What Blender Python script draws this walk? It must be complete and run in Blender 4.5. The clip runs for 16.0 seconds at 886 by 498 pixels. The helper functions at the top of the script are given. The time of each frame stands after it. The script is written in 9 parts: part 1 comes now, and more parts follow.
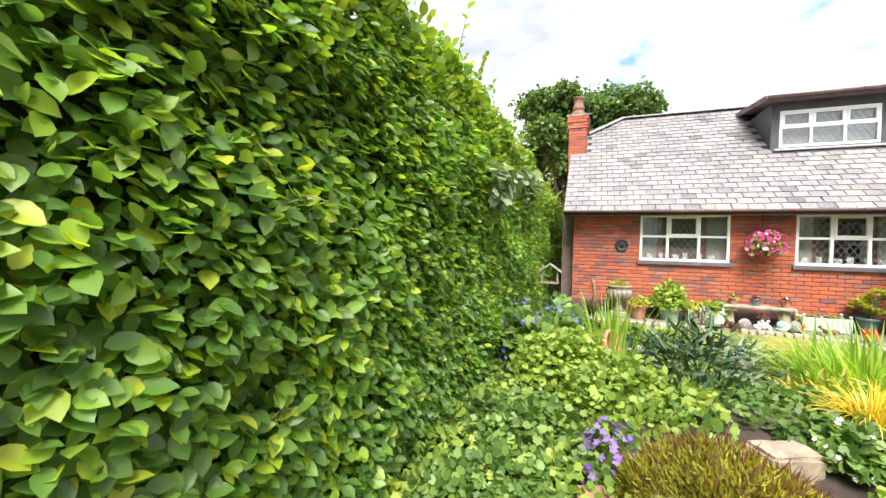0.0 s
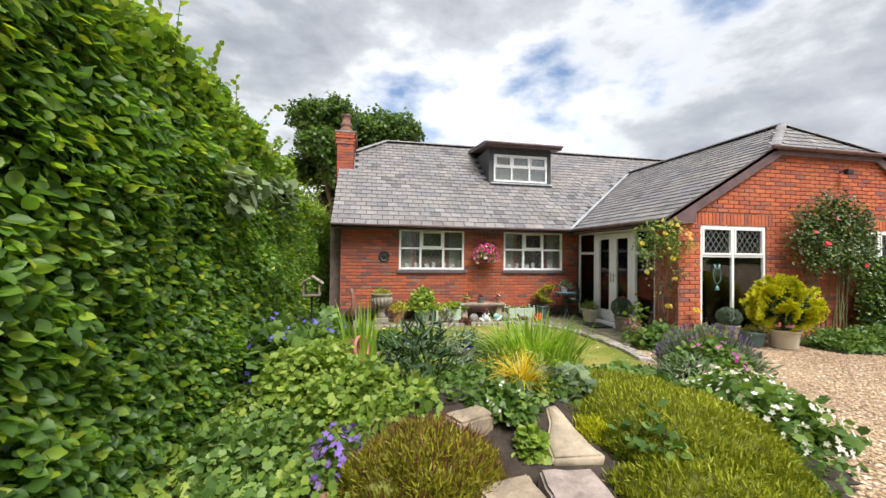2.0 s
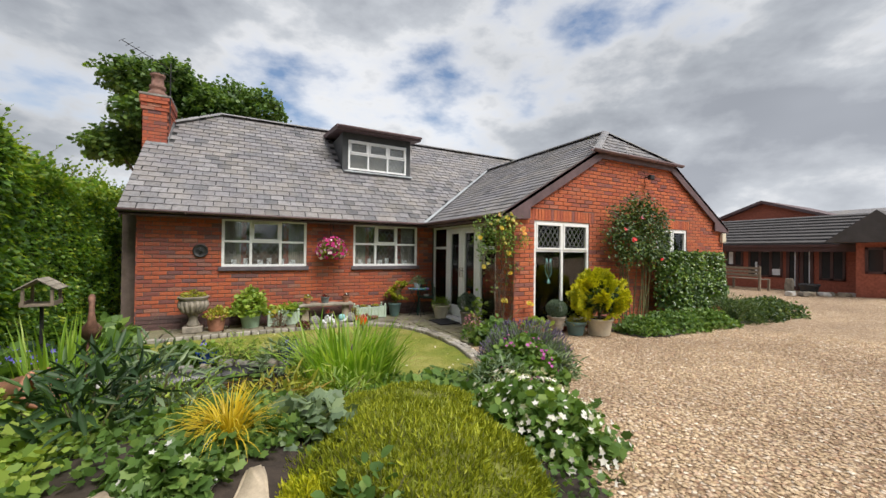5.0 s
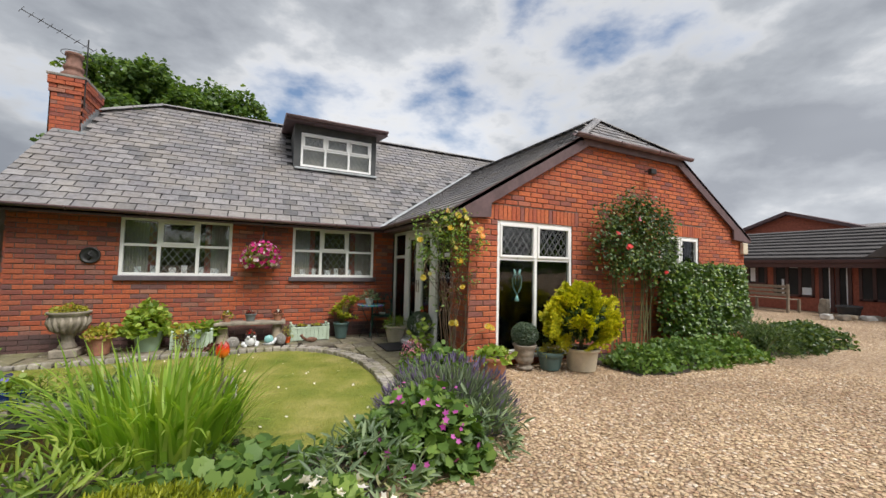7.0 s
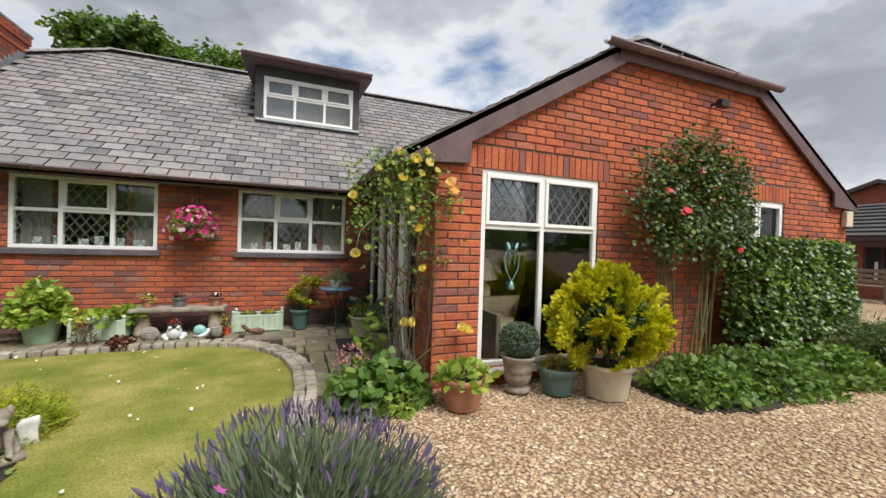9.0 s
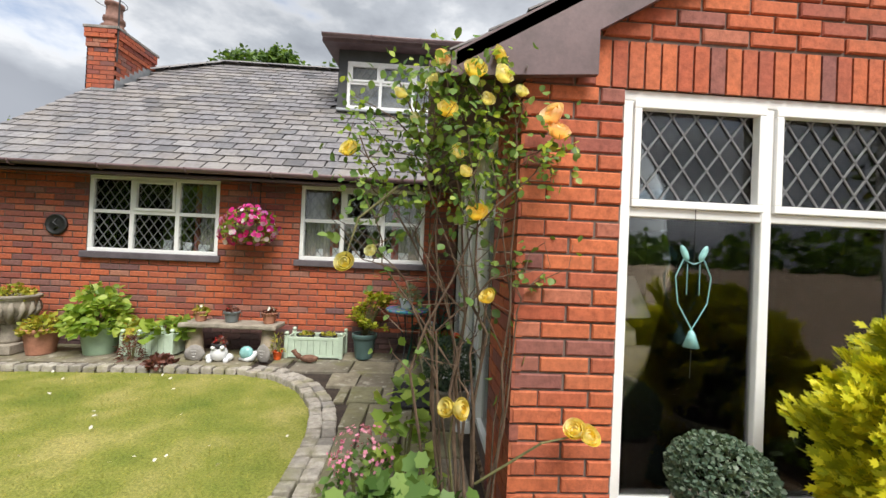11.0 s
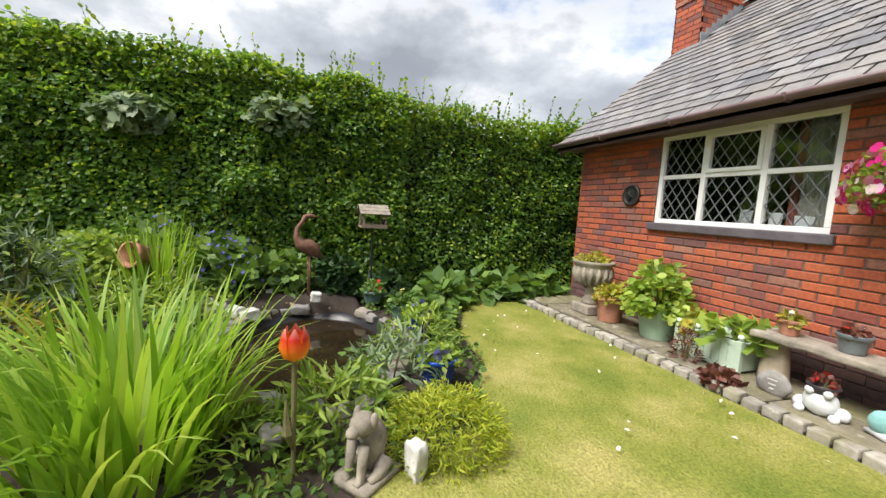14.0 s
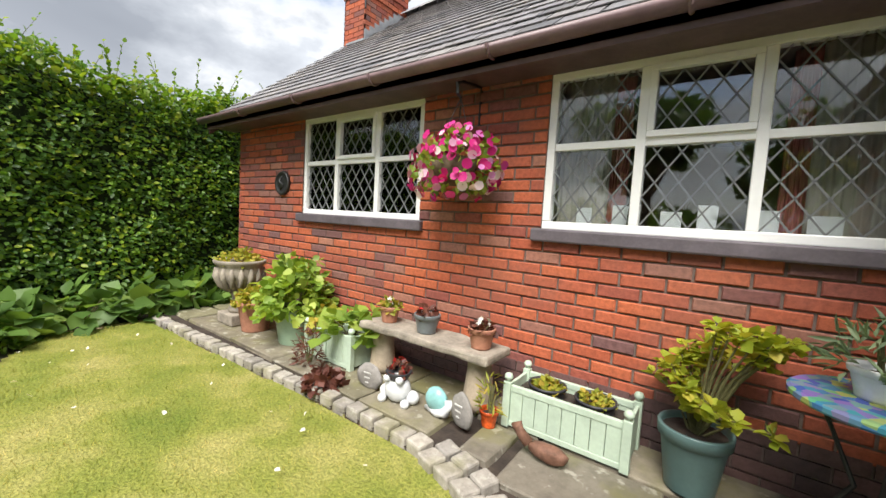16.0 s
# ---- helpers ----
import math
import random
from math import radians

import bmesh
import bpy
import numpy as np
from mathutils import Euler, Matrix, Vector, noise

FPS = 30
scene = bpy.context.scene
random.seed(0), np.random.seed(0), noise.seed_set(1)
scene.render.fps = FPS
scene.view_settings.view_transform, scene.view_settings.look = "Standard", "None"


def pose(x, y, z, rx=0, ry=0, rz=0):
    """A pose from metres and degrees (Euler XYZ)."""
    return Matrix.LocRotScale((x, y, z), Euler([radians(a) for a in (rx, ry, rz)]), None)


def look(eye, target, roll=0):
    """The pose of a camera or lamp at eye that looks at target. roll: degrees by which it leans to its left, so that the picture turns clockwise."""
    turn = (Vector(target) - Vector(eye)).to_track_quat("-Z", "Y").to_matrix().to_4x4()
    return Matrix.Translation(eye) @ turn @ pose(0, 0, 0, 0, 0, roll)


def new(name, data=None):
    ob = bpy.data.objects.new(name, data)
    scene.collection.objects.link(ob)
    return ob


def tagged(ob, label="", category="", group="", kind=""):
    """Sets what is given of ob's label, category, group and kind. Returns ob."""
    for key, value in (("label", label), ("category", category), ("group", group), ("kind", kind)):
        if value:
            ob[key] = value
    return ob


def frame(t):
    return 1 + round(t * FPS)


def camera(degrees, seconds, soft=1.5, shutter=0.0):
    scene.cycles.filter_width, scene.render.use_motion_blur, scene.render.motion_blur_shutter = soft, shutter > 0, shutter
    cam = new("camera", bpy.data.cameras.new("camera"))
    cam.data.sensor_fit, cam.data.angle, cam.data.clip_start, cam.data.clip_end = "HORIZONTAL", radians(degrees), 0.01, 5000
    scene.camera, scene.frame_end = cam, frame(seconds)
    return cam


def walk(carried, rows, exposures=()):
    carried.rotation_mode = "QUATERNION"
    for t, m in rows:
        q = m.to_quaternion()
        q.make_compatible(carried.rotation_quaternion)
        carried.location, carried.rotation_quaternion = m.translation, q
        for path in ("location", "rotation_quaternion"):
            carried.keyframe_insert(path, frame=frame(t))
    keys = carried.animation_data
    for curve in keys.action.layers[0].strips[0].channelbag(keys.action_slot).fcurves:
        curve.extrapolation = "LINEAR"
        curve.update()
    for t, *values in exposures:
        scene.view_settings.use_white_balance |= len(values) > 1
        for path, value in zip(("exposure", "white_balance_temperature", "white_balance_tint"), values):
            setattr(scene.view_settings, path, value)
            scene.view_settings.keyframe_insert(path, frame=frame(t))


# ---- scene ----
cam = camera(98.9, 16.0)
PATH = [
    (0, (0.528, -9.014, 1.46), (-0.202, -7.153, 1.411), 1.1),
    (0.5, (0.605, -9.013, 1.454), (0.267, -7.042, 1.456), 1.0),
    (1, (0.677, -9.01, 1.458), (0.633, -7.011, 1.493), 0.8),
    (1.5, (0.727, -9.001, 1.458), (0.926, -7.012, 1.508), 0.7),
    (2, (0.774, -8.994, 1.452), (1.158, -7.031, 1.486), 0.7),
    (2.5, (0.822, -8.983, 1.448), (1.35, -7.054, 1.481), 0.7),
    (3, (0.858, -8.957, 1.436), (1.529, -7.073, 1.447), 0.8),
    (3.5, (0.939, -8.908, 1.419), (1.743, -7.077, 1.45), 0.7),
    (4, (1.145, -8.829, 1.431), (1.996, -7.021, 1.515), 0.8),
    (4.5, (1.456, -8.696, 1.422), (2.318, -6.893, 1.502), 0.7),
    (5, (1.842, -8.613, 1.452), (2.777, -6.845, 1.468), 0.7),
    (5.2, (2.007, -8.556, 1.43), (2.997, -6.819, 1.464), 0.6),
    (7.3, (3.71, -7.627, 1.349), (4.574, -5.826, 1.448), 1.2),
    (7.5, (3.845, -7.521, 1.347), (4.707, -5.716, 1.393), 1.4),
    (8, (4.167, -7.232, 1.353), (5.002, -5.416, 1.417), 1.3),
    (8.2, (4.338, -7.096, 1.334), (5.149, -5.268, 1.35), 1.6),
    (10.3, (5.486, -5.535, 1.286), (5.966, -3.593, 1.264), 2.0),
    (10.5, (5.561, -5.377, 1.279), (5.959, -3.417, 1.289), 2.0),
    (11, (5.677, -4.939, 1.272), (5.778, -2.942, 1.293), 2.5),
    (11.5, (5.682, -4.553, 1.225), (5.516, -2.56, 1.218), 2.6),
    (12, (5.6, -4.182, 1.173), (4.998, -2.276, 1.091), 3.3),
    (12.5, (5.384, -4.004, 1.211), (4.369, -2.285, 1.094), 3.4),
    (13, (5.202, -3.913, 1.204), (3.732, -2.559, 1.121), 4.0),
    (13.5, (5.011, -3.854, 1.17), (3.244, -2.938, 0.973), 3.7),
    (14, (4.856, -3.679, 1.151), (2.974, -3.039, 0.929), 3.3),
    (14.5, (4.763, -3.366, 1.126), (2.862, -2.789, 0.891), 3.2),
    (15, (4.775, -3.006, 1.145), (2.941, -2.259, 0.862), 3.3),
    (15.5, (4.87, -2.602, 1.122), (3.323, -1.344, 0.964), 3.7),
    (16, (5.016, -2.322, 1.123), (3.841, -0.71, 0.971), 3.4),
]
walk(cam, [(t, look(eye, target, roll)) for t, eye, target, roll in PATH],
     exposures=[(0, 1.35), (0.5, 1.05), (1.0, 0.85), (1.5, 0.65), (2.5, 0.40), (3.5, 0.24), (5, 0.1), (8, 0.05), (10.5, 0.35), (12, 0.45), (14, 0.6), (16, 0.7)])

# ---------------- world and sun ----------------
SUN_EL, SUN_AZ = radians(57), radians(161)   # azimuth measured clockwise from +y
world = bpy.data.worlds.new("sky")
scene.world = world
world.use_nodes = True
wn, wl = world.node_tree.nodes, world.node_tree.links
wn.clear()
w_out = wn.new("ShaderNodeOutputWorld")
w_bg = wn.new("ShaderNodeBackground")
w_sky = wn.new("ShaderNodeTexSky")
w_sky.sky_type, w_sky.sun_disc = "NISHITA", False
w_sky.sun_elevation, w_sky.sun_rotation = SUN_EL, SUN_AZ
w_sky.dust_density = 1.5
w_co = wn.new("ShaderNodeTexCoord")
# heaped clouds: thin edges bright, thick middles grey, blue between
w_sc = wn.new("ShaderNodeVectorMath"); w_sc.operation = "MULTIPLY_ADD"
w_sc.inputs[1].default_value, w_sc.inputs[2].default_value = (1, 1, 2.0), (3.1, 0.4, 1.7)
wl.new(w_co.outputs["Generated"], w_sc.inputs[0])
w_n1 = wn.new("ShaderNodeTexNoise"); w_n1.inputs["Scale"].default_value = 2.1
w_n1.inputs["Detail"].default_value = 9; w_n1.inputs["Roughness"].default_value = 0.55
w_n2 = wn.new("ShaderNodeTexNoise"); w_n2.inputs["Scale"].default_value = 1.3
w_n2.inputs["Detail"].default_value = 4; w_n2.inputs["Roughness"].default_value = 0.5
wl.new(w_sc.outputs[0], w_n1.inputs["Vector"]); wl.new(w_sc.outputs[0], w_n2.inputs["Vector"])
w_cover = wn.new("ShaderNodeValToRGB")
w_cover.color_ramp.elements[0].position, w_cover.color_ramp.elements[1].position = 0.36, 0.475
wl.new(w_n1.outputs["Fac"], w_cover.inputs[0])
w_body = wn.new("ShaderNodeValToRGB")
w_body.color_ramp.elements[0].position, w_body.color_ramp.elements[0].color = 0.44, (1.0, 1.0, 1.0, 1)
w_body.color_ramp.elements[1].position, w_body.color_ramp.elements[1].color = 0.62, (0.40, 0.425, 0.47, 1)
w_mid = w_body.color_ramp.elements.new(0.52); w_mid.color = (0.60, 0.63, 0.67, 1)
wl.new(w_n1.outputs["Fac"], w_body.inputs[0])
w_broad = wn.new("ShaderNodeValToRGB")
w_broad.color_ramp.elements[0].position, w_broad.color_ramp.elements[0].color = 0.35, (1.02, 1.02, 1.03, 1)
w_broad.color_ramp.elements[1].position, w_broad.color_ramp.elements[1].color = 0.65, (0.66, 0.675, 0.70, 1)
wl.new(w_n2.outputs["Fac"], w_broad.inputs[0])
w_shade = wn.new("ShaderNodeMix"); w_shade.data_type, w_shade.blend_type = "RGBA", "MULTIPLY"
w_shade.inputs["Factor"].default_value = 1.0
wl.new(w_body.outputs[0], w_shade.inputs["A"]); wl.new(w_broad.outputs[0], w_shade.inputs["B"])
w_skys = wn.new("ShaderNodeVectorMath"); w_skys.operation = "SCALE"; w_skys.inputs["Scale"].default_value = 0.15
wl.new(w_sky.outputs[0], w_skys.inputs[0])
w_mix = wn.new("ShaderNodeMix"); w_mix.data_type = "RGBA"
wl.new(w_cover.outputs[0], w_mix.inputs["Factor"])
wl.new(w_skys.outputs[0], w_mix.inputs["A"]); wl.new(w_shade.outputs["Result"], w_mix.inputs["B"])
wl.new(w_mix.outputs["Result"], w_bg.inputs["Color"])
w_bg.inputs["Strength"].default_value = 0.95
wl.new(w_bg.outputs[0], w_out.inputs["Surface"])

sun_data = bpy.data.lights.new("sun", "SUN")
sun_data.energy, sun_data.angle, sun_data.color = 4.3, radians(34), (1.0, 0.965, 0.9)
sun = new("sun", sun_data)
sun_dir = Vector((math.sin(SUN_AZ) * math.cos(SUN_EL), math.cos(SUN_AZ) * math.cos(SUN_EL), math.sin(SUN_EL)))
sun.matrix_world = look(sun_dir * 60, (0, 0, 0))


# ---------------- materials ----------------
def nodes_of(name):
    m = bpy.data.materials.new(name)
    m.use_nodes = True
    nt = m.node_tree
    return m, nt, nt.nodes["Principled BSDF"]


def noise_node(nt, scale, detail=4, rough=0.6, vec=None):
    n = nt.nodes.new("ShaderNodeTexNoise")
    n.inputs["Scale"].default_value, n.inputs["Detail"].default_value, n.inputs["Roughness"].default_value = scale, detail, rough
    if vec is not None:
        nt.links.new(vec, n.inputs["Vector"])
    return n


def ramp_node(nt, fac, stops):
    r = nt.nodes.new("ShaderNodeValToRGB")
    el = r.color_ramp.elements
    while len(el) < len(stops):
        el.new(0.5)
    for e, (p, c) in zip(el, stops):
        e.position, e.color = p, (*c, 1)
    nt.links.new(fac, r.inputs[0])
    return r


def mixc(nt, fac, a, b, mode="MIX"):
    n = nt.nodes.new("ShaderNodeMix")
    n.data_type, n.blend_type = "RGBA", mode
    for sock, v in (("Factor", fac), ("A", a), ("B", b)):
        if isinstance(v, (int, float)):
            n.inputs[sock].default_value = v
        elif isinstance(v, tuple):
            n.inputs[sock].default_value = (*v, 1)
        else:
            nt.links.new(v, n.inputs[sock])
    return n.outputs["Result"]


def bump(nt, bs, height, strength, dist=0.01):
    b = nt.nodes.new("ShaderNodeBump")
    b.inputs["Strength"].default_value, b.inputs["Distance"].default_value = strength, dist
    nt.links.new(height, b.inputs["Height"])
    nt.links.new(b.outputs[0], bs.inputs["Normal"])


def solid(name, col, rough=0.6, metal=0.0, var=0.25, scale=8.0, bumpy=0.15, fine=60.0, spec=0.5):
    """A painted or mineral surface: one colour, stained at two scales, with a fine relief."""
    m, nt, bs = nodes_of(name)
    co = nt.nodes.new("ShaderNodeTexCoord").outputs["Object"]
    n1, n2 = noise_node(nt, scale, 5, 0.65, co), noise_node(nt, fine, 3, 0.6, co)
    lo, hi = tuple(c * (1 - var) for c in col), tuple(min(1, c * (1 + var)) for c in col)
    r1 = ramp_node(nt, n1.outputs["Fac"], [(0.3, lo), (0.7, hi)])
    r2 = ramp_node(nt, n2.outputs["Fac"], [(0.3, (1 - var * 0.5,) * 3), (0.7, (1, 1, 1))])
    nt.links.new(mixc(nt, 1.0, r1.outputs[0], r2.outputs[0], "MULTIPLY"), bs.inputs["Base Color"])
    bs.inputs["Roughness"].default_value, bs.inputs["Metallic"].default_value = rough, metal
    bs.inputs["Specular IOR Level"].default_value = spec
    if bumpy:
        bump(nt, bs, n2.outputs["Fac"], bumpy, 0.004)
    return m


def pieces(name, stops, rough=0.8, scale=25.0, bumpy=0.4, dirt=(0.5, 0.5, 0.5), dirt_amount=0.35, island=False, spec=0.4, lichen=0.0):
    """Bricks, slates, setts, slabs: each piece takes its own tone."""
    m, nt, bs = nodes_of(name)
    co = nt.nodes.new("ShaderNodeTexCoord").outputs["Object"]
    pos = nt.nodes.new("ShaderNodeNewGeometry")
    rnd = pos.outputs["Random Per Island"] if island else nt.nodes.new("ShaderNodeObjectInfo").outputs["Random"]
    r = ramp_node(nt, rnd, stops)
    r.color_ramp.interpolation = "LINEAR"
    n1, n2 = noise_node(nt, scale, 5, 0.7, pos.outputs["Position"]), noise_node(nt, 1.7, 4, 0.6, pos.outputs["Position"])
    grain = ramp_node(nt, n1.outputs["Fac"], [(0.3, (0.62, 0.6, 0.6)), (0.62, (1.08, 1.08, 1.08))])
    c = mixc(nt, 1.0, r.outputs[0], grain.outputs[0], "MULTIPLY")
    stain = ramp_node(nt, n2.outputs["Fac"], [(0.42, (0, 0, 0)), (0.72, (dirt_amount,) * 3)])
    c = mixc(nt, stain.outputs[0], c, dirt)
    if lichen:
        n3 = noise_node(nt, lichen, 3, 0.55, pos.outputs["Position"])
        spots = ramp_node(nt, n3.outputs["Fac"], [(0.60, (0, 0, 0)), (0.68, (0.55, 0.55, 0.55))])
        c = mixc(nt, spots.outputs[0], c, (0.46, 0.44, 0.37))
        n4 = noise_node(nt, 3.1, 4, 0.6, pos.outputs["Position"])
        green = ramp_node(nt, n4.outputs["Fac"], [(0.52, (0, 0, 0)), (0.66, (0.55, 0.55, 0.55))])
        c = mixc(nt, green.outputs[0], c, (0.17, 0.16, 0.055))
    nt.links.new(c, bs.inputs["Base Color"])
    bs.inputs["Roughness"].default_value = rough
    bs.inputs["Specular IOR Level"].default_value = spec
    bump(nt, bs, n1.outputs["Fac"], bumpy, 0.006)
    return m


def leafy(name, stops, trans=0.35, rough=0.5, spec=0.4):
    """Leaves and petals: each leaf its own tone, light passes through."""
    m, nt, bs = nodes_of(name)
    g = nt.nodes.new("ShaderNodeNewGeometry")
    r = ramp_node(nt, g.outputs["Random Per Island"], stops)
    n = noise_node(nt, 1.3, 3, 0.6, g.outputs["Position"])
    tone = ramp_node(nt, n.outputs["Fac"], [(0.3, (0.72, 0.76, 0.7)), (0.7, (1.2, 1.15, 1.0))])
    c = mixc(nt, 1.0, r.outputs[0], tone.outputs[0], "MULTIPLY")
    nt.links.new(c, bs.inputs["Base Color"])
    bs.inputs["Roughness"].default_value, bs.inputs["Specular IOR Level"].default_value = rough, spec
    t = nt.nodes.new("ShaderNodeBsdfTranslucent")
    nt.links.new(mixc(nt, 1.0, c, (1.5, 1.5, 0.7), "MULTIPLY"), t.inputs["Color"])
    mx = nt.nodes.new("ShaderNodeMixShader")
    mx.inputs[0].default_value = trans
    nt.links.new(bs.outputs[0], mx.inputs[1])
    nt.links.new(t.outputs[0], mx.inputs[2])
    nt.links.new(mx.outputs[0], nt.nodes["Material Output"].inputs["Surface"])
    return m


def glassy(name, tint=(0.92, 0.95, 0.94), ior=1.52):
    m = bpy.data.materials.new(name)
    m.use_nodes = True
    nt = m.node_tree
    nt.nodes.clear()
    out = nt.nodes.new("ShaderNodeOutputMaterial")
    tr, gl = nt.nodes.new("ShaderNodeBsdfTransparent"), nt.nodes.new("ShaderNodeBsdfGlossy")
    tr.inputs[0].default_value = (*tint, 1)
    gl.inputs["Roughness"].default_value = 0.02
    fr = nt.nodes.new("ShaderNodeFresnel")
    fr.inputs[0].default_value = ior
    n = noise_node(nt, 3.0, 2, 0.5, nt.nodes.new("ShaderNodeTexCoord").outputs["Object"])
    bp = nt.nodes.new("ShaderNodeBump")
    bp.inputs["Strength"].default_value, bp.inputs["Distance"].default_value = 0.08, 0.01
    nt.links.new(n.outputs["Fac"], bp.inputs["Height"]); nt.links.new(bp.outputs[0], gl.inputs["Normal"])
    mx = nt.nodes.new("ShaderNodeMixShader")
    nt.links.new(fr.outputs[0], mx.inputs[0]); nt.links.new(tr.outputs[0], mx.inputs[1]); nt.links.new(gl.outputs[0], mx.inputs[2])
    nt.links.new(mx.outputs[0], out.inputs[0])
    return m


BRICK_TONES = [(0.0, (0.40, 0.095, 0.048)), (0.3, (0.52, 0.135, 0.058)), (0.55, (0.44, 0.11, 0.056)), (0.75, (0.32, 0.085, 0.058)), (0.88, (0.17, 0.085, 0.085)), (1.0, (0.45, 0.19, 0.12))]
GABLE_TONES = [(0.0, (0.42, 0.10, 0.05)), (0.45, (0.56, 0.155, 0.062)), (0.8, (0.40, 0.10, 0.055)), (0.93, (0.24, 0.09, 0.08)), (1.0, (0.48, 0.16, 0.09))]
SLATE_TONES = [(0.0, (0.10, 0.10, 0.11)), (0.12, (0.17, 0.168, 0.178)), (0.4, (0.235, 0.228, 0.24)), (0.65, (0.19, 0.182, 0.195)), (0.88, (0.29, 0.28, 0.285)), (1.0, (0.15, 0.145, 0.15))]
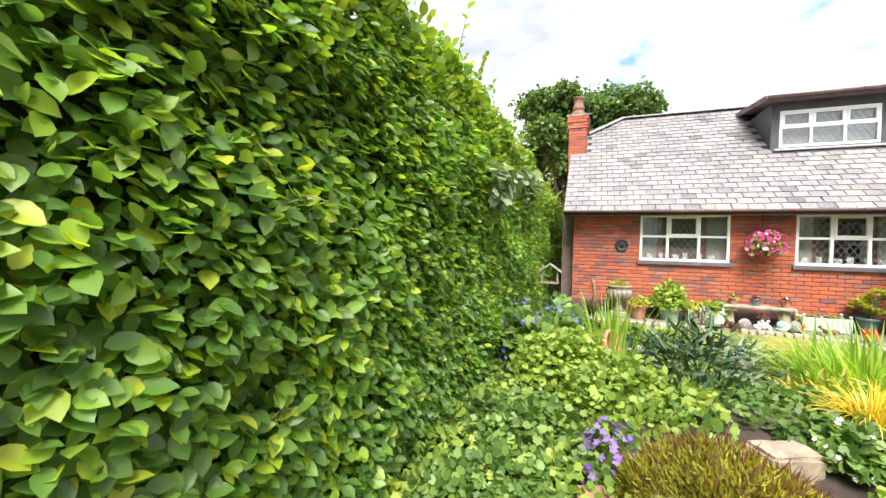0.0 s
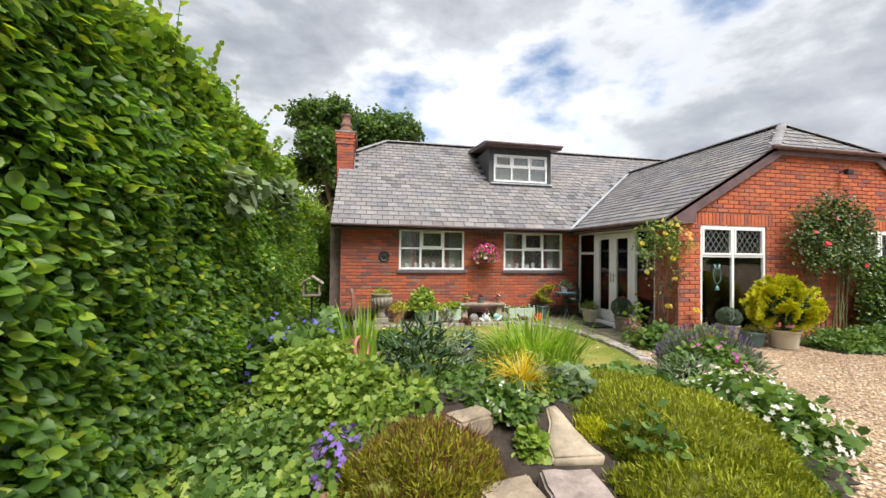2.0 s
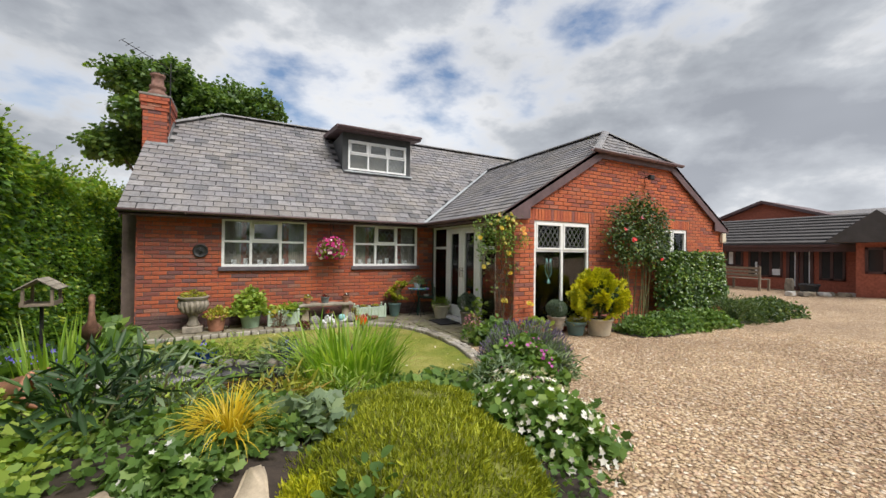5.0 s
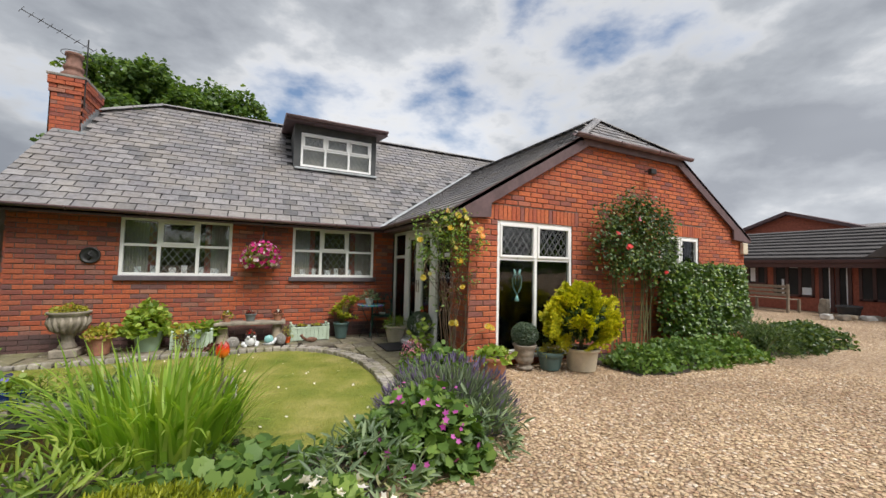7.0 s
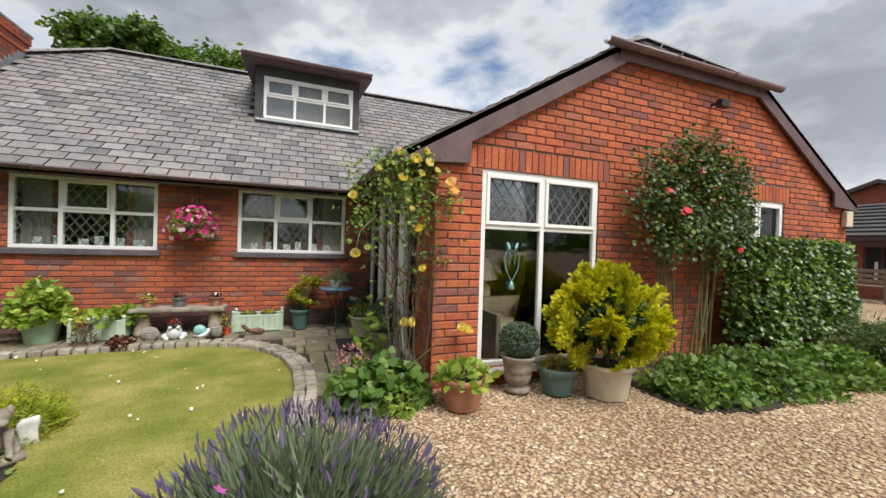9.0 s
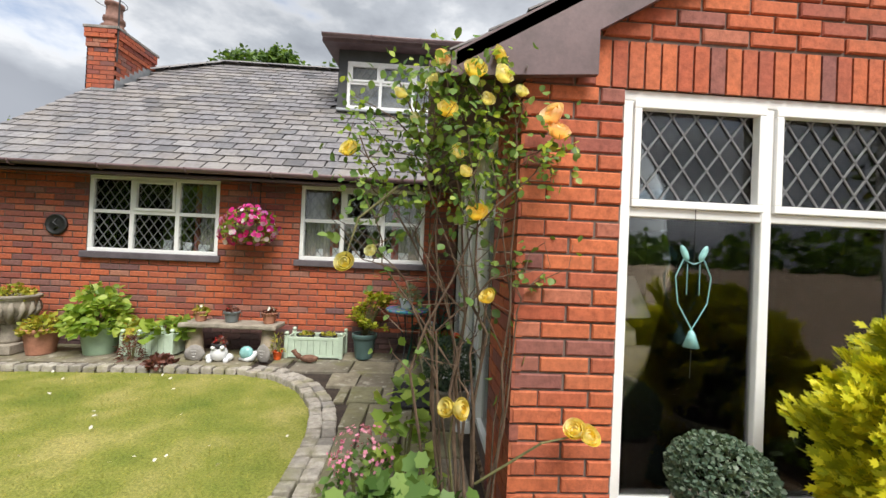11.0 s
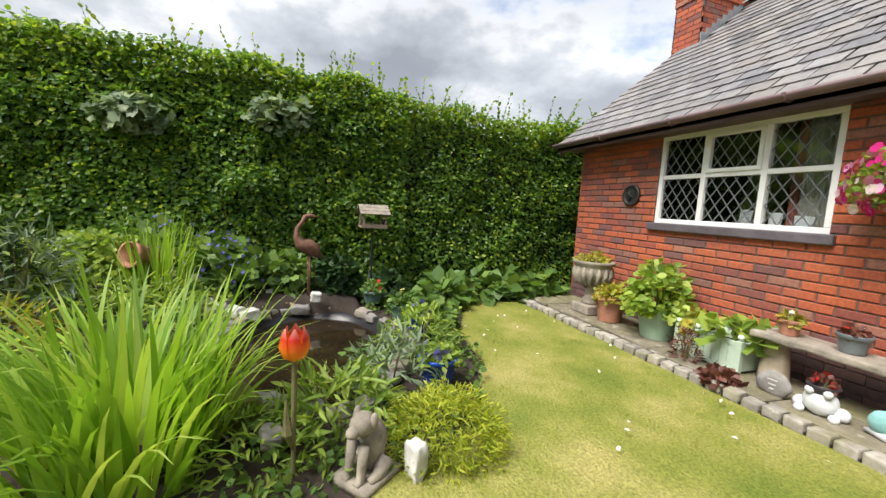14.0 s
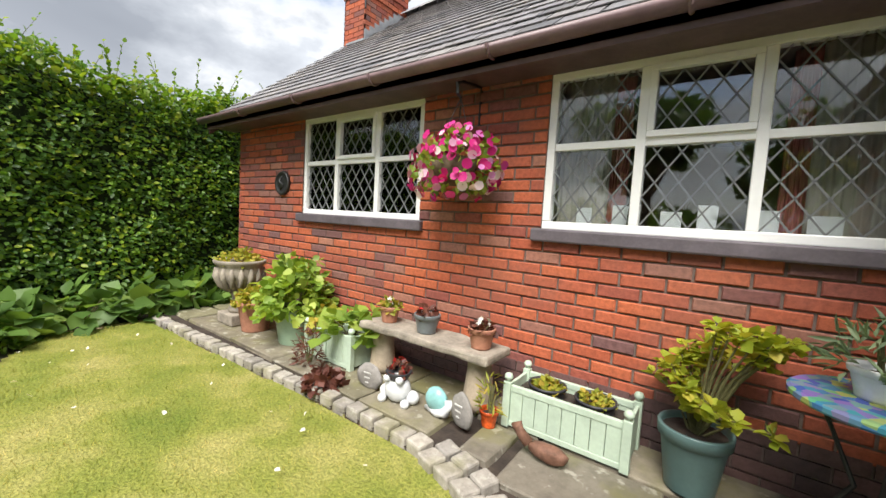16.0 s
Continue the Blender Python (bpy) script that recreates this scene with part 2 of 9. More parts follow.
MAT = {
    "brick": pieces("brick", BRICK_TONES, 0.85, 35, 0.5, (0.13, 0.08, 0.07), 0.45),
    "brick_many": pieces("brick_many", BRICK_TONES, 0.85, 35, 0.5, (0.13, 0.08, 0.07), 0.45, True),
    "gable_brick": pieces("gable_brick", GABLE_TONES, 0.85, 35, 0.5, (0.2, 0.1, 0.07), 0.3),
    "gable_brick_many": pieces("gable_brick_many", GABLE_TONES, 0.85, 35, 0.5, (0.2, 0.1, 0.07), 0.3, True),
    "mortar": solid("mortar", (0.17, 0.125, 0.105), 0.95, 0, 0.3, 6, 0.5),
    "plinth": pieces("plinth", [(0, (0.10, 0.06, 0.06)), (1, (0.19, 0.10, 0.09))], 0.8, 30, 0.5, (0.05, 0.045, 0.045), 0.5, True),
    "slate": pieces("slate", SLATE_TONES, 0.62, 14, 0.35, (0.30, 0.26, 0.21), 0.5),
    "slate_many": pieces("slate_many", SLATE_TONES, 0.62, 14, 0.35, (0.30, 0.26, 0.21), 0.5, True),
    "underlay": solid("underlay", (0.05, 0.05, 0.052), 0.9),
    "ridge_tile": pieces("ridge_tile", [(0, (0.20, 0.20, 0.22)), (1, (0.28, 0.27, 0.28))], 0.7, 20, 0.4, (0.3, 0.3, 0.25), 0.3, True),
    "lead": solid("lead", (0.36, 0.38, 0.40), 0.5, 0.4, 0.25, 5),
    "fascia": solid("fascia", (0.125, 0.078, 0.082), 0.55, 0, 0.3, 5, 0.1),
    "gutter": solid("gutter", (0.19, 0.125, 0.13), 0.45, 0, 0.25, 4, 0.05),
    "dormer_clad": solid("dormer_clad", (0.055, 0.058, 0.06), 0.6, 0, 0.3, 4, 0.1),
    "upvc": solid("upvc", (0.85, 0.85, 0.84), 0.35, 0, 0.05, 3, 0.02),
    "sill_brick": solid("sill_brick", (0.12, 0.10, 0.115), 0.6, 0, 0.3, 6, 0.25),
    "glass": glassy("glass", ior=1.8),
    "came": solid("came", (0.22, 0.225, 0.23), 0.5, 0.5, 0.15, 20, 0.05),
    # room surfaces coloured dark to stand in for dim rooms behind the panes
    "dim_interior": solid("dim_interior", (0.12, 0.09, 0.075), 0.9, 0, 0.2, 1.2, 0.05),
    "dim_interior_floor": solid("dim_interior_floor", (0.16, 0.11, 0.08), 0.8, 0, 0.2, 2, 0.05),
    "curtain": solid("curtain", (0.42, 0.39, 0.35), 0.9, 0, 0.15, 4, 0.1),
    "curtain_red": solid("curtain_red", (0.42, 0.13, 0.12), 0.9, 0, 0.2, 8, 0.1),
    "card": solid("card", (0.78, 0.8, 0.84), 0.6, 0, 0.08, 8, 0),
    "soil": solid("soil", (0.045, 0.032, 0.024), 0.95, 0, 0.5, 9, 0.9, 45),
    "terracotta": solid("terracotta", (0.42, 0.19, 0.12), 0.8, 0, 0.28, 7, 0.2),
    "green_pot": solid("green_pot", (0.34, 0.47, 0.33), 0.45, 0, 0.12, 6, 0.06),
    "slate_pot": solid("slate_pot", (0.15, 0.17, 0.18), 0.35, 0, 0.2, 8, 0.05),
    # near-black: the shade deep in the hedge is put into this colour
    "hedge_inner_shade": solid("hedge_inner_shade", (0.02, 0.032, 0.012), 0.95, 0, 0.5, 14, 0.8),
    "teal_pot": solid("teal_pot", (0.10, 0.17, 0.165), 0.4, 0, 0.15, 6, 0.05),
    "blue_glaze": solid("blue_glaze", (0.02, 0.07, 0.42), 0.15, 0, 0.25, 8, 0.03),
    "dark_pot": solid("dark_pot", (0.035, 0.035, 0.04), 0.5),
    "stone_cast": solid("stone_cast", (0.30, 0.26, 0.21), 0.9, 0, 0.4, 9, 0.5),
    "stone_pale": solid("stone_pale", (0.43, 0.35, 0.255), 0.9, 0, 0.3, 5, 0.5),
    "stone_buff": solid("stone_buff", (0.33, 0.26, 0.185), 0.9, 0, 0.4, 7, 0.6),
    "stone_pink": solid("stone_pink", (0.35, 0.28, 0.25), 0.9, 0, 0.38, 9, 0.6),
    "stone_red": solid("stone_red", (0.30, 0.16, 0.10), 0.9, 0, 0.4, 14, 0.7),
    "stone_grey": solid("stone_grey", (0.27, 0.25, 0.23), 0.9, 0, 0.4, 6, 0.6),
    "stone_white": solid("stone_white", (0.62, 0.6, 0.57), 0.85, 0, 0.25, 6, 0.4),
    "sage_paint": solid("sage_paint", (0.48, 0.58, 0.46), 0.55, 0, 0.14, 7, 0.1),
    "bark": solid("bark", (0.13, 0.095, 0.06), 0.9, 0, 0.4, 20, 0.6),
    "cane": solid("cane", (0.13, 0.085, 0.055), 0.85, 0, 0.4, 18, 0.3),
    "stem": solid("stem", (0.16, 0.15, 0.06), 0.8, 0, 0.35, 15, 0.3),
    "rust": solid("rust", (0.20, 0.10, 0.065), 0.75, 0.2, 0.4, 25, 0.4),
    "iron_green": solid("iron_green", (0.02, 0.09, 0.07), 0.45, 0.3, 0.3, 12, 0.1),
    "dark_metal": solid("dark_metal", (0.05, 0.05, 0.05), 0.5, 0.6, 0.3, 12, 0.1),
    "chrome": solid("chrome", (0.7, 0.7, 0.72), 0.25, 1.0, 0.1, 5, 0),
    "wood_grey": solid("wood_grey", (0.24, 0.19, 0.14), 0.85, 0, 0.3, 14, 0.4),
    "liner": solid("liner", (0.018, 0.017, 0.02), 0.35, 0, 0.3, 6, 0.3, 9),
    "chimney_clay": solid("chimney_clay", (0.24, 0.13, 0.10), 0.85, 0, 0.35, 12, 0.3),
    "far_brick": solid("far_brick", (0.40, 0.12, 0.075), 0.9, 0, 0.3, 14, 0.3),
    "white_glaze": solid("white_glaze", (0.72, 0.73, 0.74), 0.25, 0, 0.12, 9, 0.04),
    "aqua_glaze": solid("aqua_glaze", (0.28, 0.55, 0.54), 0.25, 0, 0.25, 9, 0.04),
    "cream": solid("cream", (0.62, 0.55, 0.42), 0.7, 0, 0.15, 6, 0.05),
    "far_roof": solid("far_roof", (0.085, 0.078, 0.078), 0.8, 0, 0.25, 3, 0.3),
    "brown_upvc": solid("brown_upvc", (0.085, 0.038, 0.035), 0.5, 0, 0.2, 4, 0.05),
    "tulip": solid("tulip", (0.75, 0.1, 0.02), 0.25, 0, 0.6, 14, 0.02),
    "mat_black": solid("mat_black", (0.02, 0.02, 0.022), 0.95),
}


def gravel_mat(name, island=False):
    m, nt, bs = nodes_of(name)
    g = nt.nodes.new("ShaderNodeNewGeometry")
    stops = [(0.0, (0.36, 0.25, 0.15)), (0.3, (0.54, 0.40, 0.25)), (0.6, (0.66, 0.52, 0.36)), (0.82, (0.44, 0.28, 0.18)), (1.0, (0.80, 0.71, 0.58))]
    if island:
        c = ramp_node(nt, g.outputs["Random Per Island"], stops).outputs[0]
    else:
        v = nt.nodes.new("ShaderNodeTexVoronoi")
        v.inputs["Scale"].default_value = 38
        nt.links.new(g.outputs["Position"], v.inputs["Vector"])
        sx = nt.nodes.new("ShaderNodeSeparateColor")
        nt.links.new(v.outputs["Color"], sx.inputs[0])
        c = ramp_node(nt, sx.outputs[0], stops).outputs[0]
        # each stone darkens to its rim: the gaps' shade painted into the colour
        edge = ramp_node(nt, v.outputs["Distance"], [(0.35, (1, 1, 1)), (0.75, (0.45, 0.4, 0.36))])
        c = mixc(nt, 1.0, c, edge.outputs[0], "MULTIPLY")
        bump(nt, bs, edge.outputs[0], 0.9, 0.02)
    n = noise_node(nt, 0.55, 5, 0.6, g.outputs["Position"])
    patch = ramp_node(nt, n.outputs["Fac"], [(0.3, (0.72, 0.68, 0.66)), (0.7, (1.08, 1.06, 1.03))])
    nt.links.new(mixc(nt, 1.0, c, patch.outputs[0], "MULTIPLY"), bs.inputs["Base Color"])
    bs.inputs["Roughness"].default_value = 0.85
    return m


def grass_mat(name, blades=False):
    m, nt, bs = nodes_of(name)
    g = nt.nodes.new("ShaderNodeNewGeometry")
    n1, n2 = noise_node(nt, 1.6, 5, 0.6, g.outputs["Position"]), noise_node(nt, 60, 3, 0.7, g.outputs["Position"])
    c = ramp_node(nt, n1.outputs["Fac"], [(0.32, (0.17, 0.22, 0.035)), (0.5, (0.29, 0.30, 0.065)), (0.68, (0.46, 0.40, 0.15))]).outputs[0]
    if blades:
        k = ramp_node(nt, g.outputs["Random Per Island"], [(0, (0.65, 0.75, 0.5)), (0.7, (1.1, 1.05, 0.9)), (1, (1.6, 1.35, 1.2))]).outputs[0]
    else:
        k = ramp_node(nt, n2.outputs["Fac"], [(0.3, (0.45, 0.5, 0.4)), (0.7, (1.1, 1.1, 1.0))]).outputs[0]
        bump(nt, bs, n2.outputs["Fac"], 0.8, 0.02)
    nt.links.new(mixc(nt, 1.0, c, k, "MULTIPLY"), bs.inputs["Base Color"])
    bs.inputs["Roughness"].default_value = 0.7
    bs.inputs["Specular IOR Level"].default_value = 0.25
    return m


def water_mat():
    m, nt, bs = nodes_of("pond_water")
    n = noise_node(nt, 5, 2, 0.5, nt.nodes.new("ShaderNodeNewGeometry").outputs["Position"])
    c = ramp_node(nt, n.outputs["Fac"], [(0.3, (0.014, 0.010, 0.006)), (0.7, (0.030, 0.020, 0.010))])
    nt.links.new(c.outputs[0], bs.inputs["Base Color"])
    bs.inputs["Roughness"].default_value = 0.04
    bump(nt, bs, n.outputs["Fac"], 0.05, 0.01)
    return m


MAT.update({
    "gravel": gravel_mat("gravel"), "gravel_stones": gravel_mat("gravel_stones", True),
    "lawn": grass_mat("lawn"), "grass_blades": grass_mat("grass_blades", True), "water": water_mat(),
    "slab": pieces("slab", [(0, (0.17, 0.15, 0.12)), (0.4, (0.23, 0.20, 0.15)), (0.7, (0.20, 0.19, 0.11)), (1, (0.29, 0.25, 0.19))], 0.75, 9, 0.5, (0.10, 0.09, 0.05), 0.6, False, 0.4, 13.0),
    "sett": pieces("sett", [(0, (0.36, 0.33, 0.29)), (0.5, (0.47, 0.43, 0.37)), (1, (0.29, 0.27, 0.25))], 0.8, 20, 0.5, (0.12, 0.10, 0.07), 0.5, False, 0.4, 22.0),
    "hedge_leaf": leafy("hedge_leaf", [(0, (0.08, 0.165, 0.042)), (0.5, (0.14, 0.275, 0.053)), (0.8, (0.235, 0.39, 0.053)), (0.93, (0.36, 0.50, 0.05)), (1, (0.55, 0.60, 0.06))], 0.5, 0.42, 0.6),
    "hedge_lit_tip": leafy("hedge_lit_tip", [(0, (0.10, 0.20, 0.03)), (0.6, (0.18, 0.29, 0.035)), (1, (0.30, 0.36, 0.05))], 0.45),
    "leaf_mid": leafy("leaf_mid", [(0, (0.065, 0.13, 0.03)), (0.6, (0.13, 0.23, 0.055)), (1, (0.24, 0.34, 0.09))], 0.32),
    "leaf_lime": leafy("leaf_lime", [(0, (0.15, 0.25, 0.045)), (0.6, (0.27, 0.38, 0.07)), (1, (0.42, 0.50, 0.12))], 0.38),
    "leaf_dark": leafy("leaf_dark", [(0, (0.018, 0.045, 0.018)), (0.7, (0.04, 0.085, 0.03)), (1, (0.07, 0.13, 0.04))], 0.2),
    "leaf_grey": leafy("leaf_grey", [(0, (0.12, 0.18, 0.11)), (0.6, (0.20, 0.27, 0.17)), (1, (0.30, 0.38, 0.23))], 0.3),
    "leaf_box": leafy("leaf_box", [(0, (0.05, 0.09, 0.065)), (0.6, (0.10, 0.15, 0.11)), (1, (0.17, 0.22, 0.17))], 0.2),
    "leaf_gold": leafy("leaf_gold", [(0, (0.30, 0.35, 0.015)), (0.5, (0.54, 0.53, 0.02)), (1, (0.72, 0.67, 0.04))], 0.3),
    "leaf_goldgrass": leafy("leaf_goldgrass", [(0, (0.50, 0.36, 0.02)), (1, (0.75, 0.58, 0.05))], 0.3),
    "leaf_yellowgreen": leafy("leaf_yellowgreen", [(0, (0.20, 0.24, 0.03)), (0.6, (0.36, 0.36, 0.05)), (1, (0.46, 0.30, 0.06))], 0.3),
    "leaf_iris": leafy("leaf_iris", [(0, (0.15, 0.28, 0.03)), (0.6, (0.28, 0.44, 0.055)), (1, (0.44, 0.54, 0.14))], 0.45),
    "heather": leafy("heather", [(0, (0.13, 0.13, 0.015)), (0.5, (0.24, 0.23, 0.02)), (1, (0.36, 0.33, 0.035))], 0.25),
    "heather_green": leafy("heather_green", [(0, (0.14, 0.17, 0.015)), (0.5, (0.27, 0.31, 0.022)), (1, (0.40, 0.41, 0.035))], 0.25),
    "lavender_leaf": leafy("lavender_leaf", [(0, (0.09, 0.13, 0.09)), (1, (0.20, 0.25, 0.17))], 0.2),
    "purple_petal": leafy("purple_petal", [(0, (0.16, 0.09, 0.50)), (1, (0.34, 0.20, 0.72))], 0.3),
    "lavender_petal": leafy("lavender_petal", [(0, (0.10, 0.08, 0.18)), (1, (0.18, 0.14, 0.29))], 0.2),
    "blue_petal": leafy("blue_petal", [(0, (0.10, 0.09, 0.55)), (1, (0.22, 0.18, 0.75))], 0.3),
    "magenta_petal": leafy("magenta_petal", [(0, (0.42, 0.05, 0.35)), (1, (0.62, 0.14, 0.55))], 0.3),
    "basket_petal": leafy("basket_petal", [(0, (0.40, 0.01, 0.14)), (0.45, (0.60, 0.02, 0.26)), (0.62, (0.52, 0.10, 0.42)), (0.78, (0.68, 0.36, 0.66)), (1, (0.85, 0.78, 0.82))], 0.3),
    "white_petal": leafy("white_petal", [(0, (0.74, 0.70, 0.74)), (1, (0.85, 0.82, 0.84))], 0.25),
    "pink_petal": leafy("pink_petal", [(0, (0.62, 0.18, 0.36)), (1, (0.78, 0.36, 0.52))], 0.3),
    "red_petal": leafy("red_petal", [(0, (0.50, 0.02, 0.03)), (1, (0.72, 0.05, 0.05))], 0.25),
    "rose_petal": leafy("rose_petal", [(0, (0.84, 0.64, 0.10)), (0.5, (0.86, 0.72, 0.26)), (1, (0.88, 0.80, 0.52))], 0.35),
    "peach_petal": leafy("peach_petal", [(0, (0.85, 0.56, 0.34)), (1, (0.88, 0.70, 0.55))], 0.35),
    "bronze_leaf": leafy("bronze_leaf", [(0, (0.10, 0.035, 0.03)), (1, (0.22, 0.08, 0.06))], 0.25),
    "yellow_petal": leafy("yellow_petal", [(0, (0.82, 0.58, 0.08)), (0.5, (0.85, 0.68, 0.20)), (1, (0.87, 0.76, 0.36))], 0.3),
    "tree_leaf": leafy("tree_leaf", [(0, (0.05, 0.10, 0.03)), (0.6, (0.10, 0.18, 0.045)), (1, (0.18, 0.27, 0.06))], 0.35),
    "leaf_azalea": leafy("leaf_azalea", [(0, (0.24, 0.30, 0.03)), (0.7, (0.42, 0.44, 0.05)), (1, (0.50, 0.38, 0.08))], 0.35),
    "leaf_olive": leafy("leaf_olive", [(0, (0.03, 0.06, 0.02)), (0.6, (0.065, 0.115, 0.035)), (0.9, (0.13, 0.19, 0.05)), (1, (0.22, 0.26, 0.06))], 0.25, 0.4),
    "leaf_ivy": leafy("leaf_ivy", [(0, (0.035, 0.07, 0.02)), (0.5, (0.07, 0.14, 0.03)), (0.85, (0.15, 0.25, 0.045)), (1, (0.28, 0.36, 0.07))], 0.25, 0.35, 0.6),
    "leaf_goldgreen": leafy("leaf_goldgreen", [(0, (0.20, 0.27, 0.02)), (0.6, (0.36, 0.42, 0.03)), (1, (0.52, 0.52, 0.06))], 0.35),
    "cream_petal": leafy("cream_petal", [(0, (0.80, 0.70, 0.34)), (0.5, (0.84, 0.77, 0.50)), (1, (0.86, 0.82, 0.68))], 0.35),
    "moss": solid("moss", (0.16, 0.17, 0.03), 0.95, 0, 0.4, 12, 0.6),
})


# ---------------- building helpers ----------------
def part(name, bm, mat, parent=None, label="", smooth=False):
    """Links a bmesh as one mesh object under a thing or a part."""
    me = bpy.data.meshes.new(name)
    bm.to_mesh(me)
    bm.free()
    if smooth:
        me.polygons.foreach_set("use_smooth", [True] * len(me.polygons))
    me.materials.append(MAT[mat])
    ob = new(name, me)
    if parent is not None:
        ob.parent = parent
    if label:
        ob["label"] = label
    return ob


def raw(name, verts, faces, mat, parent=None, smooth=False):
    me = bpy.data.meshes.new(name)
    me.from_pydata([tuple(v) for v in verts], [], faces)
    if smooth:
        me.polygons.foreach_set("use_smooth", [True] * len(me.polygons))
    me.materials.append(MAT[mat])
    ob = new(name, me)
    if parent is not None:
        ob.parent = parent
    return ob


def thing(name, label, category, loc=(0, 0, 0), rz=0.0, group="", kind=""):
    ob = new(name)
    ob.matrix_basis = pose(*loc, 0, 0, rz)
    ob.empty_display_size = 0.1
    return tagged(ob, label, category, group, kind)


def box(bm, x0, x1, y0, y1, z0, z1, bevel=0.0):
    vs = [bm.verts.new((x, y, z)) for x in (x0, x1) for y in (y0, y1) for z in (z0, z1)]
    fs = [bm.faces.new([vs[i] for i in f]) for f in ((0, 1, 3, 2), (4, 6, 7, 5), (0, 4, 5, 1), (2, 3, 7, 6), (0, 2, 6, 4), (1, 5, 7, 3))]
    if bevel:
        es = list({e for f in fs for e in f.edges})
        bmesh.ops.bevel(bm, geom=es, offset=bevel, segments=2, profile=0.5, affect="EDGES")
    return bm


def boxes(*args, bevel=0.0):
    bm = bmesh.new()
    for a in args:
        box(bm, *a, bevel=bevel)
    return bm


def prism(bm, poly, y0, y1):
    """A polygon in x, z, drawn out from y0 to y1."""
    a = [bm.verts.new((x, y0, z)) for x, z in poly]
    b = [bm.verts.new((x, y1, z)) for x, z in poly]
    bm.faces.new(a)
    bm.faces.new(b[::-1])
    for i in range(len(poly)):
        j = (i + 1) % len(poly)
        bm.faces.new((a[j], a[i], b[i], b[j]))
    bmesh.ops.recalc_face_normals(bm, faces=bm.faces)
    return bm


def lathe(profile, seg=28, wob=0.0):
    """Rings of (radius, height), closed where the radius is 0."""
    bm = bmesh.new()
    rings = []
    for r, z in profile:
        if r <= 0:
            rings.append([bm.verts.new((0, 0, z))])
        else:
            rings.append([bm.verts.new((r * math.cos(a) * (1 + wob * math.sin(3 * a + z * 9)), r * math.sin(a), z)) for a in [2 * math.pi * i / seg for i in range(seg)]])
    for a, b in zip(rings, rings[1:]):
        for i in range(seg):
            j = (i + 1) % seg
            if len(a) == 1 and len(b) > 1:
                bm.faces.new((a[0], b[j], b[i]))
            elif len(b) == 1 and len(a) > 1:
                bm.faces.new((a[i], a[j], b[0]))
            elif len(a) > 1:
                bm.faces.new((a[i], a[j], b[j], b[i]))
    bmesh.ops.recalc_face_normals(bm, faces=bm.faces)
    return bm


def tube(bm, pts, radii, seg=7):
    pts = [Vector(p) for p in pts]
    if isinstance(radii, (int, float)):
        radii = [radii] * len(pts)
    rings = []
    for i, p in enumerate(pts):
        d = (pts[min(i + 1, len(pts) - 1)] - pts[max(i - 1, 0)]).normalized()
        s = d.orthogonal().normalized()
        u = d.cross(s)
        rings.append([bm.verts.new(p + radii[i] * (math.cos(2 * math.pi * k / seg) * s + math.sin(2 * math.pi * k / seg) * u)) for k in range(seg)])
    for a, b in zip(rings, rings[1:]):
        best = min(range(seg), key=lambda o: (a[0].co - b[o].co).length)
        for i in range(seg):
            j = (i + 1) % seg
            bm.faces.new((a[i], a[j], b[(j + best) % seg], b[(i + best) % seg]))
    bm.faces.new(rings[0][::-1])
    bm.faces.new(rings[-1])
    return bm


def blob(rx, ry, rz, rough=0.25, sub=2, seed=0, freq=1.6, flat=0.0):
    """An uneven stone: a ball worn and dented by noise, its base cut flat."""
    bm = bmesh.new()
    bmesh.ops.create_icosphere(bm, subdivisions=sub, radius=1.0)
    for v in bm.verts:
        d = v.co.normalized()
        k = 1 + rough * noise.noise(d * freq + Vector((seed * 3.7, seed * 1.3, 5))) + rough * 0.35 * noise.noise(d * freq * 3 + Vector((seed, 2, 9)))
        v.co = Vector((d.x * rx * k, d.y * ry * k, max(d.z * rz * k, -rz * flat if flat else -9)))
    return bm


# ---------------- the lie of the land ----------------
LEVELS = [(-30, 0.28), (-12, 0.28), (-9.2, 0.26), (-7.5, 0.20), (-6.5, 0.14), (-5.4, 0.06), (-4.4, 0.0), (-3.2, -0.03), (30, -0.03)]
POND = (1.55, -3.68, 0.98, 0.66)


def smooth01(v):
    v = min(1.0, max(0.0, v))
    return v * v * (3 - 2 * v)


def level(y):
    for (a, za), (b, zb) in zip(LEVELS, LEVELS[1:]):
        if y <= b:
            return za + (zb - za) * max(0.0, (y - a) / (b - a))
    return LEVELS[-1][1]


def in_pond(x, y, grow=0.0):
    return ((x - POND[0]) / (POND[2] + grow)) ** 2 + ((y - POND[1]) / (POND[3] + grow)) ** 2


